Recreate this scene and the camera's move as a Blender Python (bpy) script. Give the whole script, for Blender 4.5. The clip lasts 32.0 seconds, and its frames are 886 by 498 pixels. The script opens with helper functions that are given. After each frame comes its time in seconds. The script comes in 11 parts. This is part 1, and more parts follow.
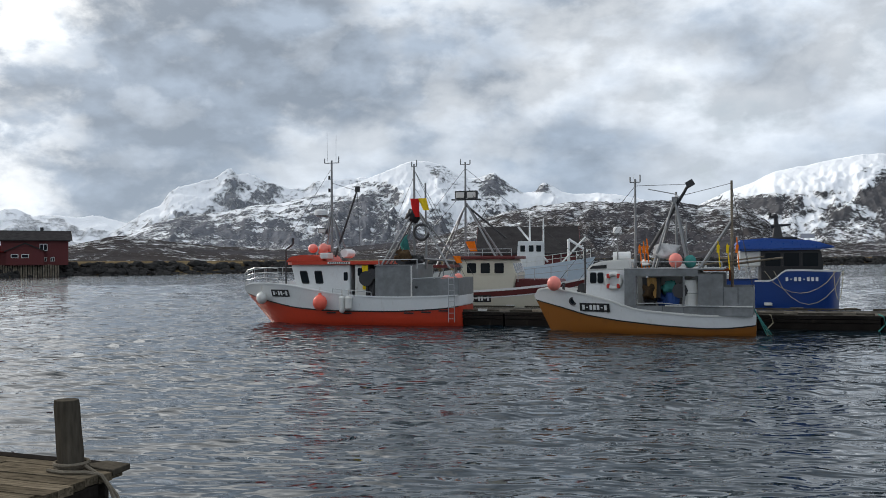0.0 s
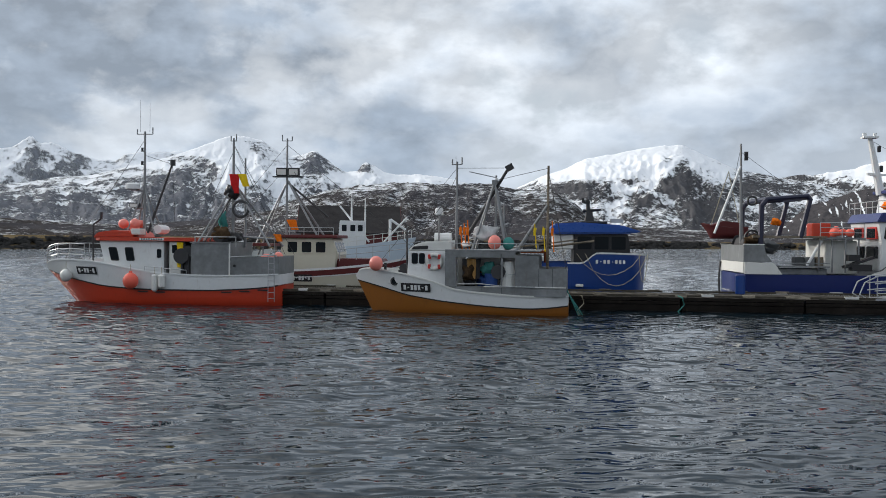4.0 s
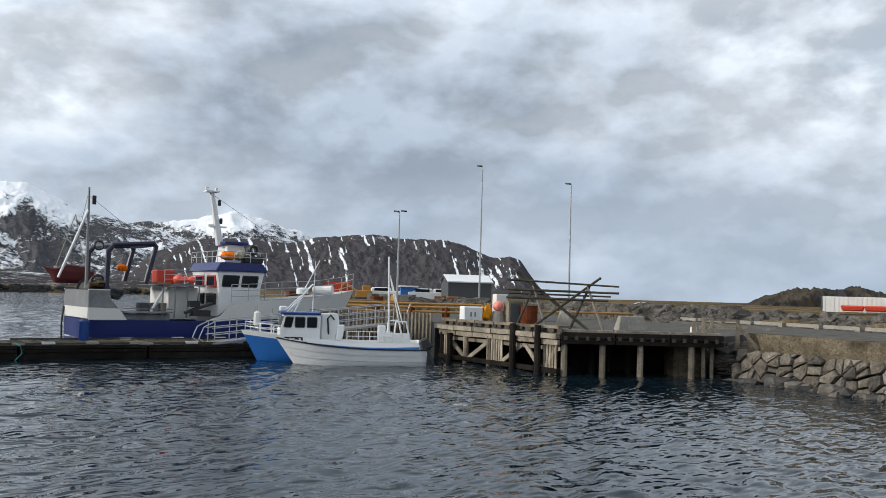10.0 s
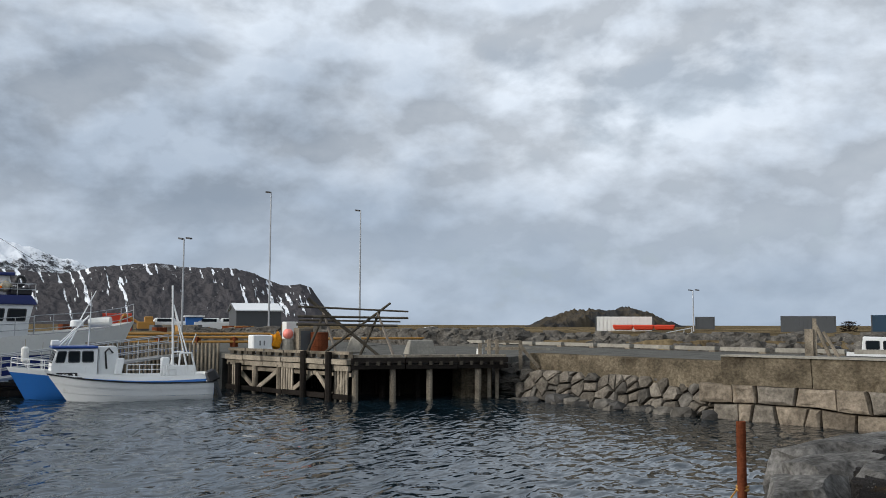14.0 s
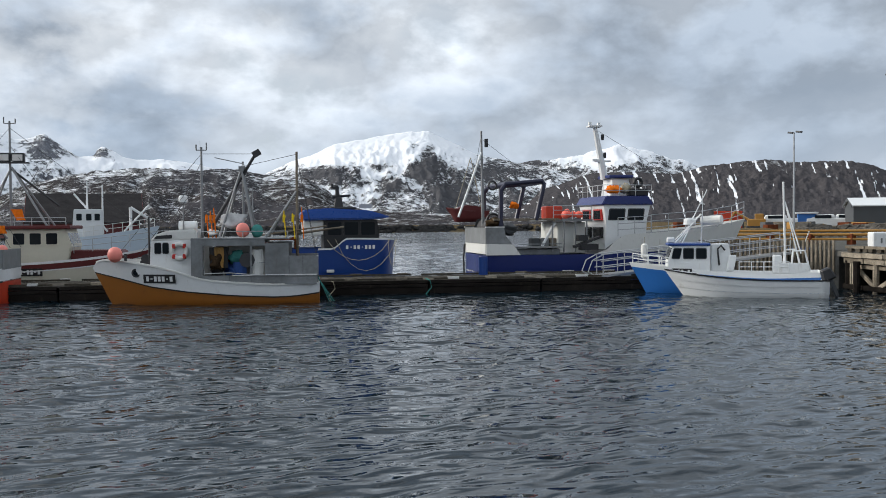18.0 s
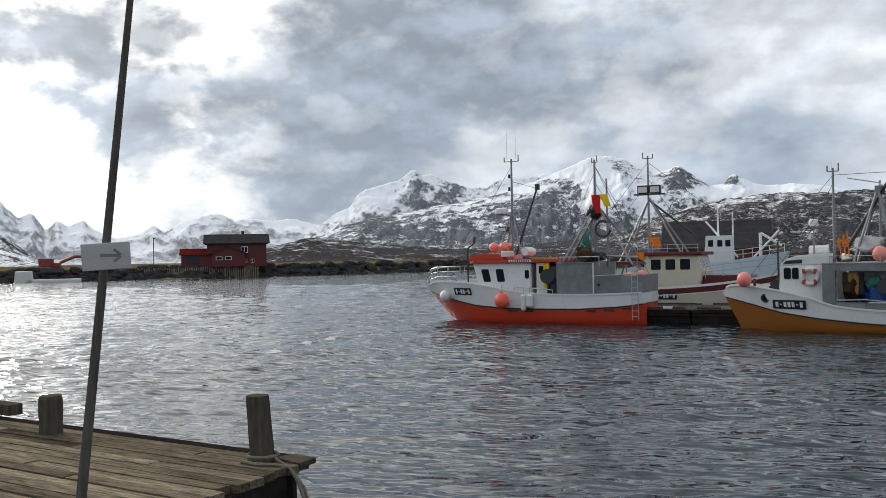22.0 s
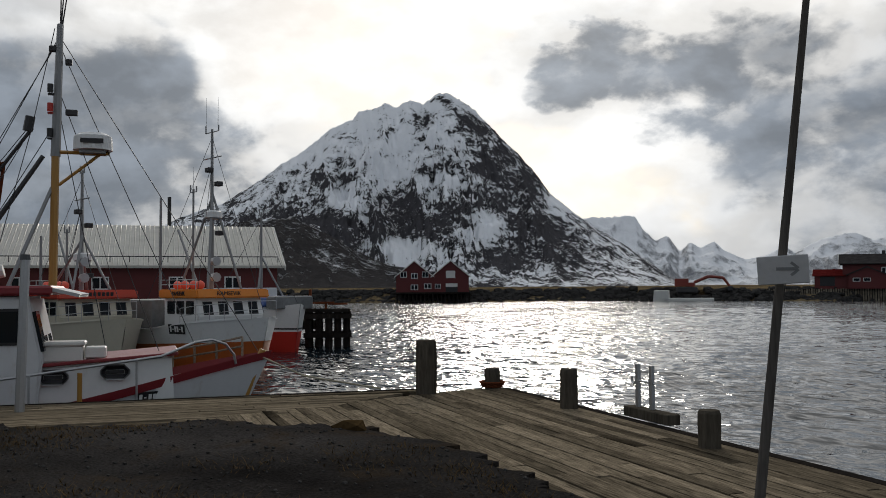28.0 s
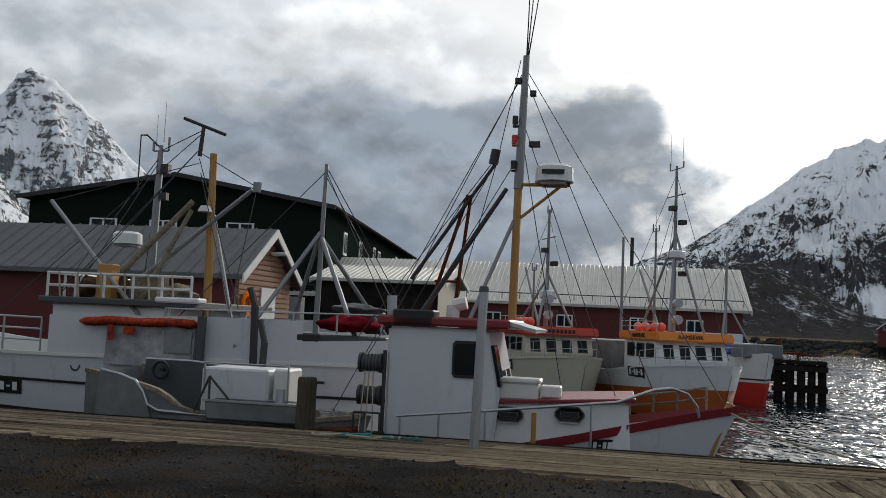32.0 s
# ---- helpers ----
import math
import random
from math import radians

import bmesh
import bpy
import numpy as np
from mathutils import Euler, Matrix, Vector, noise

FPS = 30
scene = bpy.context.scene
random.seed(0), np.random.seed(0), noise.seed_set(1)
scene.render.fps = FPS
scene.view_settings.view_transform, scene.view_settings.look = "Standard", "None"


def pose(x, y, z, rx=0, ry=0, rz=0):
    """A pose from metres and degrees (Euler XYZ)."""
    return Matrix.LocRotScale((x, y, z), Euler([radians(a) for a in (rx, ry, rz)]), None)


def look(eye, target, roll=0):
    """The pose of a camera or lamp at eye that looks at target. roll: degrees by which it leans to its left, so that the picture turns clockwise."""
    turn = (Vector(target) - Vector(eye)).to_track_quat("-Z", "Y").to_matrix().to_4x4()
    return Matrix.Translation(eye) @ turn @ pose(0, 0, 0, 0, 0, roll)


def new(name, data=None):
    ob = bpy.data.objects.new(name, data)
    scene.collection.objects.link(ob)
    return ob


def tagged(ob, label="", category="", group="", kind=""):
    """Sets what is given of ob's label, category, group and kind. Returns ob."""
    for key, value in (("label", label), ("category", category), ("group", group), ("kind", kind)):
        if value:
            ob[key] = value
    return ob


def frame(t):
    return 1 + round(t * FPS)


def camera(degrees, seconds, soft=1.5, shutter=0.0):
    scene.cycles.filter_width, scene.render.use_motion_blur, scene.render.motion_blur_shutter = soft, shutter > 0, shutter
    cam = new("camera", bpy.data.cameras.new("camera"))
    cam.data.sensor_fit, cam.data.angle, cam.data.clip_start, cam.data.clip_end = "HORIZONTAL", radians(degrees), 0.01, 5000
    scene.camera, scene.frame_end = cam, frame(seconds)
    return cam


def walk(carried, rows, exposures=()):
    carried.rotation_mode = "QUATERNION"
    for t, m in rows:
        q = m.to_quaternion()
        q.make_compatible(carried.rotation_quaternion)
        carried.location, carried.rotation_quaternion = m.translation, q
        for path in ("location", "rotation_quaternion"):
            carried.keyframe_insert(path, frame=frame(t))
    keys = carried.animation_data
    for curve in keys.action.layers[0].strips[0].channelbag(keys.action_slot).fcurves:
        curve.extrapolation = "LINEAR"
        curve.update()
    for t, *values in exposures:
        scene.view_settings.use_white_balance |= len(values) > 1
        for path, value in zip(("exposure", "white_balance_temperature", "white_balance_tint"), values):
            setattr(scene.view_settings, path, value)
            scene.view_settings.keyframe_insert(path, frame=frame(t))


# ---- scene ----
cam = camera(51.31, 32.0, soft=0.9)
PATH = [
    (0.0, pose(0.122, -0.193, 2.977, 90.609, 0.313, -0.283)),
    (0.5, pose(0.117, -0.172, 2.970, 90.412, 0.707, 1.609)),
    (1.0, pose(0.114, -0.160, 2.968, 90.278, 0.661, 3.896)),
    (1.5, pose(0.115, -0.149, 2.972, 90.018, 0.199, 3.176)),
    (2.0, pose(0.116, -0.138, 2.974, 89.799, -0.057, -0.140)),
    (2.5, pose(0.125, -0.078, 2.973, 89.565, -0.701, -3.463)),
    (4.5, pose(0.078, 0.050, 2.980, 89.412, -0.563, -13.458)),
    (5.0, pose(0.091, 0.049, 3.008, 89.642, -0.841, -16.007)),
    (5.5, pose(0.088, 0.034, 3.008, 90.259, -1.174, -20.822)),
    (6.0, pose(0.124, 0.082, 3.019, 90.749, -1.384, -24.009)),
    (6.5, pose(0.100, 0.044, 3.013, 91.026, -1.391, -26.819)),
    (7.0, pose(0.117, 0.030, 3.011, 91.259, -1.232, -30.936)),
    (7.5, pose(0.120, 0.042, 3.008, 91.396, -1.613, -35.478)),
    (8.0, pose(0.106, 0.029, 3.005, 91.271, -1.508, -38.715)),
    (8.5, pose(0.099, 0.029, 3.006, 91.131, -1.828, -42.321)),
    (9.0, pose(0.088, 0.032, 3.011, 90.986, -2.426, -44.896)),
    (9.5, pose(0.086, 0.032, 3.010, 91.079, -2.195, -47.856)),
    (10.0, pose(0.093, 0.038, 3.026, 92.927, -1.617, -50.420)),
    (10.5, pose(0.072, 0.013, 3.008, 93.751, -1.564, -52.743)),
    (11.0, pose(0.080, 0.005, 3.012, 93.946, -1.202, -54.892)),
    (11.5, pose(0.069, -0.011, 3.002, 94.104, -1.273, -57.492)),
    (12.0, pose(0.068, -0.009, 3.001, 94.159, -1.595, -61.006)),
    (12.5, pose(0.060, -0.020, 3.008, 93.980, -1.498, -63.620)),
    (13.0, pose(0.067, -0.010, 3.005, 94.089, -0.530, -66.472)),
    (13.5, pose(0.071, -0.015, 2.996, 94.744, -0.510, -66.664)),
    (14.0, pose(0.099, 0.010, 2.997, 94.798, -0.171, -63.311)),
    (14.5, pose(0.103, 0.003, 2.996, 94.660, -0.100, -57.659)),
    (16.5, pose(0.171, 0.068, 3.004, 92.077, 0.057, -43.734)),
    (17.0, pose(0.177, 0.077, 3.009, 90.721, -0.047, -37.949)),
    (17.5, pose(0.160, 0.071, 3.018, 89.641, 0.127, -31.360)),
    (18.0, pose(0.154, 0.065, 3.013, 88.495, 0.388, -26.739)),
    (18.5, pose(0.174, 0.094, 3.010, 88.595, 0.338, -21.638)),
    (19.0, pose(0.168, 0.355, 3.030, 89.050, 0.210, -16.798)),
    (19.5, pose(0.178, 0.195, 3.014, 89.734, 0.090, -10.622)),
    (20.0, pose(0.174, 0.080, 2.972, 89.491, 0.186, -4.346)),
    (20.5, pose(0.161, -0.034, 2.950, 89.769, 0.706, -0.479)),
    (21.0, pose(0.155, -0.050, 2.960, 89.905, 0.347, 3.470)),
    (21.5, pose(0.193, -0.147, 2.982, 90.064, 0.536, 7.459)),
    (22.0, pose(0.191, -0.154, 2.991, 90.598, 1.092, 11.014)),
    (22.5, pose(0.183, -0.154, 2.993, 91.872, 1.430, 13.931)),
    (23.0, pose(0.175, -0.174, 2.996, 92.320, 1.011, 17.565)),
    (23.5, pose(0.158, -0.188, 2.998, 92.796, 1.497, 21.486)),
    (24.0, pose(0.148, -0.209, 2.996, 93.299, 1.302, 25.479)),
    (24.5, pose(0.139, -0.207, 3.001, 93.620, 0.825, 29.401)),
    (25.0, pose(0.122, -0.228, 2.999, 93.813, 0.089, 32.769)),
    (25.5, pose(0.085, -0.219, 2.997, 93.204, -0.466, 37.773)),
    (27.5, pose(-0.076, -0.159, 2.964, 92.352, 1.760, 43.993)),
    (28.0, pose(-0.148, -0.060, 2.957, 92.382, 0.377, 48.713)),
    (28.5, pose(-0.188, 0.109, 2.921, 92.397, -2.084, 52.058)),
    (29.0, pose(-0.326, 0.210, 2.936, 93.318, -2.193, 55.494)),
    (29.5, pose(-0.545, 0.265, 2.960, 93.942, -1.151, 60.421)),
    (30.0, pose(-0.692, 0.393, 2.989, 93.790, -3.138, 68.258)),
    (30.5, pose(-0.808, 0.464, 2.988, 93.579, -3.599, 72.446)),
    (31.0, pose(-1.036, 0.487, 3.005, 96.800, -1.971, 73.159)),
    (31.5, pose(-1.204, 0.518, 2.983, 94.519, -2.851, 73.928)),
    (32.0, pose(-1.439, 0.585, 2.950, 94.511, -2.571, 76.707)),
]
EXPOSURES = ((0.0, 0.12, 6450, 10), (5.0, 0.12, 6450, 10), (9.0, 0.18, 6400, 10), (11.5, 0.03, 6380, 10), (13.5, -0.02, 6350, 10), (18.0, 0.17, 6400, 10), (20.0, 0.33, 6450, 10), (22.0, 0.17, 6600, 10), (24.0, -0.06, 6680, 10), (25.5, -0.36, 6700, 10), (27.5, -0.76, 6650, 11), (29.0, -0.77, 6600, 10), (30.5, -0.66, 6550, 10), (32.0, -0.45, 6500, 10))
walk(cam, PATH, EXPOSURES)


# ---------------------------------------------------------------- world and sun
SUN_AZ, SUN_EL = 46.0, 21.0          # degrees to the left of +y, degrees up


def sun_direction():
    a, e = radians(SUN_AZ), radians(SUN_EL)
    return Vector((-math.sin(a) * math.cos(e), math.cos(a) * math.cos(e), math.sin(e)))


class Nodes:
    """Short hand for node trees."""

    def __init__(self, tree):
        self.tree = tree
        tree.nodes.clear()

    def add(self, kind, **settings):
        node = self.tree.nodes.new(kind)
        for key, value in settings.items():
            if key in node.inputs:
                self.put(node.inputs[key], value)
            else:
                setattr(node, key, value)
        return node

    def put(self, socket, value):
        if isinstance(value, bpy.types.NodeSocket):
            self.tree.links.new(value, socket)
        else:
            socket.default_value = value

    def math(self, op, a, b=0.0, c=0.0, clamp=False):
        n = self.tree.nodes.new("ShaderNodeMath")
        n.operation, n.use_clamp = op, clamp
        for s, v in zip(n.inputs, (a, b, c)):
            self.put(s, v)
        return n.outputs[0]

    def vmath(self, op, a, b=(0, 0, 0), out=0):
        n = self.tree.nodes.new("ShaderNodeVectorMath")
        n.operation = op
        self.put(n.inputs[0], a)
        self.put(n.inputs[1], b)
        return n.outputs[out]

    def step(self, value, lo, hi, to_lo=0.0, to_hi=1.0):
        n = self.tree.nodes.new("ShaderNodeMapRange")
        n.interpolation_type = "SMOOTHSTEP"
        for s, v in zip(n.inputs[:5], (value, lo, hi, to_lo, to_hi)):
            self.put(s, v)
        return n.outputs[0]

    def mix(self, fac, a, b, blend="MIX"):
        n = self.tree.nodes.new("ShaderNodeMix")
        n.data_type, n.blend_type = "RGBA", blend
        self.put(n.inputs[0], fac)
        for s, v in ((n.inputs[6], a), (n.inputs[7], b)):
            self.put(s, (*v, 1) if isinstance(v, tuple) and len(v) == 3 else v)
        return n.outputs[2]

    def noise(self, vector, scale, detail=4.0, rough=0.55, distort=0.0):
        n = self.add("ShaderNodeTexNoise", Scale=scale, Detail=detail, Roughness=rough, Distortion=distort)
        if vector is not None:
            self.put(n.inputs["Vector"], vector)
        return n.outputs[0]


# banks 25 degrees or more up are unseen, added to tone the water
BANKS_SUNWARD = [(42.5, 12.9, 500, 1.5), (37.6, 13.4, 400, 1.6), (32.7, 13.5, 300, 1.5), (27.4, 13.4, 300, 1.2), (22.5, 12.6, 300, 0.8), (18, 12.5, 250, 0.5), (29.5, 9.5, 400, 0.5), (25, 8, 300, 0.25), (34, 5.0, 300, -0.4), (31, 4.0, 500, -0.5), (27, 3.4, 500, -0.2), (20, 4.5, 150, 0.2), (21, 17, 300, -0.4), (14, 14.6, 80, 0.5), (5.9, 10.6, 80, 0.7), (17.7, 7.7, 150, 0.5), (47.6, 16.1, 120, -1), (37.3, 8.7, 300, -1), (41.3, 8.3, 300, -0.9), (31.6, 17.5, 150, -0.9), (21.1, 10.2, 600, -0.6), (23.6, 9.9, 200, -0.9), (10, 12, 60, -0.5), (24, 27.5, 110, -2.4), (36, 28, 60, -1.0), (14, 25, 80, -0.6)]
BANKS_BERTH = [(72.1, 10.4, 100, 0.9), (66.9, 10.4, 200, 0.65), (62.6, 8.2, 160, 0.6), (61.0, 8.8, 300, 0.45), (73, 5.9, 200, 0.5), (56.5, 15.4, 120, -1), (49.5, 14.9, 150, -1), (59.6, 12.3, 200, -0.4), (83.5, 10.2, 150, 0.9), (76.6, 11.6, 150, 0.5), (90.1, 7.3, 150, 0.6), (90.9, 18.5, 80, -1.3), (76.9, 20.1, 80, -1.6), (64, 17, 80, -0.9), (98, 12.1, 100, -0.3)]
BANKS_NORTH = [(-42.9, 11.4, 150, 0.7), (-46, 9.8, 300, 0.5), (-35.4, 11.2, 400, 0.5), (-7.3, 7.1, 60, 0.4), (-5.6, 10.5, 300, -0.6), (-14.5, 13.5, 200, -0.5), (-25.1, 9.2, 80, -0.4), (-7, 15, 80, 0.35), (-40, 5, 60, -0.3), (1, 27, 90, 0.6), (-14, 27, 50, 0.8), (-30, 27, 50, 0.5)]
BANKS_EAST = [(-42.8, 11.6, 150, 0.4), (-46.5, 9.6, 300, 0.4), (-54.6, 13.1, 200, 0.7), (-62, 11, 150, 0.4), (-67.6, 15.2, 150, -0.5), (-60.2, 12.9, 600, -0.5), (-77.5, 10, 60, -0.6), (-84, 5.4, 60, 0.25)]


def make_world():
    world = bpy.data.worlds.new("world")
    scene.world = world
    world.use_nodes = True
    k = Nodes(world.node_tree)
    way = k.vmath("NORMALIZE", k.add("ShaderNodeTexCoord").outputs["Generated"])
    xyz = k.add("ShaderNodeSeparateXYZ", Vector=way)
    up = k.math("MAXIMUM", xyz.outputs[2], 0.0)
    # cloud deck: directions laid out on a flat layer overhead, with heaped clouds lower down
    lift = k.math("ADD", up, 0.28)
    flat = k.add("ShaderNodeCombineXYZ", X=k.math("DIVIDE", xyz.outputs[0], lift), Y=k.math("DIVIDE", xyz.outputs[1], lift), Z=0.0)
    big = k.noise(flat.outputs[0], 1.15, 9.0, 0.5, 0.25)
    soft = k.noise(k.vmath("ADD", flat.outputs[0], (7.3, 2.1, 0.0)), 0.42, 4.0, 0.5, 0.2)
    heap_at = k.vmath("MULTIPLY", way, (1.0, 1.0, 1.75))
    heaps = k.noise(heap_at, 5.6, 9.0, 0.52, 0.1)
    heaps_up = k.noise(k.vmath("ADD", heap_at, (-0.010, 0.010, 0.035)), 5.6, 9.0, 0.52, 0.1)
    shape = k.math("ADD", k.math("MULTIPLY", big, 0.25), k.math("MULTIPLY", heaps, 0.75))
    sunward = k.math("MAXIMUM", k.vmath("DOT_PRODUCT", way, tuple(sun_direction()), 1), 0.0)
    # heavier banks and thinner places of the deck: direction, height, tightness, weight
    for banks in (BANKS_SUNWARD, BANKS_BERTH, BANKS_NORTH, BANKS_EAST):
        for az, el, tight, weight in banks:
            a, e = radians(az), radians(el)
            lobe = k.math("POWER", k.math("MAXIMUM", k.vmath("DOT_PRODUCT", way, (-math.sin(a) * math.cos(e), math.cos(a) * math.cos(e), math.sin(e)), 1), 0.0), float(tight))
            shape = k.math("ADD", shape, k.math("MULTIPLY", lobe, weight * 0.15))
    # thin, even layers to the east
    calm = k.step(k.vmath("DOT_PRODUCT", way, (0.906, 0.423, 0.0), 1), 0.72, 0.95)
    thick = k.step(shape, k.math("MULTIPLY_ADD", calm, -0.09, 0.37), k.math("MULTIPLY_ADD", calm, 0.14, 0.64))
    puff = k.noise(k.vmath("ADD", k.vmath("MULTIPLY", way, (1.0, 1.0, 1.6)), (3.0, 9.0, 0.0)), 15.0, 7.0, 0.55, 0.15)
    thick = k.math("ADD", thick, k.math("MULTIPLY", k.math("SUBTRACT", k.step(puff, 0.38, 0.62), 0.5), k.step(sunward, 0.0, 0.75, 0.12, 0.34)), clamp=True)
    # the upper rims of the heaps catch the light
    rim = k.math("MULTIPLY_ADD", k.math("SUBTRACT", heaps, heaps_up), 3.2, 1.0)
    rim = k.math("MINIMUM", k.math("MAXIMUM", rim, 0.8), 1.28)
    veil = k.step(soft, 0.3, 0.7)
    dark, light = (0.295, 0.355, 0.435), (0.74, 0.79, 0.845)
    cloud = k.mix(thick, light, dark)
    cloud = k.mix(k.math("MULTIPLY_ADD", calm, 0.14, k.math("MULTIPLY", veil, 0.3)), cloud, (0.535, 0.60, 0.675))
    cloud = k.mix(1.0, cloud, k.add("ShaderNodeCombineColor", Red=rim, Green=rim, Blue=rim).outputs[0], "MULTIPLY")
    # a blue-grey belt of distance lies low over the land, away from the sun
    belt = k.math("MULTIPLY", k.step(xyz.outputs[2], 0.03, 0.21, 0.78, 0.0), k.step(soft, 0.35, 0.6, 1.0, 0.55))
    belt = k.math("MULTIPLY", belt, k.step(sunward, 0.7, 0.97, 1.0, 0.25))
    cloud = k.mix(belt, cloud, (0.31, 0.395, 0.505))
    # the sun behind the deck lights it up round its own place
    glow = k.math("ADD", k.math("MULTIPLY", k.math("POWER", sunward, 3.0), 0.27), k.math("MULTIPLY", k.math("POWER", sunward, 17.0), 1.65))
    # added brightness high on the sun side, mostly out of view, for the water
    glow = k.math("ADD", glow, k.math("MULTIPLY", k.math("MULTIPLY", sunward, sunward), k.step(xyz.outputs[2], 0.23, 0.42, 0.0, 1.5)))
    glow = k.math("MULTIPLY", glow, k.step(thick, 0.3, 0.95, 1.0, 0.13))
    bright = k.mix(1.0, cloud, k.mix(glow, (0.0, 0.0, 0.0), (1.0, 0.96, 0.88)), "ADD")
    sky = k.add("ShaderNodeTexSky", sky_type="NISHITA", sun_disc=False, sun_elevation=radians(SUN_EL), sun_rotation=radians(-SUN_AZ), altitude=0.0)
    gaps = k.step(shape, 0.30, 0.42)
    blue = k.mix(1.0, sky.outputs[0], (0.1, 0.1, 0.1), "MULTIPLY")
    total = k.mix(k.math("MULTIPLY_ADD", gaps, 0.3, 0.7), blue, bright)
    back = k.add("ShaderNodeBackground", Color=total, Strength=1.0)
    k.tree.links.new(back.outputs[0], k.add("ShaderNodeOutputWorld").inputs[0])


make_world()
lamp = bpy.data.lights.new("sun", "SUN")
lamp.energy, lamp.angle, lamp.color = 2.3, radians(14), (1.0, 0.94, 0.85)
sun = new("sun", lamp)
sun.matrix_world = look(tuple(sun_direction() * 200), (0, 0, 0))

# ---------------------------------------------------------------- materials
MATS = {}


def material(name, color, rough=0.6, metal=0.0, grain=20.0, vary=0.18, bump=0.02, stain=0.0, stain_color=(0.05, 0.04, 0.03), stretch=(1, 1, 1), spec=0.5, coat=0.0, rand=0.0, big=1.2):
    """A painted, wooden or stone surface: base colour with blotches, fine grain, stains and relief."""
    vary = vary * 2.2 if rough >= 0.78 else vary
    if name in MATS:
        return MATS[name]
    m = bpy.data.materials.new(name)
    m.use_nodes = True
    k = Nodes(m.node_tree)
    at = k.vmath("MULTIPLY", k.add("ShaderNodeTexCoord").outputs["Object"], tuple(stretch))
    if rand:
        shift = k.add("ShaderNodeObjectInfo").outputs["Random"]
        at = k.vmath("ADD", at, k.add("ShaderNodeCombineXYZ", X=k.math("MULTIPLY", shift, 91.0), Y=k.math("MULTIPLY", shift, 57.0), Z=k.math("MULTIPLY", shift, 23.0)).outputs[0])
    fine, wide = k.noise(at, grain, 5.0, 0.6), k.noise(at, big, 4.0, 0.6)
    tone = k.math("MULTIPLY_ADD", k.math("SUBTRACT", fine, 0.5), vary * 1.6, 1.0)
    tone = k.math("MULTIPLY", tone, k.math("MULTIPLY_ADD", k.math("SUBTRACT", wide, 0.5), vary * 2.0, 1.0))
    if rand:
        r = k.add("ShaderNodeObjectInfo").outputs["Random"]
        tone = k.math("MULTIPLY", tone, k.math("MULTIPLY_ADD", k.math("SUBTRACT", r, 0.5), rand * 2, 1.0))
    c = k.mix(1.0, (*color, 1), k.add("ShaderNodeCombineColor", Red=tone, Green=tone, Blue=tone).outputs[0], "MULTIPLY")
    if stain:
        spots = k.step(k.noise(k.vmath("MULTIPLY", at, (1.0, 1.0, 0.35)), big * 3.1, 6.0, 0.7, 0.3), 0.62 - stain * 0.25, 0.78)
        c = k.mix(k.math("MULTIPLY", spots, min(1.0, stain * 1.6)), c, stain_color)
    b = k.add("ShaderNodeBsdfPrincipled", Metallic=metal)
    k.put(b.inputs["Base Color"], c)
    k.put(b.inputs["Roughness"], k.math("MULTIPLY_ADD", fine, 0.25, rough - 0.12, clamp=True))
    b.inputs["Specular IOR Level"].default_value = spec if rough < 0.78 else 0.0
    b.inputs["Coat Weight"].default_value = coat
    if bump:
        rel = k.add("ShaderNodeBump", Strength=0.6, Distance=bump, Height=fine)
        k.put(b.inputs["Normal"], rel.outputs[0])
    k.tree.links.new(b.outputs[0], k.add("ShaderNodeOutputMaterial").inputs[0])
    MATS[name] = m
    return m


def paint(name, color, rough=0.4, stain=0.12, stain_color=(0.16, 0.09, 0.05)):
    return material(name, color, rough, grain=9.0, vary=0.07, bump=0.004, stain=stain, stain_color=stain_color)


WHITE = paint("white_paint", (0.72, 0.735, 0.735), 0.42, 0.2, (0.30, 0.22, 0.15))
# white with worn stains, greyed to paint in the berth side's shade
HULLWHITE = paint("shaded_worn_hull_white", (0.57, 0.585, 0.60), 0.45, 0.3, (0.30, 0.22, 0.15))
OLDWHITE = paint("worn_white_paint", (0.66, 0.66, 0.63), 0.5, 0.22)
CREAM = paint("cream_paint", (0.58, 0.55, 0.45), 0.45, 0.15)
ORANGE = paint("orange_red_paint", (0.50, 0.043, 0.014), 0.42, 0.3, (0.22, 0.035, 0.018))
OCHRE = paint("ochre_paint", (0.27, 0.095, 0.011), 0.45, 0.22, (0.06, 0.03, 0.01))
BLUE = paint("blue_paint", (0.008, 0.045, 0.215), 0.32, 0.08, (0.02, 0.03, 0.08))
NAVY = paint("navy_paint", (0.010, 0.022, 0.13), 0.35, 0.12, (0.10, 0.06, 0.04))
SKYBLUE = paint("light_blue_paint", (0.56, 0.64, 0.71), 0.45, 0.2)
ROOFBLUE = paint("vivid_blue_paint", (0.010, 0.07, 0.33), 0.3, 0.05, (0.01, 0.03, 0.1))
MIDBLUE = paint("bright_blue_paint", (0.02, 0.13, 0.42), 0.35, 0.08, (0.02, 0.05, 0.12))
RED = paint("dark_red_paint", (0.105, 0.012, 0.012), 0.6, 0.15, (0.05, 0.01, 0.01))
BRIGHTRED = paint("red_paint", (0.5, 0.03, 0.02), 0.42, 0.1, (0.15, 0.02, 0.01))
BLACK = paint("black_paint", (0.012, 0.012, 0.014), 0.45, 0.0)
GREY = material("grey_panel", (0.19, 0.20, 0.205), 0.5, 0.15, 4, 0.55, 0.004, 0.35, (0.11, 0.09, 0.075), big=0.9)
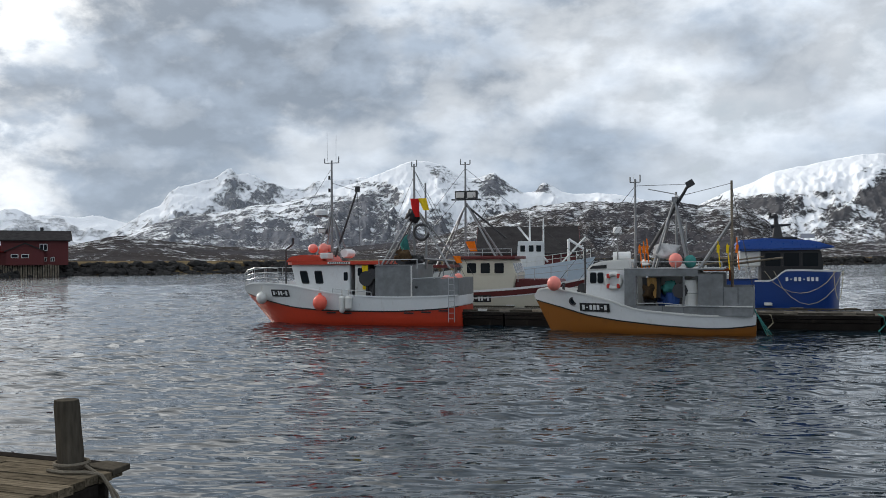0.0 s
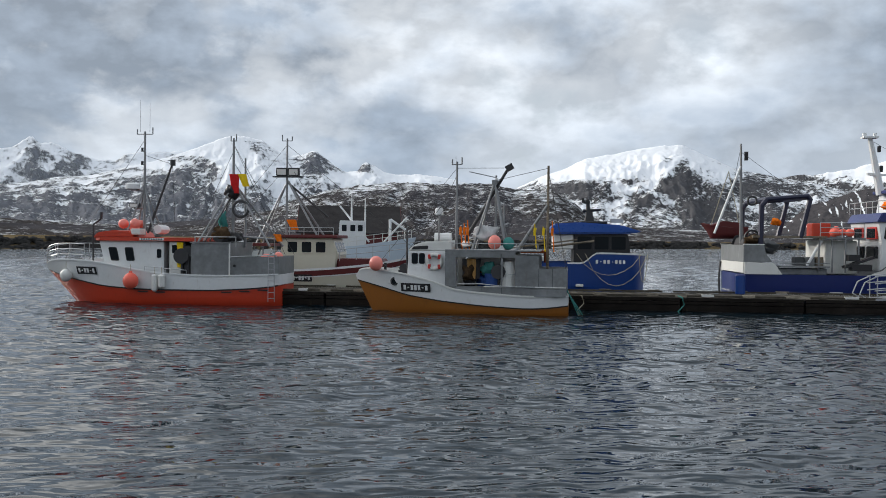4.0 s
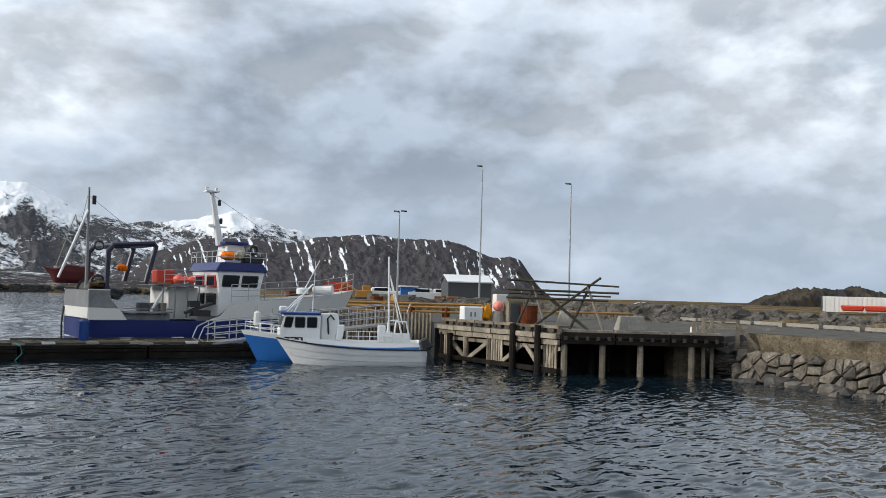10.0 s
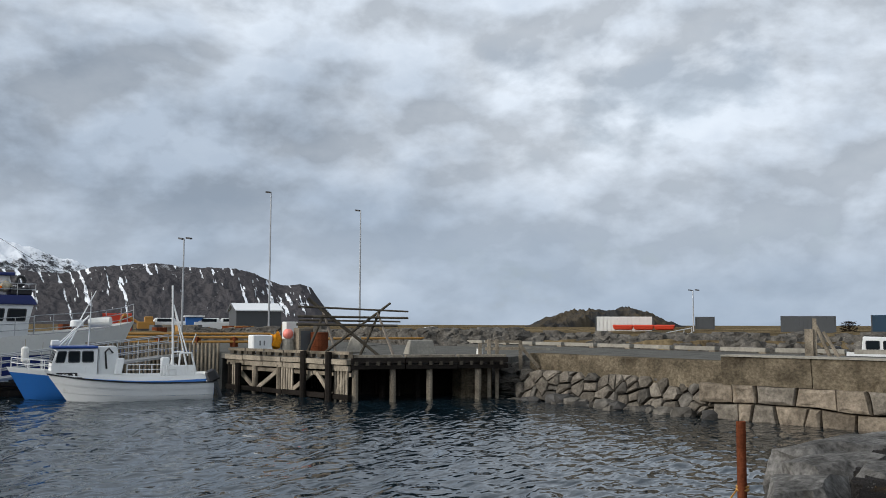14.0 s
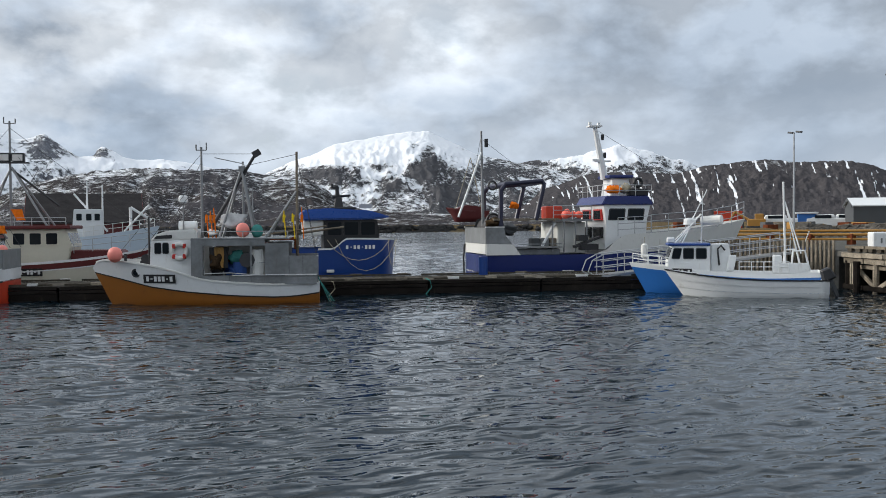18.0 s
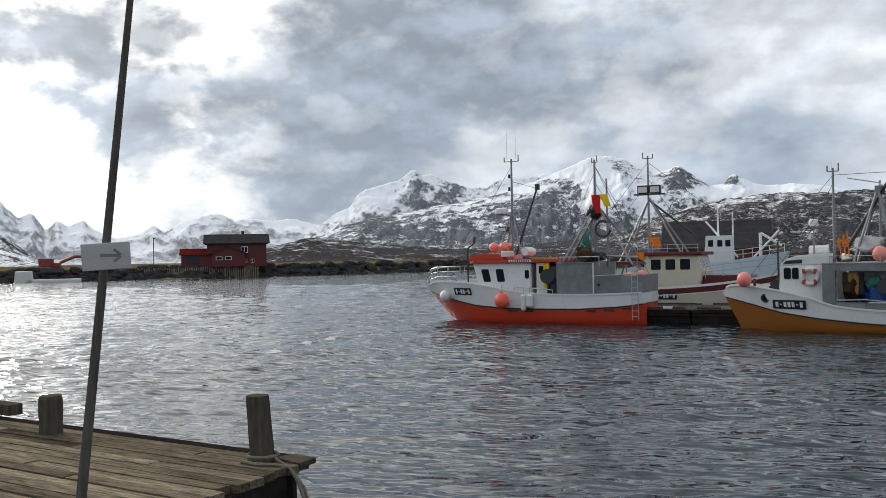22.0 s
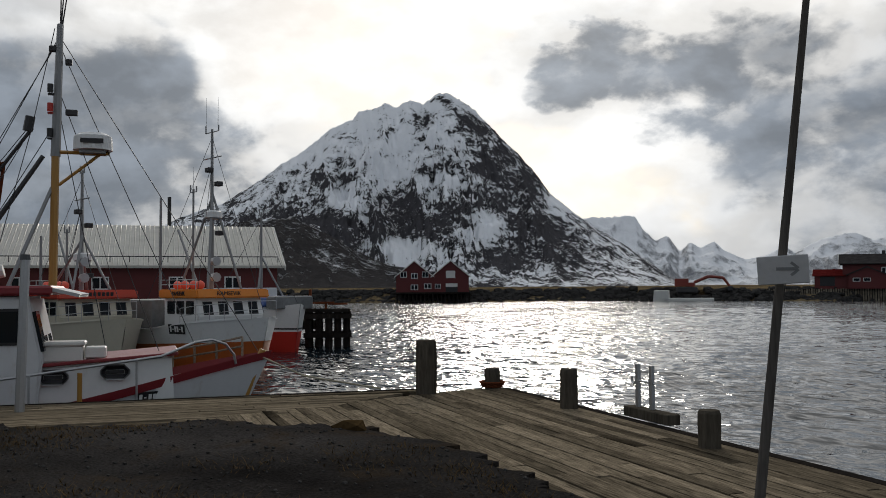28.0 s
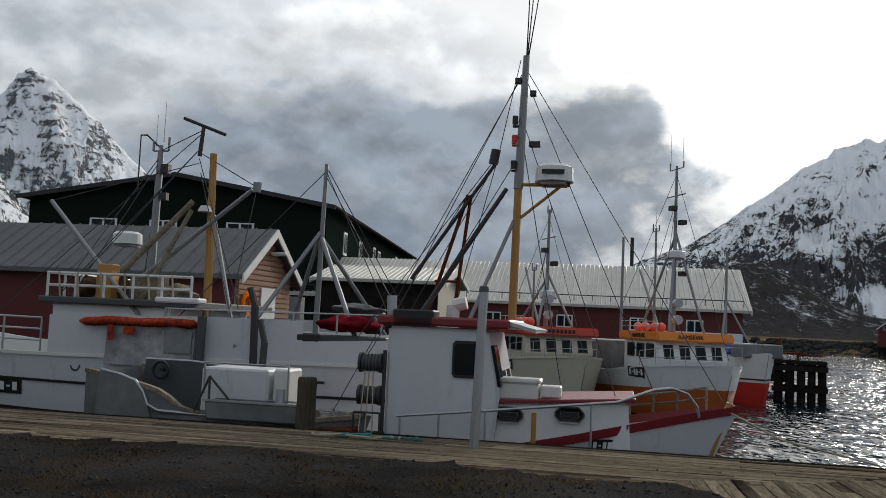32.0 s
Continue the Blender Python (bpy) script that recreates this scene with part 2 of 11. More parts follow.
DARKGREY = paint("dark_grey_paint", (0.06, 0.065, 0.07), 0.55, 0.1)
YELLOW = paint("yellow_paint", (0.36, 0.18, 0.03), 0.5, 0.15)
GREEN = paint("dark_green_boards", (0.013, 0.019, 0.016), 0.82, 0.1, (0.03, 0.03, 0.03))
STEEL = material("galvanised_steel", (0.42, 0.43, 0.44), 0.38, 0.75, 30, 0.15, 0.002)
MAST = material("mast_alloy", (0.24, 0.245, 0.25), 0.45, 0.5, 25, 0.15, 0.002)
IRON = material("dark_iron", (0.045, 0.045, 0.048), 0.55, 0.3, 25, 0.25, 0.003)
RUST = material("rusty_steel", (0.14, 0.045, 0.022), 0.85, 0.1, 25, 0.4, 0.004, 0.4, (0.05, 0.02, 0.012))
VARNISH = material("varnished_wood", (0.42, 0.22, 0.05), 0.42, 0, 30, 0.25, 0.002, stretch=(1, 1, 0.1))
GLASS_DARK = material("cabin_glass", (0.012, 0.016, 0.02), 0.1, 0, 3, 0.1, 0.0, spec=0.15)
RUBBER = material("black_rubber", (0.016, 0.016, 0.017), 0.75, 0, 40, 0.3, 0.003)
ROPE = material("rope", (0.40, 0.36, 0.27), 0.9, 0, 90, 0.3, 0.004)
TEALROPE = material("teal_rope", (0.06, 0.22, 0.20), 0.9, 0, 90, 0.3, 0.004)
BUOY = material("coral_buoy", (0.85, 0.13, 0.08), 0.45, 0, 6, 0.08, 0.002, 0.08, (0.3, 0.06, 0.04))
PINK = material("pink_buoy", (0.85, 0.25, 0.20), 0.45, 0, 6, 0.08, 0.002, 0.1, (0.35, 0.15, 0.1))
TARP = material("weathered_canvas", (0.5, 0.5, 0.5), 0.8, 0, 14, 0.15, 0.02)
BLUETARP = material("blue_canvas", (0.01, 0.05, 0.2), 0.7, 0, 12, 0.2, 0.02)
ORANGECLOTH = material("orange_cloth", (0.85, 0.2, 0.02), 0.8, 0, 14, 0.15, 0.01)
YELLOWCLOTH = material("yellow_cloth", (0.85, 0.6, 0.03), 0.8, 0, 14, 0.15, 0.01)
FADEDRED = material("faded_tarpaulin", (0.32, 0.05, 0.025), 0.8, 0, 14, 0.6, 0.04, 0.45, (0.07, 0.035, 0.03), big=3.0)
NETRED = material("red_net", (0.20, 0.014, 0.024), 0.85, 0, 34, 0.6, 0.03, 0.3, (0.05, 0.01, 0.012))
REDCLOTH = material("red_cloth", (0.6, 0.03, 0.03), 0.8, 0, 14, 0.15, 0.01)
PLANK = material("weathered_planks", (0.142, 0.117, 0.084), 0.85, 0, 42, 0.85, 0.012, 0.45, (0.06, 0.052, 0.04), (0.12, 1, 1), rand=0.14)
TIMBER = material("silvered_timber", (0.21, 0.18, 0.14), 0.85, 0, 22, 0.5, 0.008, 0.4, (0.08, 0.07, 0.05), rand=0.2)
# near-black timber, also used where the wharf bay's shade is painted in
DARKTIMBER = material("tarred_and_shaded_timber", (0.022, 0.019, 0.017), 0.8, 0, 22, 0.4, 0.008, 0.3, (0.09, 0.08, 0.06), rand=0.2)
POST = material("mooring_post_wood", (0.075, 0.066, 0.053), 0.88, 0, 30, 0.45, 0.01, 0.3, (0.02, 0.02, 0.017), (1, 1, 0.15))
GREYWOOD = material("grey_pole_wood", (0.27, 0.235, 0.2), 0.8, 0, 40, 0.3, 0.004, 0.25, (0.1, 0.07, 0.05), (1, 1, 0.1))
PALETIMBER = material("bleached_timber", (0.27, 0.235, 0.185), 0.85, 0, 22, 0.5, 0.008, 0.35, (0.09, 0.075, 0.055), rand=0.25)
TRIMRED = paint("boat_trim_red", (0.20, 0.018, 0.024), 0.4, 0.15, (0.06, 0.01, 0.012))
CONCRETE = material("concrete", (0.27, 0.255, 0.22), 0.9, 0, 9, 0.22, 0.02, 0.3, (0.18, 0.14, 0.09))
OLDCONCRETE = material("stained_concrete", (0.125, 0.104, 0.074), 0.9, 0, 9, 0.6, 0.03, 0.6, (0.06, 0.046, 0.03), (1, 1, 1.4), big=0.9)
BLOCK = material("granite_block", (0.185, 0.155, 0.12), 0.88, 0, 9, 0.5, 0.05, 0.3, (0.24, 0.15, 0.07), rand=0.25)
STONE = material("rubble_stone", (0.092, 0.085, 0.075), 0.9, 0, 5, 0.55, 0.06, 0.2, (0.07, 0.06, 0.05), rand=0.3)
WALLSTONE = material("dry_wall_stone", (0.135, 0.12, 0.10), 0.9, 0, 9, 0.5, 0.05, 0.3, (0.06, 0.052, 0.045), rand=0.35)
DARKROCK = material("dark_shore_rock", (0.06, 0.058, 0.056), 0.9, 0, 4, 0.4, 0.08, 0.2, (0.2, 0.19, 0.17), rand=0.3)
LEDGE = material("grey_rock_ledge", (0.125, 0.121, 0.115), 0.88, 0, 11, 0.7, 0.06, 0.35, (0.06, 0.055, 0.04))
GRASS = material("dry_grass_land", (0.125, 0.095, 0.055), 0.95, 0, 1.6, 0.9, 0.3, 0.5, (0.05, 0.04, 0.028), big=0.05)
GRAVEL = material("gravel_ground", (0.030, 0.028, 0.027), 0.95, 0, 38, 0.8, 0.04, 0.45, (0.05, 0.034, 0.019), big=0.35)
ASPHALT = material("quay_asphalt", (0.11, 0.108, 0.10), 0.92, 0, 18, 0.3, 0.01, 0.2, (0.25, 0.23, 0.2))
ROOFMETAL = material("pale_corrugated_roof", (0.47, 0.46, 0.42), 0.5, 0.1, 5, 0.2, 0.004, 0.2, (0.3, 0.28, 0.24))
ROOFDARK = material("dark_roofing", (0.045, 0.042, 0.042), 0.8, 0, 8, 0.3, 0.01, 0.2, (0.1, 0.1, 0.1))
ROOFGREY = material("slate_grey_roof", (0.11, 0.112, 0.115), 0.7, 0.0, 6, 0.25, 0.01, 0.45, (0.05, 0.05, 0.052))
HUTWOOD = material("oiled_boards", (0.30, 0.165, 0.10), 0.75, 0, 14, 0.3, 0.006, stretch=(1, 0.15, 1))


def terrain_material(name, rock, snow_bias, low, high, scale, streak=1.0, steep=1.0, scrub=None, soft=0.3, speck=2.2, patch=1.6, strata=0.0, lean=1.25, snow=(0.84, 0.865, 0.90)):
    """Snow on rock: large fields by the lie of the land, broken up by ledges and fine specks; rock shows where it is steep."""
    m = bpy.data.materials.new(name)
    m.use_nodes = True
    k = Nodes(m.node_tree)
    geo = k.add("ShaderNodeNewGeometry")
    at = geo.outputs["Position"]
    tall = k.vmath("MULTIPLY", at, (1.0, 1.0, streak))
    z = k.add("ShaderNodeSeparateXYZ", Vector=at).outputs[2]
    nz = k.add("ShaderNodeSeparateXYZ", Vector=geo.outputs["Normal"]).outputs[2]
    n1, n2 = k.noise(tall, scale, 9.0, 0.6, 0.6), k.noise(at, scale * 0.22, 5.0, 0.6, 0.4)
    n3, n4 = k.noise(tall, scale * 4.2, 8.0, 0.66, 0.4), k.noise(tall, scale * 13.0, 4.0, 0.7, 0.2)
    alt = k.math("DIVIDE", k.math("SUBTRACT", z, low), high - low)
    alt = k.math("MINIMUM", k.math("MAXIMUM", alt, -0.3), 1.1)
    bare = k.add("ShaderNodeAttribute", attribute_name="bare").outputs["Fac"]
    want = k.math("ADD", k.math("MULTIPLY", k.math("SUBTRACT", n1, 0.5), patch), k.math("MULTIPLY", k.math("SUBTRACT", n2, 0.5), 1.4))
    want = k.math("ADD", want, k.math("MULTIPLY", k.math("SUBTRACT", n3, 0.5), speck))
    want = k.math("ADD", want, k.math("MULTIPLY", k.math("SUBTRACT", n4, 0.5), speck * 0.7))
    if strata:
        # thin ledges of snow that run down across the slope
        ledge_at = k.add("ShaderNodeMapping", Vector=at, Rotation=(0, radians(32), 0), Scale=(0.16, 0.4, 1.0)).outputs[0]
        thin = k.noise(ledge_at, scale * 3.4, 6.0, 0.62, 0.5)
        want = k.math("ADD", want, k.math("MULTIPLY", k.math("SUBTRACT", thin, 0.5), strata))
    want = k.math("ADD", want, k.math("MULTIPLY", k.math("SUBTRACT", nz, 0.85), 2.0 * steep))
    want = k.math("SUBTRACT", k.math("ADD", want, k.math("MULTIPLY_ADD", alt, 0.7, snow_bias)), k.math("MULTIPLY", bare, lean))
    cover = k.step(want, -soft, soft)
    tone = k.math("MULTIPLY_ADD", n3, 1.3, 0.35)
    rk = k.mix(1.0, (*rock, 1), k.add("ShaderNodeCombineColor", Red=tone, Green=tone, Blue=tone).outputs[0], "MULTIPLY")
    if scrub:
        rk = k.mix(k.step(n2, 0.4, 0.6), rk, scrub)
    b = k.add("ShaderNodeBsdfPrincipled", Roughness=0.85)
    k.put(b.inputs["Base Color"], k.mix(cover, rk, snow))
    b.inputs["Specular IOR Level"].default_value = 0.0
    rel = k.add("ShaderNodeBump", Strength=1.0, Distance=0.32 / scale, Height=k.math("MULTIPLY", k.math("ADD", n1, k.math("MULTIPLY", n3, 0.35)), k.math("MULTIPLY_ADD", cover, -0.75, 1.0)))
    k.put(b.inputs["Normal"], rel.outputs[0])
    k.tree.links.new(b.outputs[0], k.add("ShaderNodeOutputMaterial").inputs[0])
    return m


def water_material():
    m = bpy.data.materials.new("harbour_water")
    m.use_nodes = True
    k = Nodes(m.node_tree)
    at = k.add("ShaderNodeNewGeometry").outputs["Position"]
    turn = k.add("ShaderNodeMapping", Vector=at, Rotation=(0, 0, radians(20)), Scale=(0.5, 1.0, 1.0)).outputs[0]
    swell = k.noise(turn, 0.6, 1.0, 0.5)
    chop = k.noise(turn, 1.5, 2.0, 0.5)
    wind = k.noise(k.vmath("ADD", turn, (31.0, 7.0, 0.0)), 2.9, 1.0, 0.5)
    fine = k.noise(turn, 6.5, 1.0, 0.5)
    calm = k.step(k.noise(at, 0.045, 3.0, 0.5), 0.35, 0.65, 0.65, 1.15)
    h = k.math("ADD", k.math("MULTIPLY", swell, 0.06), k.math("ADD", k.math("ADD", k.math("MULTIPLY", chop, 0.14), k.math("MULTIPLY", wind, 0.10)), k.math("MULTIPLY", fine, 0.010)))
    rel = k.add("ShaderNodeBump", Strength=1.0, Distance=1.0, Height=k.math("MULTIPLY", h, calm))
    b = k.add("ShaderNodeBsdfPrincipled", Roughness=0.03, IOR=1.33)
    b.inputs["Base Color"].default_value = (0.006, 0.014, 0.020, 1)
    k.put(b.inputs["Normal"], rel.outputs[0])
    k.tree.links.new(b.outputs[0], k.add("ShaderNodeOutputMaterial").inputs[0])
    return m


WATER = water_material()


# ---------------------------------------------------------------- mesh helpers
def part(name, bm, mat, parent=None, label="", smooth=False):
    me = bpy.data.meshes.new(name)
    bm.normal_update()
    bm.to_mesh(me)
    bm.free()
    if smooth:
        me.polygons.foreach_set("use_smooth", [True] * len(me.polygons))
    me.materials.append(mat)
    ob = new(name, me)
    ob.parent = parent
    if label:
        ob["label"] = label
    return ob


def thing(name, m, label, category, group="", kind=""):
    ob = new(name)
    ob.matrix_basis = m
    ob.empty_display_size = 0.2
    return tagged(ob, label, category, group, kind)


def box(bm, c, s, turn=0.0, taper=(1.0, 1.0), lean=(0.0, 0.0), bevel=0.0, tilt=None):
    """A block: centre, size, turn about z in degrees; the top may taper and lean."""
    hx, hy, hz = s[0] / 2, s[1] / 2, s[2] / 2
    vs = []
    rot = Matrix.Rotation(radians(turn), 3, "Z")
    if tilt is not None:
        rot = rot @ Euler([radians(a) for a in tilt]).to_matrix()
    for z in (-1, 1):
        for x, y in ((-1, -1), (1, -1), (1, 1), (-1, 1)):
            f = (taper if z > 0 else (1, 1))
            q = Vector((x * hx * f[0] + (lean[0] if z > 0 else 0), y * hy * f[1] + (lean[1] if z > 0 else 0), z * hz))
            vs.append(bm.verts.new(rot @ q + Vector(c)))
    fs = [bm.faces.new([vs[i] for i in q]) for q in ((3, 2, 1, 0), (4, 5, 6, 7), (0, 1, 5, 4), (1, 2, 6, 5), (2, 3, 7, 6), (3, 0, 4, 7))]
    if bevel:
        es = list({e for f in fs for e in f.edges})
        bmesh.ops.bevel(bm, geom=es, offset=bevel, segments=1, affect="EDGES")
    return bm


def tube(bm, a, b, r, r2=None, n=8, caps=True):
    a, b = Vector(a), Vector(b)
    r2 = r if r2 is None else r2
    d = (b - a)
    if d.length < 1e-6:
        return bm
    q = d.to_track_quat("Z", "Y")
    rings = []
    for p, rad in ((a, r), (b, r2)):
        rings.append([bm.verts.new(p + q @ Vector((math.cos(2 * math.pi * i / n) * rad, math.sin(2 * math.pi * i / n) * rad, 0))) for i in range(n)])
    for i in range(n):
        bm.faces.new((rings[0][i], rings[0][(i + 1) % n], rings[1][(i + 1) % n], rings[1][i]))
    if caps:
        bm.faces.new(rings[0][::-1])
        bm.faces.new(rings[1])
    return bm


def pipe(bm, pts, r, n=6):
    """One bent pipe along a line of points, in one piece."""
    pts = [Vector(p) for p in pts]
    pts = [p for k, p in enumerate(pts) if k == 0 or (p - pts[k - 1]).length > 1e-5]
    prev = None
    for k, p in enumerate(pts):
        a, b = pts[max(0, k - 1)], pts[min(len(pts) - 1, k + 1)]
        d = ((p - a).normalized() + (b - p).normalized()) if 0 < k < len(pts) - 1 else b - a
        d = d.normalized() if d.length > 1e-6 else Vector((0, 0, 1))
        side = d.cross(Vector((0, 0, 1)))
        side = side.normalized() if side.length > 1e-3 else Vector((1, 0, 0))
        if prev and side.dot(prev[1]) < 0:
            side = -side
        top = side.cross(d)
        loop = [bm.verts.new(p + (side * math.cos(2 * math.pi * q / n) + top * math.sin(2 * math.pi * q / n)) * r) for q in range(n)]
        if prev:
            for q in range(n):
                bm.faces.new((prev[0][q], prev[0][(q + 1) % n], loop[(q + 1) % n], loop[q]))
        else:
            bm.faces.new(loop[::-1])
        prev = (loop, side)
    bm.faces.new(prev[0])
    return bm


def ball(bm, c, r, squash=1.0, n=10):
    rings = []
    for j in range(1, n):
        t = math.pi * j / n
        rings.append([bm.verts.new(Vector(c) + Vector((math.sin(t) * math.cos(2 * math.pi * i / 14) * r, math.sin(t) * math.sin(2 * math.pi * i / 14) * r, math.cos(t) * r * squash))) for i in range(14)])
    top, low = bm.verts.new(Vector(c) + Vector((0, 0, r * squash))), bm.verts.new(Vector(c) - Vector((0, 0, r * squash)))
    for i in range(14):
        j = (i + 1) % 14
        bm.faces.new((top, rings[0][i], rings[0][j]))
        bm.faces.new((low, rings[-1][j], rings[-1][i]))
        for p, q in zip(rings, rings[1:]):
            bm.faces.new((p[i], q[i], q[j], p[j]))
    return bm


def ring(bm, c, big, small, axis="Z", n=18, m=6):
    loops = []
    for i in range(n):
        a = 2 * math.pi * i / n
        loop = []
        for j in range(m):
            b = 2 * math.pi * j / m
            r = big + small * math.cos(b)
            v = Vector((r * math.cos(a), r * math.sin(a), small * math.sin(b)))
            v = Vector((v.x, v.z, v.y)) if axis == "Y" else Vector((v.z, v.y, v.x)) if axis == "X" else v
            loop.append(bm.verts.new(Vector(c) + v))
        loops.append(loop)
    for i in range(n):
        p, q = loops[i], loops[(i + 1) % n]
        for j in range(m):
            bm.faces.new((p[j], q[j], q[(j + 1) % m], p[(j + 1) % m]))
    return bm


def slab(bm, outline, z0, z1):
    """A plate with a given plan outline between two heights."""
    lo, hi = [bm.verts.new((x, y, z0)) for x, y in outline], [bm.verts.new((x, y, z1)) for x, y in outline]
    bm.faces.new(lo[::-1])
    bm.faces.new(hi)
    n = len(lo)
    for i in range(n):
        bm.faces.new((lo[i], lo[(i + 1) % n], hi[(i + 1) % n], hi[i]))
    return bm


def profile(bm, pts, y0, y1):
    """A prism whose x-z outline runs along y."""
    a, b = [bm.verts.new((x, y0, z)) for x, z in pts], [bm.verts.new((x, y1, z)) for x, z in pts]
    bm.faces.new(a)
    bm.faces.new(b[::-1])
    n = len(a)
    for i in range(n):
        bm.faces.new((a[(i + 1) % n], a[i], b[i], b[(i + 1) % n]))
    return bm


def rock_mesh(bm, c, s, seed, rough=0.28, turn=0.0):
    """An angular stone: a cut and jittered ball with few faces."""
    rnd = random.Random(seed)
    t = (1 + 5 ** 0.5) / 2
    base = [(-1, t, 0), (1, t, 0), (-1, -t, 0), (1, -t, 0), (0, -1, t), (0, 1, t), (0, -1, -t), (0, 1, -t), (t, 0, -1), (t, 0, 1), (-t, 0, -1), (-t, 0, 1)]
    faces = [(0, 11, 5), (0, 5, 1), (0, 1, 7), (0, 7, 10), (0, 10, 11), (1, 5, 9), (5, 11, 4), (11, 10, 2), (10, 7, 6), (7, 1, 8), (3, 9, 4), (3, 4, 2), (3, 2, 6), (3, 6, 8), (3, 8, 9), (4, 9, 5), (2, 4, 11), (6, 2, 10), (8, 6, 7), (9, 8, 1)]
    spin = Euler((rnd.uniform(0, 6), rnd.uniform(0, 6), rnd.uniform(0, 6))).to_matrix()
    rot = Matrix.Rotation(radians(turn), 3, "Z")
    vs = []
    for p in base:
        v = spin @ (Vector(p).normalized() * rnd.uniform(1 - rough, 1 + rough * 0.5))
        v = Vector([max(-0.72, min(0.72, q)) for q in v]) / 0.72
        vs.append(bm.verts.new(rot @ Vector((v.x * s[0] / 2, v.y * s[1] / 2, v.z * s[2] / 2)) + Vector(c)))
    for f in faces:
        bm.faces.new([vs[i] for i in f])
    return bm


def polar(az, r, z=0.0):
    a = radians(az)
    return Vector((-math.sin(a) * r, math.cos(a) * r, z))


def along(points, x):
    return float(np.interp(x, [p[0] for p in points], [p[1] for p in points]))


# ---------------------------------------------------------------- water and ground
def wave_height(x, y):
    """Short wind chop on a low swell, as a sum of trains round the wind's direction."""
    rnd = np.random.RandomState(5)
    h = np.zeros_like(x)
    for length, amp in ((4.4, 0.012), (3.0, 0.015), (2.2, 0.018), (1.6, 0.020), (1.2, 0.019), (0.9, 0.015), (0.7, 0.011)):
        for _ in range(3):
            a = radians(118) + rnd.normal(0, 0.5)
            wl = length * rnd.uniform(0.85, 1.15)
            ph = 2 * np.pi / wl * (x * math.cos(a) + y * math.sin(a)) + rnd.uniform(0, 6.3) + 1.1 * np.sin(0.23 * x + rnd.uniform(0, 6)) + 0.9 * np.sin(0.19 * y + rnd.uniform(0, 6))
            h += amp * (np.abs(np.sin(ph / 2)) * -2 + 1.27) * 0.2 + amp * 0.6 * np.sin(ph)
    gust = 0.75 + 0.35 * np.sin(0.11 * x + 0.07 * y + 1.0) * np.sin(0.05 * x - 0.13 * y)
    return h * gust


# open chop where the camera looks down on it, flat water beyond
azs, rads = np.radians(np.arange(-84, 84.01, 0.36)), 5.0 * np.exp(np.arange(0, 365) * 0.0095)
A, R = np.meshgrid(azs, rads, indexing="ij")
X, Y = -np.sin(A) * R, np.cos(A) * R
fade = np.clip((R - 5) / 1.0, 0, 1) * np.clip((160 - R) / 60, 0, 1) * np.clip((84 - np.abs(np.degrees(A))) / 1.5, 0, 1)
Z = wave_height(X, Y) * fade
na, nr = A.shape
verts = np.stack([X, Y, Z], -1).reshape(-1, 3)
idx = np.arange(na * nr).reshape(na, nr)
quads = np.stack([idx[:-1, :-1], idx[:-1, 1:], idx[1:, 1:], idx[1:, :-1]], -1).reshape(-1, 4)[:, ::-1]
# the flat outer sheet: a fan of wide rings joined to the rim, and the sector behind
extra, faces = [tuple(v) for v in verts], [tuple(int(i) for i in q) for q in quads]
rim = [int(idx[i, -1]) for i in range(0, na, 6)] + [int(idx[-1, -1])]
for r in (300.0, 700.0, 1800.0, 4500.0):
    ring_ids = []
    for i in list(range(0, na, 6)) + [na - 1]:
        extra.append((float(-np.sin(azs[i]) * r), float(np.cos(azs[i]) * r), 0.0))
        ring_ids.append(len(extra) - 1)
    faces += [(rim[i], rim[i + 1], ring_ids[i + 1], ring_ids[i]) for i in range(len(rim) - 1)]
    rim = ring_ids
back = []
for i in range(25):
    a = radians(84 + (360 - 168) * i / 24)
    extra.append((-math.sin(a) * 4500, math.cos(a) * 4500, 0.0))
    extra.append((-math.sin(a) * 5, math.cos(a) * 5, 0.0))
    back.append((len(extra) - 2, len(extra) - 1))
faces += [(p[0], q[0], q[1], p[1]) for p, q in zip(back, back[1:])]
me = bpy.data.meshes.new("water")
me.from_pydata(extra, [], faces)
me.polygons.foreach_set("use_smooth", [True] * len(me.polygons))
me.materials.append(WATER)
tagged(new("water", me), "dark rippled harbour water", "water", kind="structure")

# distance of the far shore by direction (degrees to the left of +y)
SHORE = [(-180, 6), (-120, 6), (-100, 24), (-95, 60), (-62, 62), (-57, 78), (-50, 84), (-41, 80), (-38.5, 82), (-37, 400), (-32, 430), (-26, 392), (-20, 340), (-10, 272), (0, 235), (16, 203), (25, 190), (40, 190), (52, 190), (66, 190), (68, 84), (80, 70), (90, 62), (110, 40), (112, 8), (180, 6)]
RINGS = [0.0, 0.35, 0.7, 0.86, 0.96, 1.0, 1.02, 1.05, 1.12, 1.3, 1.7, 2.5, 4.0, 8.0, 16.0, 30.0]


def land_height(az, f):
    edge = along([(0.0, -4.0), (0.93, -4.0), (0.98, -0.6), (1.0, 0.3), (1.02, 2.1), (1.06, 2.4), (4.0, 2.6), (30, 6.0)], f)
    return edge


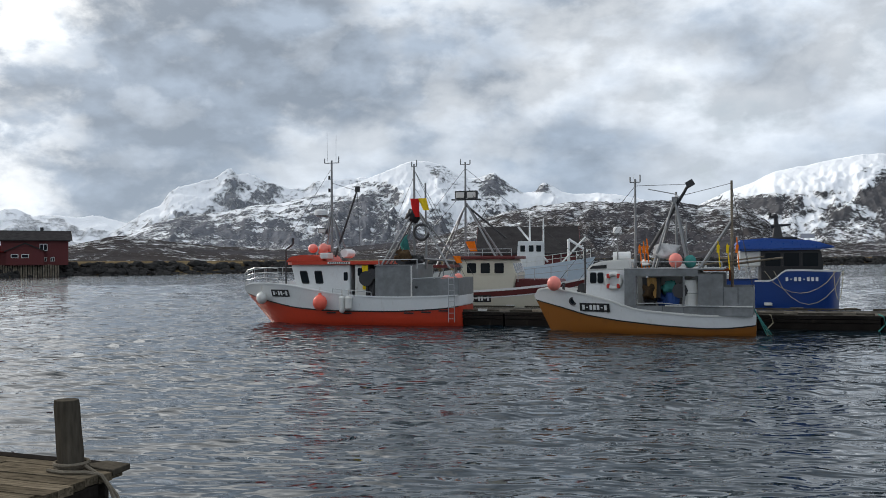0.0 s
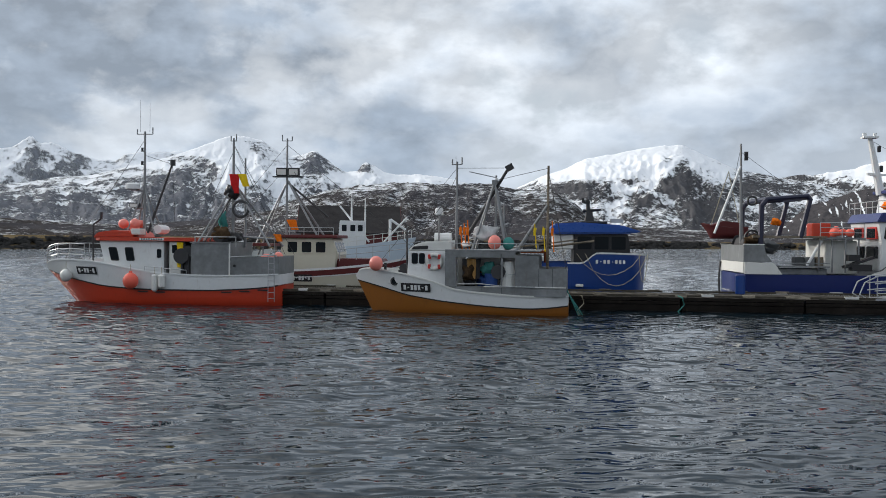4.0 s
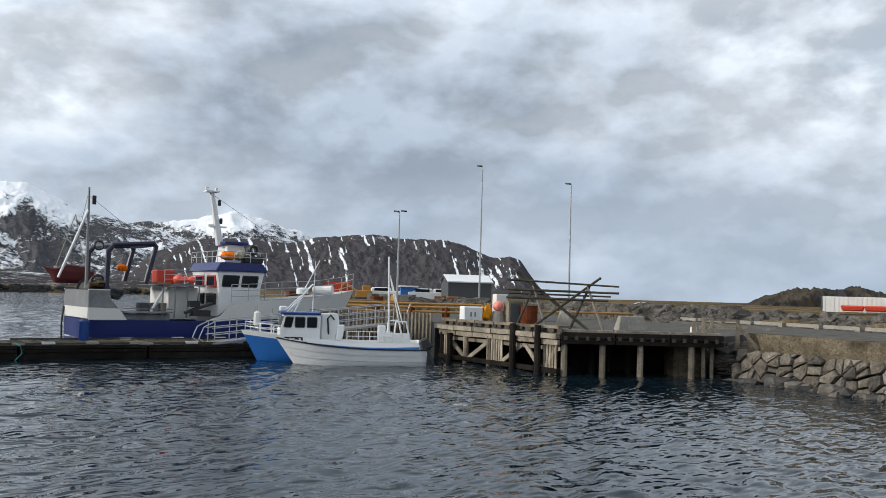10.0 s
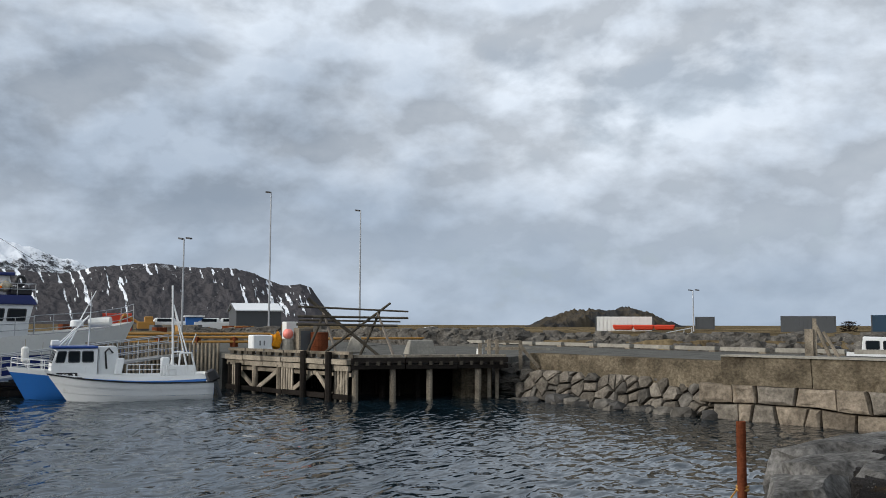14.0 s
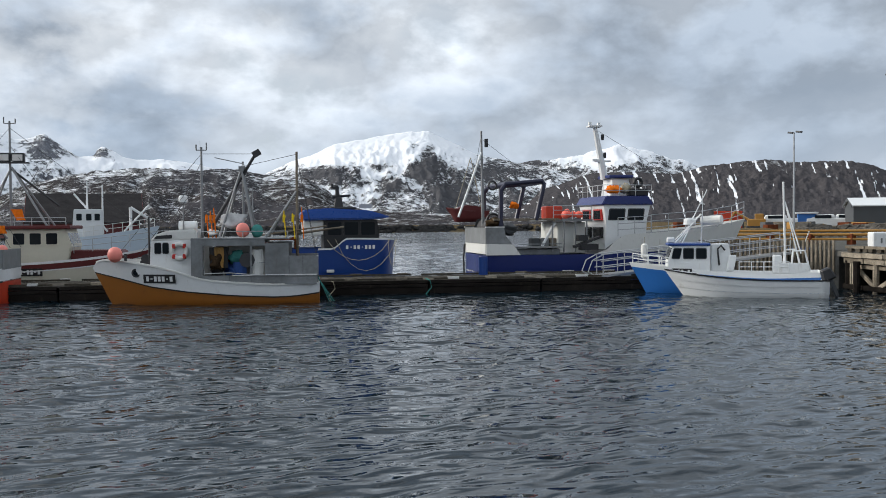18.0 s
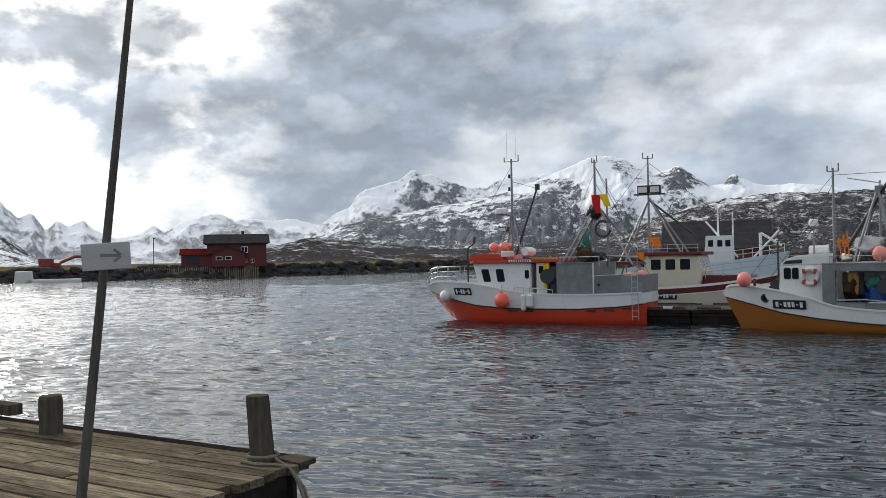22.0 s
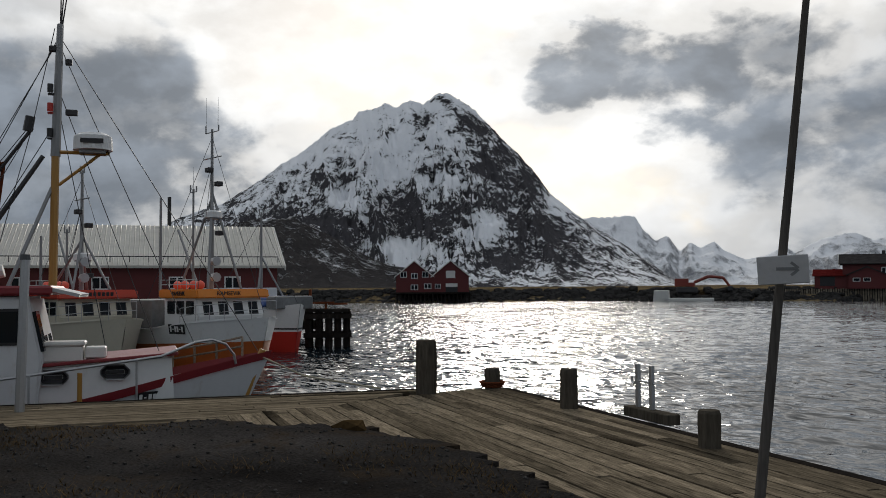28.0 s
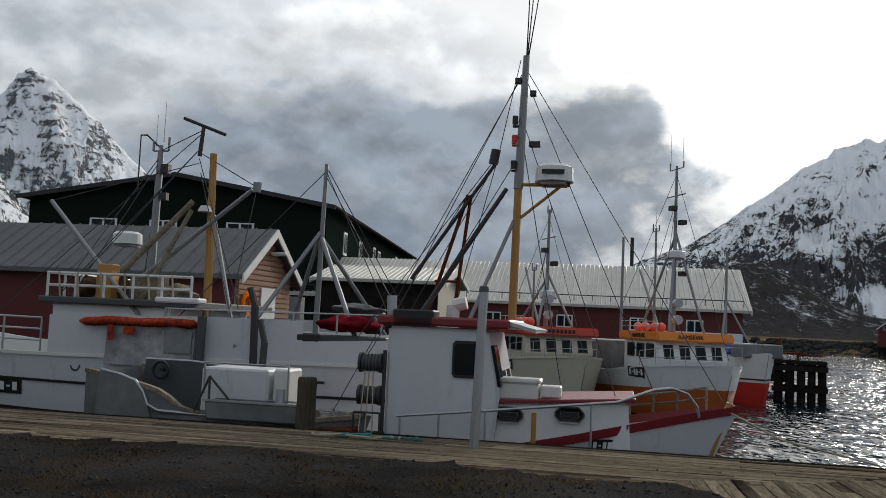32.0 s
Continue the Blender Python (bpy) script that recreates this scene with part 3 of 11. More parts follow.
bm = bmesh.new()
rows = []
for i in range(360):
    az = -180 + i
    shore = along(SHORE, az) * (1 + 0.012 * noise.noise((az * 0.4, 3.3, 0.0)))
    rows.append([bm.verts.new(polar(az, min(4600.0, shore * f) + 0.001 * (j + 1), land_height(az, f) + (0.25 * noise.noise((az * 0.9, f * 9, 1.0)) if f >= 1 else 0))) for j, f in enumerate(RINGS)])
for i in range(360):
    p, q = rows[i], rows[(i + 1) % 360]
    for j in range(len(RINGS) - 1):
        bm.faces.new((p[j], p[j + 1], q[j + 1], q[j]))
tagged(part("ground", bm, GRASS, smooth=True), "low dry grass land round the harbour", "ground", kind="structure")


# ---------------------------------------------------------------- mountains
def mountain(name, label, skyline, far, near, mat, seed, rows=46, step=0.11, jag=0.05, spur=0.16, power=1.25, bare=(), gullies=0.0, rocky=0.5):
    """A range whose crest follows the skyline (direction, elevation) at a given distance, with spurs and gullies down to its foot."""
    lo, hi = min(p[0] for p in skyline), max(p[0] for p in skyline)
    sky = sorted(skyline)
    n = int((hi - lo) / step) + 1
    xs = np.array([lo + (hi - lo) * i / (n - 1) for i in range(n)])
    line = np.interp(xs, [p[0] for p in sky], [p[1] for p in sky])
    kernel = np.hanning(int(0.22 / step) + 3)
    line = np.convolve(np.pad(line, len(kernel) // 2, mode="edge"), kernel / kernel.sum(), mode="same")[len(kernel) // 2:][:n]
    verts, faces, rock = [], [], []
    for i, az in enumerate(xs):
        crest = far * math.tan(radians(max(0.0, line[i])))
        tooth = jag * (noise.fractal((az * 1.1, seed, 0.0), 0.9, 2.1, 5) + 0.5 * noise.noise((az * 4, seed, 2.0)) + 0.4 * noise.noise((az * 9, seed, 4.0)))
        for j in range(rows + 3):
            v = min(1.0, j / rows)
            warp = az + (1 - v) * 1.6 * noise.noise((az * 0.35, v * 2.2, seed + 5.0))
            c = far * math.tan(radians(max(0.0, float(np.interp(warp, xs, line))))) * (1 - v) * 0.6 + crest * (v * 0.6 + 0.4)
            u = warp * 0.42
            bend = 0.5 * noise.noise((u * 0.8, v * 1.7, seed + 2))
            g1 = noise.ridged_multi_fractal((u + bend, v * 2.6, seed), 0.85, 2.1, 6, 0.9, 2.0) - 1.0
            g2 = noise.fractal((warp * 2.3 + bend, v * 14.0, seed + 7), 0.7, 2.1, 4)
            env = math.sin(math.pi * min(1, v)) ** 0.8
            near_top = max(0.0, (v - 0.9) / 0.1) ** 1.5
            z = c * v ** power + crest * ((spur * g1 + 0.035 * g2) * env + tooth * near_top)
            r = near + (far - near) * v ** 0.85
            if j > rows:
                r, z = far * (1 + 0.1 * (j - rows)), crest * (1 - 0.5 * (j - rows))
            z = max(z, -3.0 if j == 0 else 1.0)
            verts.append(polar(az, r, z))
            el = math.degrees(math.atan2(z - 3, r))
            w = sum(p[4] * math.exp(-((az - p[0]) / p[2]) ** 2 - ((el - p[1]) / p[3]) ** 2) for p in bare)
            w += rocky * (0.45 * g1 + 0.4 * g2)
            if gullies:
                lane = noise.noise((az * 4.3 - v * 4.2, v * 1.1, seed + 3)) + 0.55 * noise.noise((az * 9 - v * 8, v * 7, seed + 9)) - 0.1 * math.cos(v * 3.0)
                w -= gullies * max(0.0, min(1.0, (lane - 0.40 - 0.3 * noise.noise((az * 1.7, v * 3.0, seed + 21))) / 0.09))
            rock.append(w)
    m = rows + 3
    faces = [(i * m + j, i * m + j + 1, (i + 1) * m + j + 1, (i + 1) * m + j) for i in range(n - 1) for j in range(rows + 2)]
    me = bpy.data.meshes.new(name)
    me.from_pydata([tuple(q) for q in verts], [], faces)
    me.polygons.foreach_set("use_smooth", [True] * len(me.polygons))
    me.materials.append(mat)
    me.attributes.new("bare", "FLOAT", "POINT").data.foreach_set("value", rock)
    return tagged(new(name, me), label, "mountain", kind="structure")


ROCKSNOW = terrain_material("rock_and_snow", (0.085, 0.083, 0.09), 0.02, 40, 420, 0.017, 0.95, 0.6, soft=0.14, speck=3.4, patch=3.2, strata=1.4, lean=0.8)
# haze is put into paled rock colours: ALPSNOW, MASSIF, DOMESNOW, SCRUB, PALE
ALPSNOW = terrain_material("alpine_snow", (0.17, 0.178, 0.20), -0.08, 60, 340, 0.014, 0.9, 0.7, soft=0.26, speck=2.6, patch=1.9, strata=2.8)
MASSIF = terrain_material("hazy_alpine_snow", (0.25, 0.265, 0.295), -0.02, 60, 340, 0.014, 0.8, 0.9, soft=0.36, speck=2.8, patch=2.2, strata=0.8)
DOMESNOW = terrain_material("dome_snow", (0.10, 0.10, 0.107), -0.30, 40, 290, 0.014, 0.7, 0.6, soft=0.22, speck=3.0, patch=2.2)
CLIFF = terrain_material("cliff_with_snow_gullies", (0.075, 0.071, 0.075), -1.0, 0, 260, 0.03, 0.3, 0.1, speck=1.6)
SCRUB = terrain_material("scrub_hill", (0.072, 0.070, 0.077), -0.62, 0, 160, 0.02, 3.4, 0.4, (0.060, 0.054, 0.053, 1), soft=0.3, speck=3.0, patch=2.2)
PALE = terrain_material("hazed_snowfields", (0.34, 0.355, 0.385), 0.1, 20, 300, 0.012, 0.8, 0.8, soft=0.5, speck=1.6, patch=1.5)
mountain("mountain_1", "steep snow-streaked rocky pyramid mountain", [(74, 1.5), (70, 2.2), (66.5, 3.4), (64.3, 4.5), (62, 5.3), (60.3, 6.4), (58.6, 7.67), (57.16, 8.56), (55.7, 9.8), (54.2, 10.5), (53.9, 10.9), (52.65, 11.2), (52.25, 11.46), (51.54, 11.2), (50.9, 11.6), (49.9, 11.45), (49.46, 11.64), (49.1, 12.0), (48.3, 12.03), (47.8, 11.83), (46.97, 11.27), (46.1, 10.47), (45.1, 9.42), (44.07, 8.43), (43.4, 7.66), (42.7, 6.85), (42, 5.82), (40.6, 4.69), (39.2, 3.66), (37.8, 2.79), (36.4, 1.82), (35.4, 1.05), (34, 0.1)], 2000, 1250, ROCKSNOW, 1.0, 90, 0.07, 0.012, 0.10, 1.12, rocky=0.3, bare=[(57.0, 3.5, 2.63, 1.58, 0.9), (54.3, 2.6, 1.4, 1.23, 0.4), (51.4, 5.2, 1.47, 0.98, 0.9), (51.2, 3.9, 2.04, 0.84, 0.9), (48.5, 3.7, 1.4, 1.12, 0.7), (47.0, 10.0, 1.23, 1.4, 0.45), (45.1, 8.2, 1.76, 1.76, 0.6), (43.5, 6.4, 1.4, 1.23, 0.6), (45.5, 5.3, 1.93, 0.63, 0.6), (44.0, 3.3, 1.33, 1.4, 0.7), (42.1, 3.5, 1.12, 1.4, 0.8), (44.7, 1.2, 1.76, 0.91, 0.5), (40.6, 2.6, 1.4, 0.98, 0.4), (48.7, 11.7, 0.63, 0.42, 0.35)] + [(54.5, 9.1, 0.7, 0.63, 0.4), (52.3, 10.7, 0.49, 0.7, 0.4), (50.2, 10.2, 0.63, 0.7, 0.45), (55.6, 6.8, 1.93, 0.49, 0.6), (53.1, 2.3, 1.4, 0.42, 0.5), (54.9, 1.1, 1.76, 0.77, 0.6), (52.1, 8.0, 2.63, 1.93, -0.55), (54.7, 5.3, 1.47, 0.49, -0.9), (48.7, 6.3, 1.76, 0.77, -0.5), (50.9, 2.4, 3.86, 0.46, -1.2), (46.0, 3.7, 0.98, 0.98, -0.9), (41.1, 5.3, 1.33, 0.77, -1.2), (42.6, 1.1, 0.88, 0.32, -0.8), (56.9, 8.0, 2.11, 0.88, -0.4)])
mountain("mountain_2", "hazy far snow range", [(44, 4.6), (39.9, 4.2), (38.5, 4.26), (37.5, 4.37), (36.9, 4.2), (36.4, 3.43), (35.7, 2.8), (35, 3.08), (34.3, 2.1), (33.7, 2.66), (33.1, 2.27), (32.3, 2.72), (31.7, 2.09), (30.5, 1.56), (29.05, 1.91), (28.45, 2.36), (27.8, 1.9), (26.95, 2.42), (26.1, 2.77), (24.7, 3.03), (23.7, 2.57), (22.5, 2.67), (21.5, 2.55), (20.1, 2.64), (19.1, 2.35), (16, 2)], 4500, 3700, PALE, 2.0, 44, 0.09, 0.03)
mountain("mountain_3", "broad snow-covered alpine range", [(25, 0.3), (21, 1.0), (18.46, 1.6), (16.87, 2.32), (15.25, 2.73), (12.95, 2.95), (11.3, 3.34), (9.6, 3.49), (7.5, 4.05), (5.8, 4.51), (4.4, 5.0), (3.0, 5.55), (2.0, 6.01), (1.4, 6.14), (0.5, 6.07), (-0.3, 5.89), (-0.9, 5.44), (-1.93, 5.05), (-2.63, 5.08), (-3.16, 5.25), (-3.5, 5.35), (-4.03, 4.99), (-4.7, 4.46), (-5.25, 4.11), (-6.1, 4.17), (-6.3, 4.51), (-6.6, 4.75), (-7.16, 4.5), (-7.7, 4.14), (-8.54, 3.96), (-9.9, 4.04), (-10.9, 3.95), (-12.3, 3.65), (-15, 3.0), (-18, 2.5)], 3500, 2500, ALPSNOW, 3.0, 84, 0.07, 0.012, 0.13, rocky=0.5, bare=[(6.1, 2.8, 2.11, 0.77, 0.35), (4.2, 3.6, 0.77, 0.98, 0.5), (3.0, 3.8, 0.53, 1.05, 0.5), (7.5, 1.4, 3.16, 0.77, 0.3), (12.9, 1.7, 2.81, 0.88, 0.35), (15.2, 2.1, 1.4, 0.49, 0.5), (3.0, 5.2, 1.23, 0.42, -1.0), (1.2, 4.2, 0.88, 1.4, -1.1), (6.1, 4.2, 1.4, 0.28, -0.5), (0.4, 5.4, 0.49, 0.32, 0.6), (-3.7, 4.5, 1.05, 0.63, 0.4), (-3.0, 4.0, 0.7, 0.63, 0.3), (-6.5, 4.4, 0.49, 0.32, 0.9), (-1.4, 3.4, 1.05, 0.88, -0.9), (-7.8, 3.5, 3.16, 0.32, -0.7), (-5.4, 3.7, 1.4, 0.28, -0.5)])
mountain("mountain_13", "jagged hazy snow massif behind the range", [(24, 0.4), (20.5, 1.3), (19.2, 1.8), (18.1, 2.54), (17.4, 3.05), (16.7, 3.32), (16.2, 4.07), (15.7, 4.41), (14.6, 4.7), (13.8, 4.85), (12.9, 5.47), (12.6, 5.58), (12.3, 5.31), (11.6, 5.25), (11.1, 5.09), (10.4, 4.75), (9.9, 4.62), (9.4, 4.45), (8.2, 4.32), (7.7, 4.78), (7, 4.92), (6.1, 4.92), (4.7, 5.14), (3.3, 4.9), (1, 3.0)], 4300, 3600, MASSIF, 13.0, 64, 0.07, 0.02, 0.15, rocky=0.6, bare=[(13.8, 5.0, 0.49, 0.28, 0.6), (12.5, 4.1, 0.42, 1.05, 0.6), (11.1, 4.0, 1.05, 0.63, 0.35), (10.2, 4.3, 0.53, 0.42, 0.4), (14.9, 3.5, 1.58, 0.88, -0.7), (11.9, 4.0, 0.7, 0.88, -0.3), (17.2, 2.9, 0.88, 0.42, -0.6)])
mountain("mountain_4", "dark scrub-covered foothill with snow patches", [(12, 0.3), (6, 0.8), (2, 1.2), (-0.85, 1.69), (-2.3, 2.39), (-4, 2.9), (-6.1, 3.3), (-8.2, 3.52), (-9.9, 3.55), (-11.3, 3.45), (-13, 3.55), (-14.3, 3.55), (-15.8, 3.18), (-17.4, 3.16), (-18.5, 2.94), (-19.5, 2.4), (-20.5, 1.5), (-22, 1.0), (-26, 0.8), (-35, 0.5)], 1900, 1150, SCRUB, 4.0, 46, 0.12, 0.03, 0.1)
mountain("mountain_5", "rounded dome mountain under smooth snow", [(-11, 1), (-13.5, 2.2), (-15.9, 3.25), (-17.4, 3.95), (-19, 4.5), (-20.1, 5.06), (-22, 5.36), (-23.4, 5.62), (-24.7, 5.83), (-25.9, 5.81), (-26.8, 5.4), (-27.9, 4.86), (-28.9, 4.38), (-30.3, 4.08), (-31.4, 3.83), (-34, 3.3), (-38, 2.5), (-43, 1)], 3200, 2350, DOMESNOW, 5.0, 76, 0.08, 0.010, 0.06, 1.0, rocky=0.4, bare=[(-23.1, 4.7, 3.86, 0.77, -1.3), (-18.8, 4.1, 1.76, 0.35, -1.0), (-19.8, 3.2, 1.05, 0.42, 0.8), (-21.5, 3.0, 0.7, 0.56, 0.4), (-24.9, 4.9, 0.35, 0.28, 1.0), (-25.8, 4.4, 0.56, 0.77, 1.1), (-25.5, 3.2, 0.91, 0.49, 1.0), (-27.9, 4.9, 0.88, 0.35, 0.3), (-29.6, 3.5, 1.4, 0.63, 0.6), (-28.2, 3.8, 0.88, 0.49, -0.5), (-23.5, 2.4, 0.77, 0.49, 0.6), (-26.9, 1.9, 1.4, 0.84, 0.7), (-22.1, 3.2, 0.88, 0.35, -0.6), (-20.4, 2.0, 1.4, 0.49, -0.3), (-31.7, 3.2, 1.4, 0.35, 0.4), (-24.1, 3.3, 0.63, 0.35, -0.5)])
mountain("mountain_6", "flat-topped snowy mountain behind the ridge", [(-28, 2.5), (-31.4, 3.83), (-32.4, 3.94), (-33.8, 4.02), (-35.4, 4.31), (-36.3, 4.54), (-37.3, 4.81), (-38.4, 4.66), (-39.4, 4.41), (-40.5, 3.94), (-41.5, 3.76), (-42.2, 3.42), (-46, 2.6), (-50, 2)], 3700, 3000, DOMESNOW, 6.0, 40, 0.11, 0.02, 0.12, bare=[(-37.3, 4.2, 2.11, 0.35, -1.0), (-32.4, 3.7, 1.4, 0.21, 0.8), (-30.4, 2.7, 2.11, 0.7, 0.3), (-34.5, 3.2, 2.11, 0.28, 0.2)])
mountain("mountain_7", "dark cliff ridge with snow gullies", [(-31, 0.6), (-33, 2.2), (-36, 3.2), (-38, 3.22), (-39.5, 3.12), (-41.2, 3.05), (-42.6, 3.47), (-44.3, 3.64), (-46, 3.77), (-47.7, 3.56), (-49.4, 3.58), (-50.7, 3.5), (-51.7, 3.27), (-52.6, 2.85), (-53.6, 2.53), (-54.55, 2.64), (-55.2, 2.39), (-55.8, 1.57), (-56.3, 0.93), (-57, 0.1)], 2200, 1800, CLIFF, 7.0, 50, 0.06, 0.02, 0.07, 0.85, gullies=1.05)
mountain("mountain_8", "sharp snow-covered peak above the harbour sheds", [(118, 6), (110, 9), (106, 9.5), (103.2, 11.6), (101.6, 13.4), (100, 12.5), (98.4, 11.2), (96, 8.9), (93, 6.5), (88, 4), (78, 2.0)], 2600, 1800, ALPSNOW, 8.0, 50, 0.12, 0.02, 0.14)
mountain("mountain_9", "dark rocky shoulder with snow streaks", [(118, 11), (110, 9.5), (103, 7.4), (101.3, 5.3), (99, 3), (96, 0.5)], 1300, 950, ROCKSNOW, 9.0, 40, 0.15, 0.03, 0.12)
mountain("mountain_10", "low dark moor with snow patches", [(25, 0.3), (22, 1.0), (19, 1.65), (16.5, 1.35), (13, 1.0), (8, 0.8), (2, 0.5)], 900, 600, SCRUB, 10.0, 24, 0.2, 0.05, 0.1)
mountain("mountain_11", "small rocky knoll on the grass plain", [(-67.8, 0.2), (-69.2, 0.75), (-70.6, 1.3), (-72.2, 1.5), (-73.4, 1.4), (-74.7, 1.65), (-76, 1.2), (-77.7, 0.5), (-79.5, 0.1)], 420, 330, terrain_material("knoll_rock", (0.045, 0.045, 0.046), -2.2, 0, 50, 0.25, 1.0, 0.4, (0.075, 0.062, 0.045, 1), speck=2.6), 11.0, 46, 0.05, 0.16, 0.5)
mountain("mountain_12", "black foot of the pyramid mountain", [(69, 1.0), (66, 2.2), (63, 3.4), (60.5, 4.3), (58, 4.5), (56, 3.6), (54, 2.4), (52, 1.5), (48, 0.9)], 1350, 1000, terrain_material("dark_foot", (0.06, 0.056, 0.056), -0.75, 0, 150, 0.02, 1.0, 0.5), 12.0, 40, 0.12, 0.03, 0.12)


# ---------------------------------------------------------------- boat building
BROWNNET = material("brown_nets", (0.075, 0.05, 0.03), 0.9, 0, 30, 0.6, 0.01)
INK = paint("ink_blue_paint", (0.012, 0.014, 0.04), 0.45, 0.1)


def boat_frame(name, org, heading, label, z=0.0):
    m = Matrix.Translation((org[0], org[1], z)) @ Matrix.Rotation(math.atan2(heading[1], heading[0]), 4, "Z")
    return thing(name, m, label, "boat")


class Hull:
    """Hull lines: length, beam, sheer heights (fraction from the stern, height), stem rake and fullness."""

    def __init__(self, length, beam, sheer, rake=1.0, draft=0.6, stern=0.86, bow=2.3, entry=0.5, swell=0.5, start=0.0):
        self.start = start
        self.length, self.beam, self.sheer, self.rake, self.draft = length, beam, sheer, rake, draft
        self.stern, self.bow, self.entry, self.swell = stern, bow, entry, swell

    def top(self, s):
        xs = [p[0] for p in self.sheer]
        i = max(0, min(len(xs) - 2, sum(1 for x in xs if x <= s) - 1))
        (x0, y0), (x1, y1) = self.sheer[i], self.sheer[i + 1]
        m = [(self.sheer[min(j + 1, len(xs) - 1)][1] - self.sheer[max(j - 1, 0)][1]) / (xs[min(j + 1, len(xs) - 1)] - xs[max(j - 1, 0)]) for j in (i, i + 1)]
        t, d = (s - x0) / (x1 - x0), x1 - x0
        return (2 * t**3 - 3 * t**2 + 1) * y0 + (t**3 - 2 * t**2 + t) * d * m[0] + (3 * t**2 - 2 * t**3) * y1 + (t**3 - t**2) * d * m[1]

    def point(self, s, z, side=1, inset=0.0):
        top = self.top(s)
        half = self.beam / 2
        half *= self.stern + (1 - self.stern) * math.sin(min(1.0, s / 0.45) * math.pi / 2)
        if s > self.swell:
            half *= max(0.0, 1 - ((s - self.swell) / (1 - self.swell)) ** self.bow)
        slim = 1 - self.entry * max(0.0, (s - 0.45) / 0.55) ** 1.6
        u = max(0.0, min(1.0, z / top))
        y = half * (slim + (1 - slim) * u**0.9) * (0.93 + 0.07 * u)
        if z < 0:
            y *= max(0.05, 1 + z / self.draft) ** 0.45
        x = self.start + s * self.length + self.rake * (max(-0.4, z / self.top(1.0)) - 1) * s**7
        return Vector((x, side * max(0.012, y - inset), z))

    def stations(self, s0=0.0, s1=1.0, n=26):
        return [s0 + (s1 - s0) * (1 - (1 - i / n) ** 1.35) for i in range(n + 1)]

    def band(self, boat, name, mat, lo, hi, s0=0.0, s1=1.0, rows=5, label="", proud=0.0, transom=True):
        """A strake of both sides, with its piece of the transom; lo and hi give its edges by station."""
        bm = bmesh.new()
        for side in (1, -1):
            grid = []
            for s in self.stations(s0, s1):
                a, b = lo(s), hi(s)
                grid.append([bm.verts.new(self.point(s, a + (b - a) * j / rows, side, -proud)) for j in range(rows + 1)])
            for p, q in zip(grid, grid[1:]):
                for j in range(rows):
                    f = (p[j], q[j], q[j + 1], p[j + 1])
                    bm.faces.new(f if side < 0 else f[::-1])
            if transom and s0 == 0.0:
                mid = [bm.verts.new((v.co.x, 0, v.co.z)) for v in grid[0]]
                for j in range(rows):
                    f = (mid[j], grid[0][j], grid[0][j + 1], mid[j + 1])
                    bm.faces.new(f if side < 0 else f[::-1])
        return part(name, bm, mat, boat, label, smooth=True)

    def deck(self, boat, mat, drop, s0=0.0, s1=0.985, inset=0.03):
        bm = bmesh.new()
        prev = None
        for s in self.stations(s0, s1, 18):
            z = self.top(s) - drop
            row = [bm.verts.new(self.point(s, z, d, inset)) for d in (1, -1)]
            if prev:
                bm.faces.new((prev[0], prev[1], row[1], row[0]))
            prev = row
        return part("deck", bm, mat, boat)

    def lining(self, boat, mat, drop, s0=0.0, s1=0.97, thick=0.07):
        """The inside of the bulwark and its capping."""
        bm = bmesh.new()
        for side in (1, -1):
            grid = []
            for s in self.stations(s0, s1):
                z = self.top(s)
                grid.append([bm.verts.new(v) for v in (self.point(s, z, side, -0.03) + Vector((0, 0, -0.03)), self.point(s, z, side, -0.03) + Vector((0, 0, 0.035)), self.point(s, z, side, thick) + Vector((0, 0, 0.035)), self.point(s, z - drop, side, thick))])
            for p, q in zip(grid, grid[1:]):
                for j in range(3):
                    f = (p[j], q[j], q[j + 1], p[j + 1])
                    bm.faces.new(f if side < 0 else f[::-1])
        bmesh.ops.recalc_face_normals(bm, faces=bm.faces[:])
        return part("bulwark_rail", bm, mat, boat)

    def plate(self, boat, s, z, w, h, side, chars, ink=None, back=None, name="registration_plate"):
        """A dark plate on the side with pale bars for its characters."""
        c = self.point(s, z, side)
        d = (self.point(min(1, s + 0.01), z, side) - self.point(s - 0.01, z, side)).normalized()
        u = (self.point(s, z + 0.06, side) - self.point(s, z - 0.06, side)).normalized()
        n = d.cross(u).normalized() * (-1 if side > 0 else 1)
        n = n if n.y * side > 0 else -n
        bm = bmesh.new()
        quad(bm, c, d, u, n, w, h, 0.02, 0.012)
        ob = part(name, bm, back or BLACK, boat)
        step = w * 0.86 / chars
        for i in range(chars):
            if i in (1, chars - 2) and chars > 5:
                hh, ww = 0.12, 0.5
            else:
                hh, ww = 0.58, 0.68
            bm = bmesh.new()
            quad(bm, c + d * (-w * 0.43 + step * (i + 0.5)), d, u, n, step * ww, h * hh, 0.03, 0.008)
            part("mark_bar", bm, ink or WHITE, ob)
        return ob


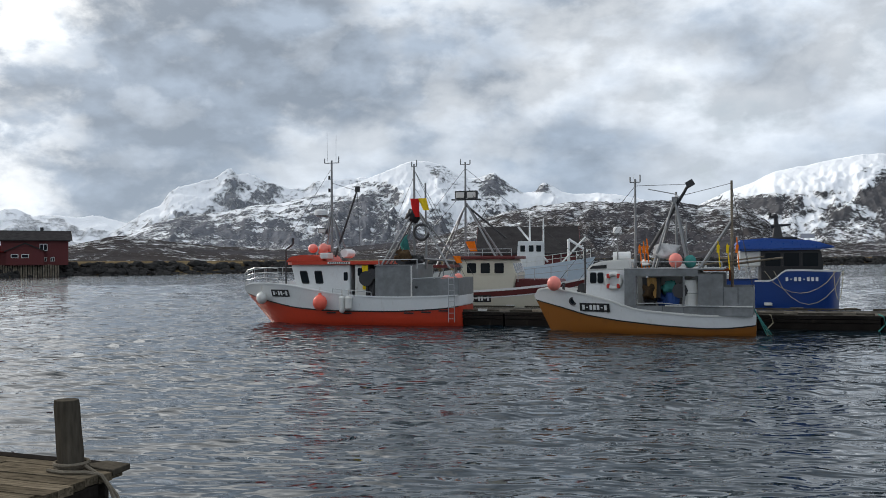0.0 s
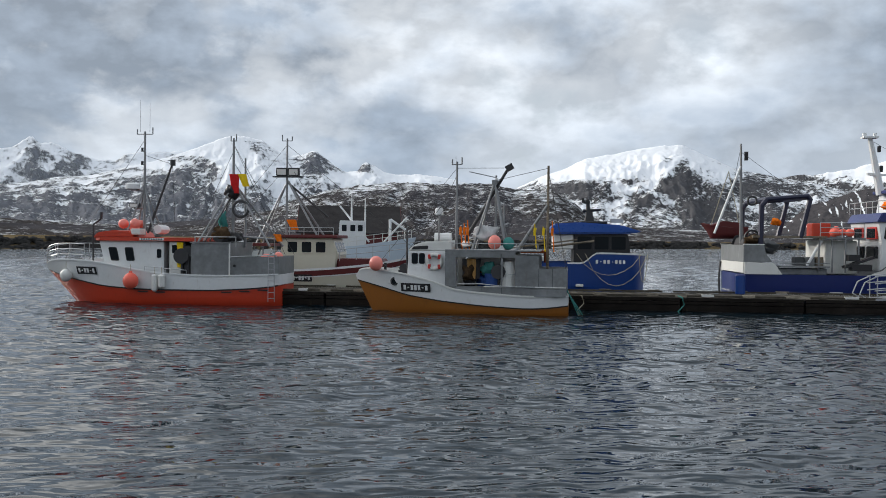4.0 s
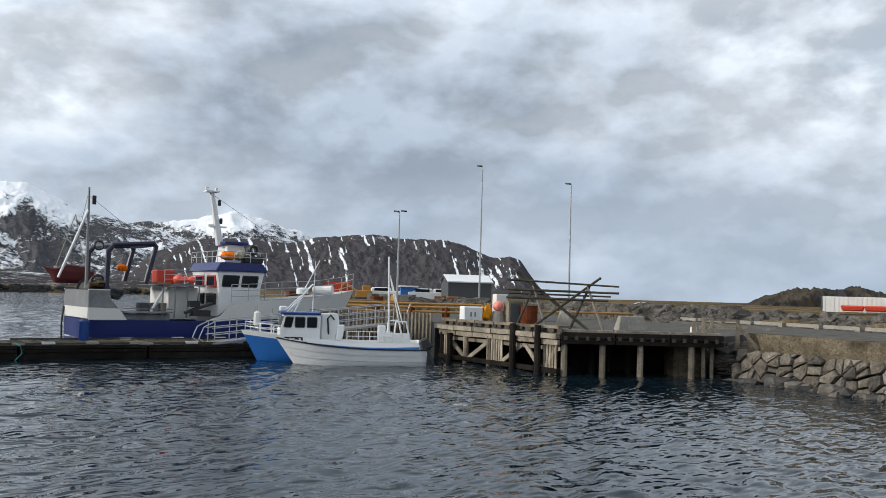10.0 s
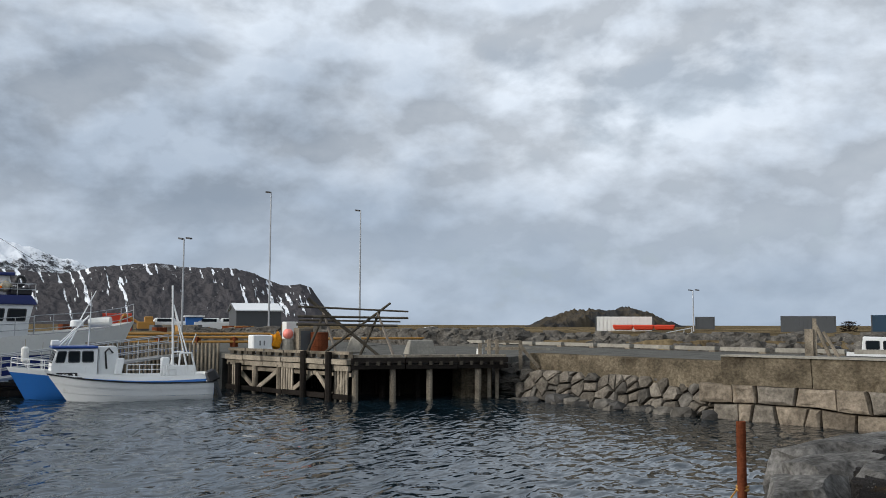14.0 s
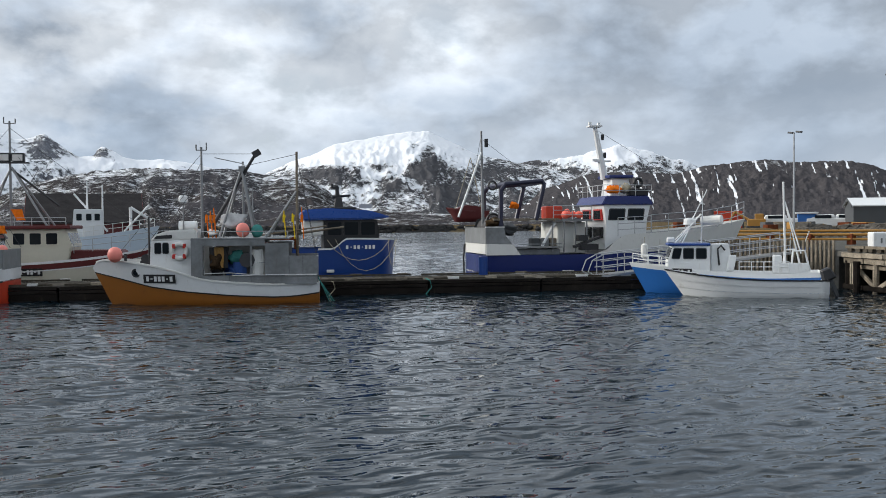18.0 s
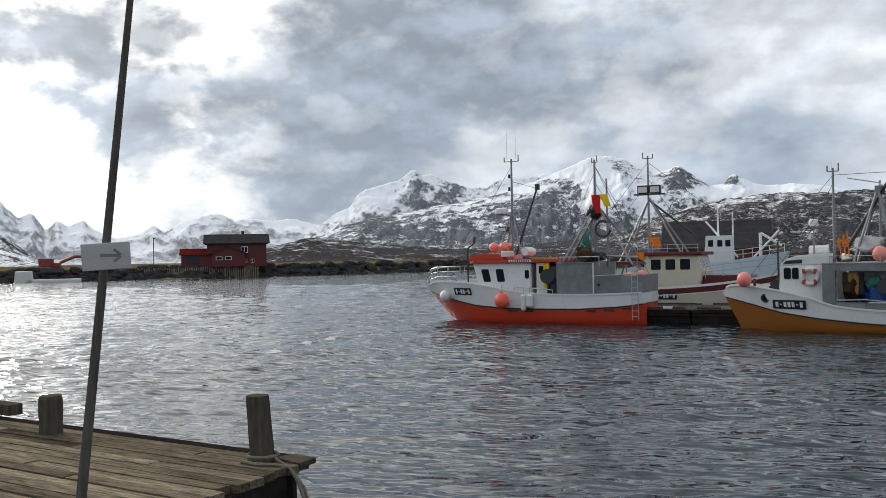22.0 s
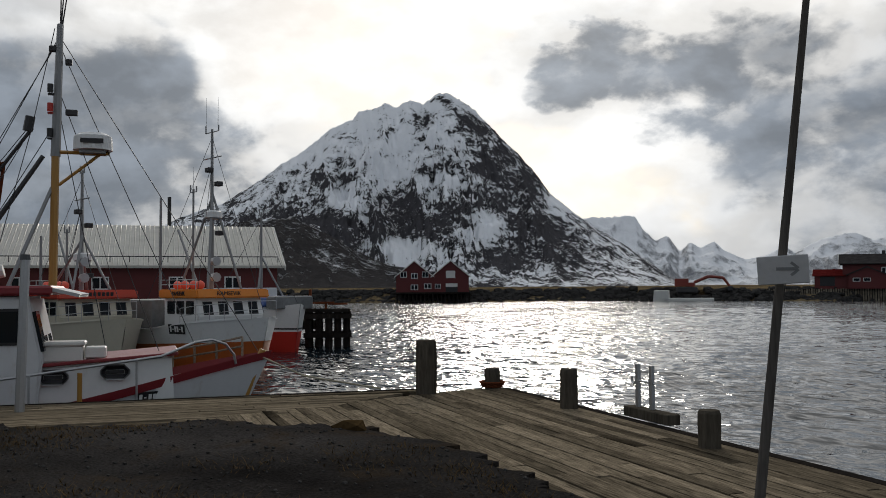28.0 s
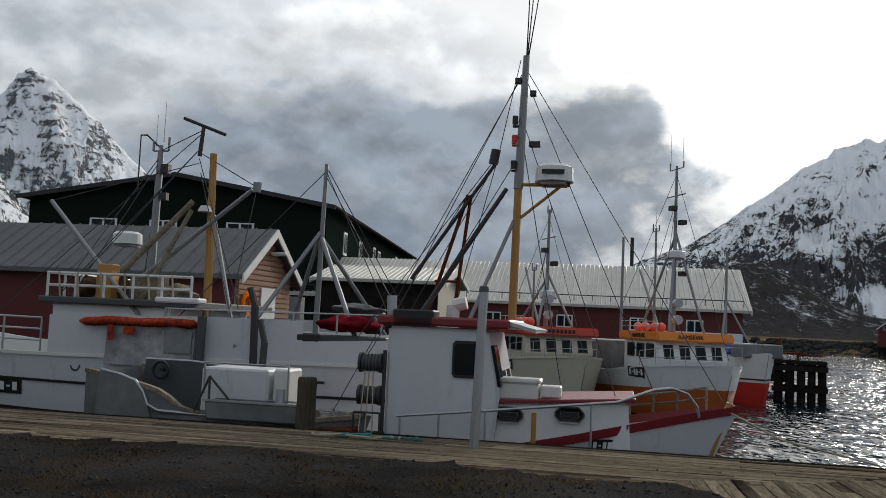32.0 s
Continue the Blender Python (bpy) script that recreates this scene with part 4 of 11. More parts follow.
def quad(bm, c, d, u, n, w, h, off, thick):
    """A thin upright block standing off a surface."""
    vs = []
    for k in (off - thick, off):
        for a, b in ((-1, -1), (1, -1), (1, 1), (-1, 1)):
            vs.append(bm.verts.new(c + d * (a * w / 2) + u * (b * h / 2) + n * k))
    for q in ((3, 2, 1, 0), (4, 5, 6, 7), (0, 1, 5, 4), (1, 2, 6, 5), (2, 3, 7, 6), (3, 0, 4, 7)):
        bm.faces.new([vs[i] for i in q])
    bmesh.ops.recalc_face_normals(bm, faces=bm.faces[:])


def one(name, mat, boat, label="", smooth=False, **shapes):
    """A part from one or more simple solids: boxes=[(centre, size, ...)], tubes=[(a, b, r, ...)], prisms=[(outline, y0, y1)]."""
    bm = bmesh.new()
    for a in shapes.get("boxes", ()):
        box(bm, *a[:2], bevel=shapes.get("bevel", 0.0), **(a[2] if len(a) > 2 else {}))
    for a in shapes.get("tubes", ()):
        tube(bm, *a)
    for a in shapes.get("prisms", ()):
        profile(bm, *a)
    for a in shapes.get("balls", ()):
        ball(bm, *a)
    for a in shapes.get("rings", ()):
        ring(bm, *a)
    for a in shapes.get("pipes", ()):
        pipe(bm, *a)
    bmesh.ops.recalc_face_normals(bm, faces=bm.faces[:])
    return part(name, bm, mat, boat, label, smooth)


def house(boat, pts, half, mat, name="wheelhouse", label="", bevel=0.04):
    bm = bmesh.new()
    profile(bm, pts, -half, half)
    bmesh.ops.recalc_face_normals(bm, faces=bm.faces[:])
    bmesh.ops.bevel(bm, geom=bm.edges[:], offset=bevel, segments=2, affect="EDGES")
    return part(name, bm, mat, boat, label)


def side_window(boat, x0, x1, z0, z1, y, frame_mat=BLACK, sides=(1, -1), slant=0.0):
    """A rounded cabin window with its gasket and pane, on one or both sides."""
    for s in sides:
        pts = [(x0 + 0.04, z0), (x1 - 0.04, z0), (x1, z0 + 0.05), (x1 + slant, z1 - 0.05), (x1 - 0.04 + slant, z1), (x0 + 0.04 + slant, z1), (x0 + slant, z1 - 0.05), (x0, z0 + 0.05)]
        cx, cz = sum(p[0] for p in pts) / 8, sum(p[1] for p in pts) / 8
        bm = bmesh.new()
        profile(bm, pts, s * (y - 0.01), s * (y + 0.022))
        bmesh.ops.recalc_face_normals(bm, faces=bm.faces[:])
        w = part("window_frame", bm, frame_mat, boat)
        bm = bmesh.new()
        profile(bm, [(cx + (x - cx) * 0.86, cz + (z - cz) * 0.84) for x, z in pts], s * y, s * (y + 0.028))
        bmesh.ops.recalc_face_normals(bm, faces=bm.faces[:])
        part("pane", bm, GLASS_DARK, w)


def front_windows(boat, x, z0, z1, half, count, lean=0.0, frame_mat=BLACK, back=False, fill=0.92):
    """A row of panes across the front of a wheelhouse, leaning with it."""
    w = 2 * half / count
    sign = -1 if back else 1
    for i in range(count):
        y = -half + w * (i + 0.5)
        u = Vector((lean, 0, z1 - z0)).normalized()
        c = Vector((x + lean / 2, y, (z0 + z1) / 2))
        n = Vector((u.z, 0, -u.x)) * sign
        bm = bmesh.new()
        quad(bm, c, Vector((0, 1, 0)), u, n, w * fill, z1 - z0, 0.022, 0.03)
        f = part("window_frame", bm, frame_mat, boat)
        bm = bmesh.new()
        quad(bm, c, Vector((0, 1, 0)), u, n, w * (fill - 0.14), (z1 - z0) * 0.84, 0.030, 0.02)
        part("pane", bm, GLASS_DARK, f)


POST_MESHES = {}


def rail(boat, pts, height, bars=2, r=0.018, mat=None, gap=0.8, name="guard_rail"):
    """A pipe rail that follows a line of points: bars in one piece, each stanchion its own."""
    mat = mat or STEEL
    pts = [Vector(p) for p in pts]
    ob = None
    for k in range(bars, 0, -1):
        up = Vector((0, 0, height * k / bars))
        bar = part(name if ob is None else "rail_bar", pipe(bmesh.new(), [p + up for p in pts], r), mat, ob or boat)
        ob = ob or bar
    key = (round(height, 3), round(r, 3), mat.name)
    if key not in POST_MESHES:
        b = bmesh.new()
        tube(b, (0, 0, -0.02), (0, 0, height), r, n=6)
        me = bpy.data.meshes.new("stanchion")
        b.to_mesh(me)
        b.free()
        me.materials.append(mat)
        POST_MESHES[key] = me
    for a, b in zip(pts, pts[1:]):
        n = max(1, round((b - a).length / gap))
        for i in range(n + (1 if b == pts[-1] else 0)):
            p = new("stanchion", POST_MESHES[key])
            p.parent, p.location = ob, a.lerp(b, i / n)
    return ob


def wires(boat, pairs, r=0.010, mat=None, name="stay"):
    for a, b in pairs:
        bm = bmesh.new()
        tube(bm, a, b, r, n=5)
        part(name, bm, mat or IRON, boat)


def mast(boat, base, top, r=0.06, r2=0.035, mat=None, whips=(), cross=0.0, name="mast"):
    bm = bmesh.new()
    tube(bm, base, top, r, r2, 10)
    ob = part(name, bm, mat or MAST, boat, smooth=False)
    t = Vector(top)
    if cross:
        one("antenna_crosstree", mat or MAST, ob, tubes=[(t + Vector((-cross, 0, 0)), t + Vector((cross, 0, 0)), 0.02), (t + Vector((-cross, 0, 0)), t + Vector((-cross, 0, 0.3)), 0.028), (t + Vector((cross, 0, 0)), t + Vector((cross, 0, 0.22)), 0.03), (t, t + Vector((0, 0, 0.12)), 0.045)])
    for dx, dz, h in whips:
        one("whip_antenna", WHITE, ob, tubes=[(t + Vector((dx, 0, dz)), t + Vector((dx * 1.04, 0, dz + h)), 0.012, 0.006)])
    return ob


def radar(boat, c, r=0.30, mat=None):
    bm = bmesh.new()
    tube(bm, Vector(c) - Vector((0, 0, 0.12)), Vector(c) + Vector((0, 0, 0.10)), r, r * 0.96, 18)
    tube(bm, Vector(c) + Vector((0, 0, 0.10)), Vector(c) + Vector((0, 0, 0.15)), r * 0.96, r * 0.7, 18)
    ob = part("radar_dome", bm, mat or WHITE, boat)
    one("radar_bracket", MAST, ob, boxes=[(Vector(c) - Vector((0, 0, 0.15)), (r * 1.3, r * 1.3, 0.05))])
    return ob


def lamp_box(boat, c, s=(0.18, 0.28, 0.2), mat=None):
    ob = one("flood_light", mat or IRON, boat, boxes=[(c, s)], bevel=0.02)
    for d in (1, -1):
        one("lens", OLDWHITE, ob, boxes=[((c[0], c[1] + d * (s[1] / 2 + 0.004), c[2] - 0.02), (s[0] * 0.8, 0.012, s[2] * 0.7))])


def buoy(m, c, r, mat, label, group="buoys and fenders", cap=True):
    """A round plastic buoy with its eye, hung from a short line."""
    p = m @ Vector(c)
    e = thing("buoy", Matrix.Translation(p), label, "buoy", group)
    one("bladder", mat, e, balls=[((0, 0, 0), r, 1.08)], smooth=True)
    if cap:
        one("eye", mat, e, tubes=[((0, 0, r * 1.0), (0, 0, r * 1.32), r * 0.26, r * 0.2)])
        one("line", ROPE, e, tubes=[((0, 0, r * 1.3), (0, 0.02, r * 1.3 + 0.28), 0.012)])
    return e


def fender(m, c, h, r, mat, label):
    p = m @ Vector(c)
    e = thing("fender", Matrix.Translation(p), label, "fender", "buoys and fenders")
    bm = bmesh.new()
    tube(bm, (0, 0, -h / 2 + r * 0.5), (0, 0, h / 2 - r * 0.5), r, r, 12)
    tube(bm, (0, 0, h / 2 - r * 0.5), (0, 0, h / 2), r, r * 0.4, 12)
    tube(bm, (0, 0, -h / 2), (0, 0, -h / 2 + r * 0.5), r * 0.4, r, 12)
    part("cushion", bm, mat, e, smooth=False)
    one("line", ROPE, e, tubes=[((0, 0, h / 2), (0, 0, h / 2 + 0.3), 0.012)])
    return e


def heap(boat, c, s, mat, seed, name, n=7, label=""):
    """A soft pile: overlapping lumps in one piece."""
    rnd = random.Random(seed)
    if mat not in (PINK, BUOY):
        return lump(boat, c, s, mat, seed, name, label)
    for _ in range(n):
        bm = bmesh.new()
        q = (c[0] + rnd.uniform(-0.5, 0.5) * s[0] * 0.7, c[1] + rnd.uniform(-0.5, 0.5) * s[1] * 0.7, c[2] + rnd.uniform(-0.4, 0.4) * s[2] * 0.6)
        ball(bm, q, rnd.uniform(0.25, 0.4) * max(s) * 0.6, rnd.uniform(0.8, 1.05), 8)
        ob = part("float", bm, mat, boat, label.replace("buoys piled", "buoy lying").replace("floats", "float").replace("heap of ", ""), smooth=True)
    return ob


def lump(boat, c, s, mat, seed, name, label=""):
    """A slumped pile of net, rope or gear: one uneven mound with folds."""
    bm = bmesh.new()
    rows = []
    for j in range(1, 12):
        t = math.pi * j / 12
        row = []
        for i in range(22):
            f = 2 * math.pi * i / 22
            d = Vector((math.sin(t) * math.cos(f), math.sin(t) * math.sin(f), math.cos(t)))
            k = 0.62 + 0.38 * noise.noise(d * 1.6 + Vector((seed, 0, 0))) + 0.2 * noise.noise(d * 4.5 + Vector((0, seed, 0))) + 0.09 * noise.noise(d * 11 + Vector((0, 0, seed)))
            row.append(bm.verts.new((c[0] + d.x * k * s[0] * 0.72, c[1] + d.y * k * s[1] * 0.72, c[2] + max(d.z, -0.75) * k * s[2] * 0.72)))
        rows.append(row)
    for p, q in zip(rows, rows[1:]):
        for i in range(22):
            bm.faces.new((p[i], q[i], q[(i + 1) % 22], p[(i + 1) % 22]))
    bm.faces.new(rows[0])
    bm.faces.new(rows[-1][::-1])
    bmesh.ops.recalc_face_normals(bm, faces=bm.faces[:])
    return part(name, bm, mat, boat, label, smooth=True)


def cloth(boat, c, w, h, mat, name="flag", lean=0.2, label=""):
    """A hanging, folded piece of cloth with thickness."""
    bm = bmesh.new()
    front = []
    for k in (0, 0.02):
        rows = []
        for j in range(6):
            rows.append([bm.verts.new((c[0] + (i / 5 - 0.5) * w * (1 - 0.25 * j / 5) + lean * w * j / 5, c[1] + 0.10 * w * math.sin(i * 1.9 + j * 0.6) + k, c[2] - h * j / 5)) for i in range(6)])
        front.append(rows)
    a, b = front
    for j in range(5):
        for i in range(5):
            bm.faces.new((a[j][i], a[j][i + 1], a[j + 1][i + 1], a[j + 1][i]))
            bm.faces.new((b[j][i], b[j + 1][i], b[j + 1][i + 1], b[j][i + 1]))
    for j in range(5):
        bm.faces.new((a[j][0], a[j + 1][0], b[j + 1][0], b[j][0]))
        bm.faces.new((a[j][5], b[j][5], b[j + 1][5], a[j + 1][5]))
    return part(name, bm, mat, boat, label, smooth=True)


def line_curve(lo_hi):
    return lambda s: along(lo_hi, s)


# ---------------------------------------------------------------- the orange-hulled boat
PONT = Vector((0.96, -0.28, 0)).normalized()
a = boat_frame("fishing_boat", (1.8, 41.6), (-0.96, 0.28), "fishing boat with orange-red hull, white topsides and orange wheelhouse roof")
M = a.matrix_basis
H = Hull(11.15, 3.5, [(0, 1.36), (0.14, 1.30), (0.3, 1.28), (0.48, 1.38), (0.56, 1.50), (0.65, 1.68), (0.76, 1.84), (0.9, 1.87), (0.96, 1.76), (1, 1.54)], 1.42, 0.7, 0.78, 2.5, 0.62, 0.5, 0.45)
waist = [(0, 0.88), (0.04, 0.80), (0.09, 0.74), (0.25, 0.64), (0.45, 0.64), (0.56, 0.66), (0.71, 0.76), (0.82, 0.95), (0.93, 1.15), (1, 1.38)]
H.band(a, "lower_hull", ORANGE, lambda s: -0.6, line_curve(waist), label="orange-red lower hull")
H.band(a, "rubbing_strake", BLACK, lambda s: along(waist, s) - 0.03, lambda s: along(waist, s) + 0.03, proud=0.03, rows=2)
H.band(a, "upper_hull", WHITE, line_curve(waist), H.top)
H.deck(a, DARKGREY, 0.35)
H.lining(a, WHITE, 0.35)
for s in (0.06, 0.13, 0.2, 0.46, 0.53):
    for side in (1, -1):
        p = H.point(s, along(waist, s) - 0.1, side)
        one("freeing_port", BLACK, a, boxes=[((p.x, p.y + 0.01 * side, p.z), (0.45, 0.05, 0.06))])
# stern bulwark and net shelter
for side in (1, -1):
    bm = bmesh.new()
    prev = None
    for s in [i * 0.19 / 6 for i in range(7)]:
        lip = 2.14 - 0.5 * s
        rise = Vector((0, 0, lip - H.top(s)))
        row = [bm.verts.new(v) for v in (H.point(s, H.top(s) - 0.02, side, 0.0), H.point(s, H.top(s), side, 0.0) + rise, H.point(s, H.top(s), side, 0.05) + rise, H.point(s, H.top(s) - 0.02, side, 0.05))]
        if prev:
            for i in range(4):
                bm.faces.new((prev[i], row[i], row[(i + 1) % 4], prev[(i + 1) % 4]))
        prev = row
    bmesh.ops.recalc_face_normals(bm, faces=bm.faces[:])
    part("stern_bulwark", bm, GREY, a, "grey sheet-metal bulwark")
one("transom_bulwark", GREY, a, boxes=[((0.48, 0, 1.74), (0.06, 2.6, 0.78))])
house(a, [(2.5, 1.22), (4.25, 1.2), (4.25, 2.66), (2.5, 2.7)], 1.62, GREY, "net_shelter", "grey steel shelter box", 0.03)
for y in (1.63, -1.63):
    one("corner_strip", OLDWHITE, a, boxes=[((2.53, y, 1.98), (0.06, 0.03, 1.4))])
    one("scupper", BLACK, a, tubes=[((2.3, y * 0.96, 1.72), (2.3, y * 1.03, 1.72), 0.06)])
    one("top_coaming", MAST, a, boxes=[((3.38, y, 2.7), (1.78, 0.05, 0.05))])
rail(a, [(2.5, 1.56, 2.05), (0.55, 1.36, 2.14)], 0.05, 1, 0.025)
# gear in the open bay between wheelhouse and shelter
heap(a, (4.7, 0.5, 1.6), (0.9, 0.9, 0.9), BLACK, 31, "gear_heap", 9, "dark nets and gear in the open bay")
one("line_hauler", IRON, a, tubes=[((4.75, 1.2, 2.1), (4.75, 1.45, 2.1), 0.34, 0.34, 16), ((4.75, 1.3, 1.2), (4.75, 1.3, 2.1), 0.06)])
one("coiler", IRON, a, tubes=[((4.4, 1.1, 1.7), (4.4, 1.3, 1.7), 0.22, 0.26, 16)])
one("back_panel", DARKGREY, a, boxes=[((4.9, -1.25, 2.0), (1.4, 0.05, 1.6))])
# wheelhouse
house(a, [(5.62, 1.1), (8.25, 1.25), (8.32, 1.8), (8.56, 2.74), (5.62, 2.74)], 1.2, WHITE)
bm = bmesh.new()
slab(bm, [(4.18, -1.35), (8.45, -1.35), (8.85, -0.9), (8.85, 0.9), (8.45, 1.35), (4.18, 1.35)], 2.74, 2.9)
part("wheelhouse_roof", bm, ORANGE, a, "orange roof with a front visor")
house(a, [(6.95, 2.88), (8.84, 2.86), (8.62, 3.1), (7.9, 3.2), (7.15, 3.16)], 1.25, ORANGE, "visor_box", "", 0.05)
one("name_board", WHITE, a, boxes=[((6.1, 1.36, 2.82), (1.1, 0.02, 0.1))])
for i in range(9):
    one("name_bar", BLACK, a, boxes=[((5.66 + i * 0.11, 1.372, 2.82), (0.06, 0.012, 0.06))])
side_window(a, 7.62, 8.0, 1.86, 2.46, 1.2, slant=0.12)
side_window(a, 6.92, 7.3, 1.86, 2.46, 1.2, slant=0.08)
front_windows(a, 8.35, 1.9, 2.56, 1.1, 4, 0.20)
side_window(a, 5.72, 5.92, 2.0, 2.4, 1.2)
one("locker", OLDWHITE, a, boxes=[((6.9, 0.9, 3.14), (0.42, 0.6, 0.28))], bevel=0.03)
one("door", OLDWHITE, a, boxes=[((5.1, 1.19, 1.95), (0.5, 0.05, 1.5))])
one("door_window", GLASS_DARK, a, boxes=[((5.1, 1.222, 2.4), (0.26, 0.012, 0.36))])
one("roof_post", WHITE, a, tubes=[((4.25, 1.3, 1.2), (4.25, 1.3, 2.88), 0.04)])
one("roof_post", WHITE, a, tubes=[((4.25, -1.3, 1.2), (4.25, -1.3, 2.88), 0.04)])
one("winch", IRON, a, tubes=[((4.7, 0.4, 1.75), (4.7, 0.95, 1.75), 0.34), ((4.7, 0.35, 1.75), (4.7, 0.4, 1.75), 0.44)], boxes=[((4.7, 0.6, 1.25), (0.5, 0.5, 0.6))])
one("hauler", IRON, a, tubes=[((4.45, 1.25, 2.3), (4.45, 1.42, 2.3), 0.26), ((4.45, 1.3, 1.2), (4.45, 1.3, 2.3), 0.06)])
cloth(a, (4.86, 1.25, 2.7), 0.3, 1.1, YELLOWCLOTH, "oilskin", 0.0, "yellow oilskin hanging by the door")
rail(a, [(6.3, 1.62, 1.48), (4.4, 1.72, 1.34)], 0.16, 1, 0.02)
bowline = [H.point(s, H.top(s), 1, 0.08) for s in (0.78, 0.85, 0.91, 0.96, 0.995)]
rail(a, [tuple(p) for p in bowline] + [(p.x, -p.y, p.z) for p in reversed(bowline)], 0.72, 3, 0.02, STEEL, 0.7)
one("foredeck_hatch", OLDWHITE, a, boxes=[((9.3, 0, 1.57), (0.7, 0.7, 0.28))], bevel=0.03)
one("anchor_winch", IRON, a, tubes=[((10.1, -0.3, 1.75), (10.1, 0.3, 1.75), 0.16)], boxes=[((10.1, 0, 1.6), (0.3, 0.4, 0.3))])
one("davit", IRON, a, tubes=[((9.1, 0.6, 1.4), (9.1, 0.6, 3.45), 0.04), ((9.1, 0.6, 3.45), (8.75, 0.6, 3.7), 0.04), ((8.75, 0.6, 3.7), (8.73, 0.6, 4.0), 0.06)])
# mast group over the wheelhouse
mast(a, (7.0, 0, 3.0), (7.0, 0, 7.55), 0.07, 0.045, MAST, [(0.22, 0.1, 1.45), (-0.22, 0.1, 1.3)], 0.36)
for y in (0.55, -0.55):
    one("mast_leg", MAST, a, tubes=[((7.55, y, 3.2), (7.02, 0, 5.1), 0.035), ((6.3, y, 3.0), (6.98, 0, 5.1), 0.035)])
radar(a, (7.55, 0, 5.2), 0.32)
one("radar_arm", MAST, a, tubes=[((7.0, 0, 5.0), (7.6, 0, 5.05), 0.04)])
one("lamp_arm", MAST, a, tubes=[((7.0, 0, 4.2), (7.5, 0, 4.2), 0.035)])
lamp_box(a, (7.45, 0, 4.35), (0.4, 0.35, 0.22))
for z in (6.2, 6.8):
    one("navigation_light", BLACK, a, tubes=[((7.12, 0, z), (7.12, 0, z + 0.14), 0.055)], boxes=[((7.08, 0, z - 0.02), (0.2, 0.06, 0.03))])
one("derrick", IRON, a, tubes=[((6.75, 0.2, 3.1), (5.64, 0.2, 6.2), 0.055, 0.045), ((5.62, 0.2, 6.12), (5.62, 0.2, 6.38), 0.12)])
wires(a, [((5.64, 0.2, 6.2), (5.5, 0.2, 3.4)), ((7.0, 0, 6.6), (5.7, 0.2, 6.2)), ((7.0, 0, 7.3), (10.7, 0, 1.9))])
heap(a, (7.55, 0.2, 3.42), (1.0, 1.2, 0.5), PINK, 3, "buoy_heap", 4, "pink buoys piled on the roof")
one("life_raft_canister", WHITE, a, tubes=[((6.2, -0.5, 3.25), (6.2, 0.5, 3.25), 0.2)])
# mizzen and hauling gear aft
mast(a, (2.9, 0, 2.5), (2.9, 0, 7.25), 0.085, 0.05, MAST, [(0.12, -0.15, 0.35)], 0.12)
mast(a, (2.42, -0.3, 2.5), (2.45, -0.3, 6.5), 0.06, 0.04)
for x, y in ((4.15, 1.3), (4.15, -1.3), (0.9, 1.1), (0.9, -1.1)):
    one("derrick_leg", MAST, a, tubes=[((x, y, 2.55), (2.85, 0, 5.35), 0.045)])
for k_, (x, y) in enumerate(((3.95, 0.9), (3.75, 1.2), (3.5, 0.5), (3.65, -0.4), (3.9, 0.2))):
    one("derrick_stay", (MAST, IRON, MAST, STEEL, IRON)[k_], a, tubes=[((x, y, 2.76), (2.9 + 0.05 * k_, 0.05 * k_ - 0.1, 5.0 - 0.16 * k_), 0.028)])
heap(a, (3.25, 0.6, 3.1), (0.8, 0.8, 0.75), BROWNNET, 41, "net_heap", 9, "dark brown nets hung on the shelter top")
heap(a, (2.6, 0.5, 2.95), (0.6, 0.7, 0.5), BLACK, 42, "gear_heap", 7, "black gear on the shelter top")
one("gallows", STEEL, a, pipes=[([(4.1, 1.5, 2.55), (4.1, 1.5, 2.95), (2.3, 1.5, 2.95), (2.3, 1.5, 2.55)], 0.03)])
one("net_roller", IRON, a, tubes=[((3.3, 0.8, 3.0), (3.3, -0.8, 3.0), 0.3)], rings=[((2.45, 0.35, 4.2), 0.35, 0.06, "Y")])
heap(a, (2.95, 0.1, 4.95), (0.6, 0.5, 0.7), BLACK, 5, "block_bundle", 7, "black hauling blocks on the mizzen")
heap(a, (3.3, 0.2, 3.6), (0.4, 0.4, 0.9), TEALROPE, 8, "net_hank", 6, "teal net hanging from the mizzen")
cloth(a, (2.78, 0.25, 5.75), 0.45, 0.85, REDCLOTH, "flag", -0.1, "red marker flag")
cloth(a, (2.42, 0.3, 5.75), 0.4, 0.55, YELLOWCLOTH, "flag", -0.5, "yellow marker flag")
wires(a, [((2.9, 0, 7.1), (0.3, 0.8, 2.2)), ((2.9, 0, 7.1), (0.3, -0.8, 2.2)), ((2.9, 0, 6.3), (0.7, 0, 3.0)), ((2.9, 0, 6.8), (4.2, 1.2, 3.0))])
one("boom", MAST, a, tubes=[((2.9, 0, 3.0), (0.55, 0.3, 2.85), 0.05)])
heap(a, (1.1, 0.5, 2.05), (1.2, 0.9, 0.5), PINK, 9, "buoy_heap", 5, "pink floats behind the bulwark")
cloth(a, (0.65, 0.9, 3.1), 0.35, 0.32, ORANGECLOTH, "flag", -0.4, "orange marker flag")
one("flag_staff", MAST, a, tubes=[((0.7, 0.9, 1.2), (0.78, 0.9, 3.15), 0.018)])
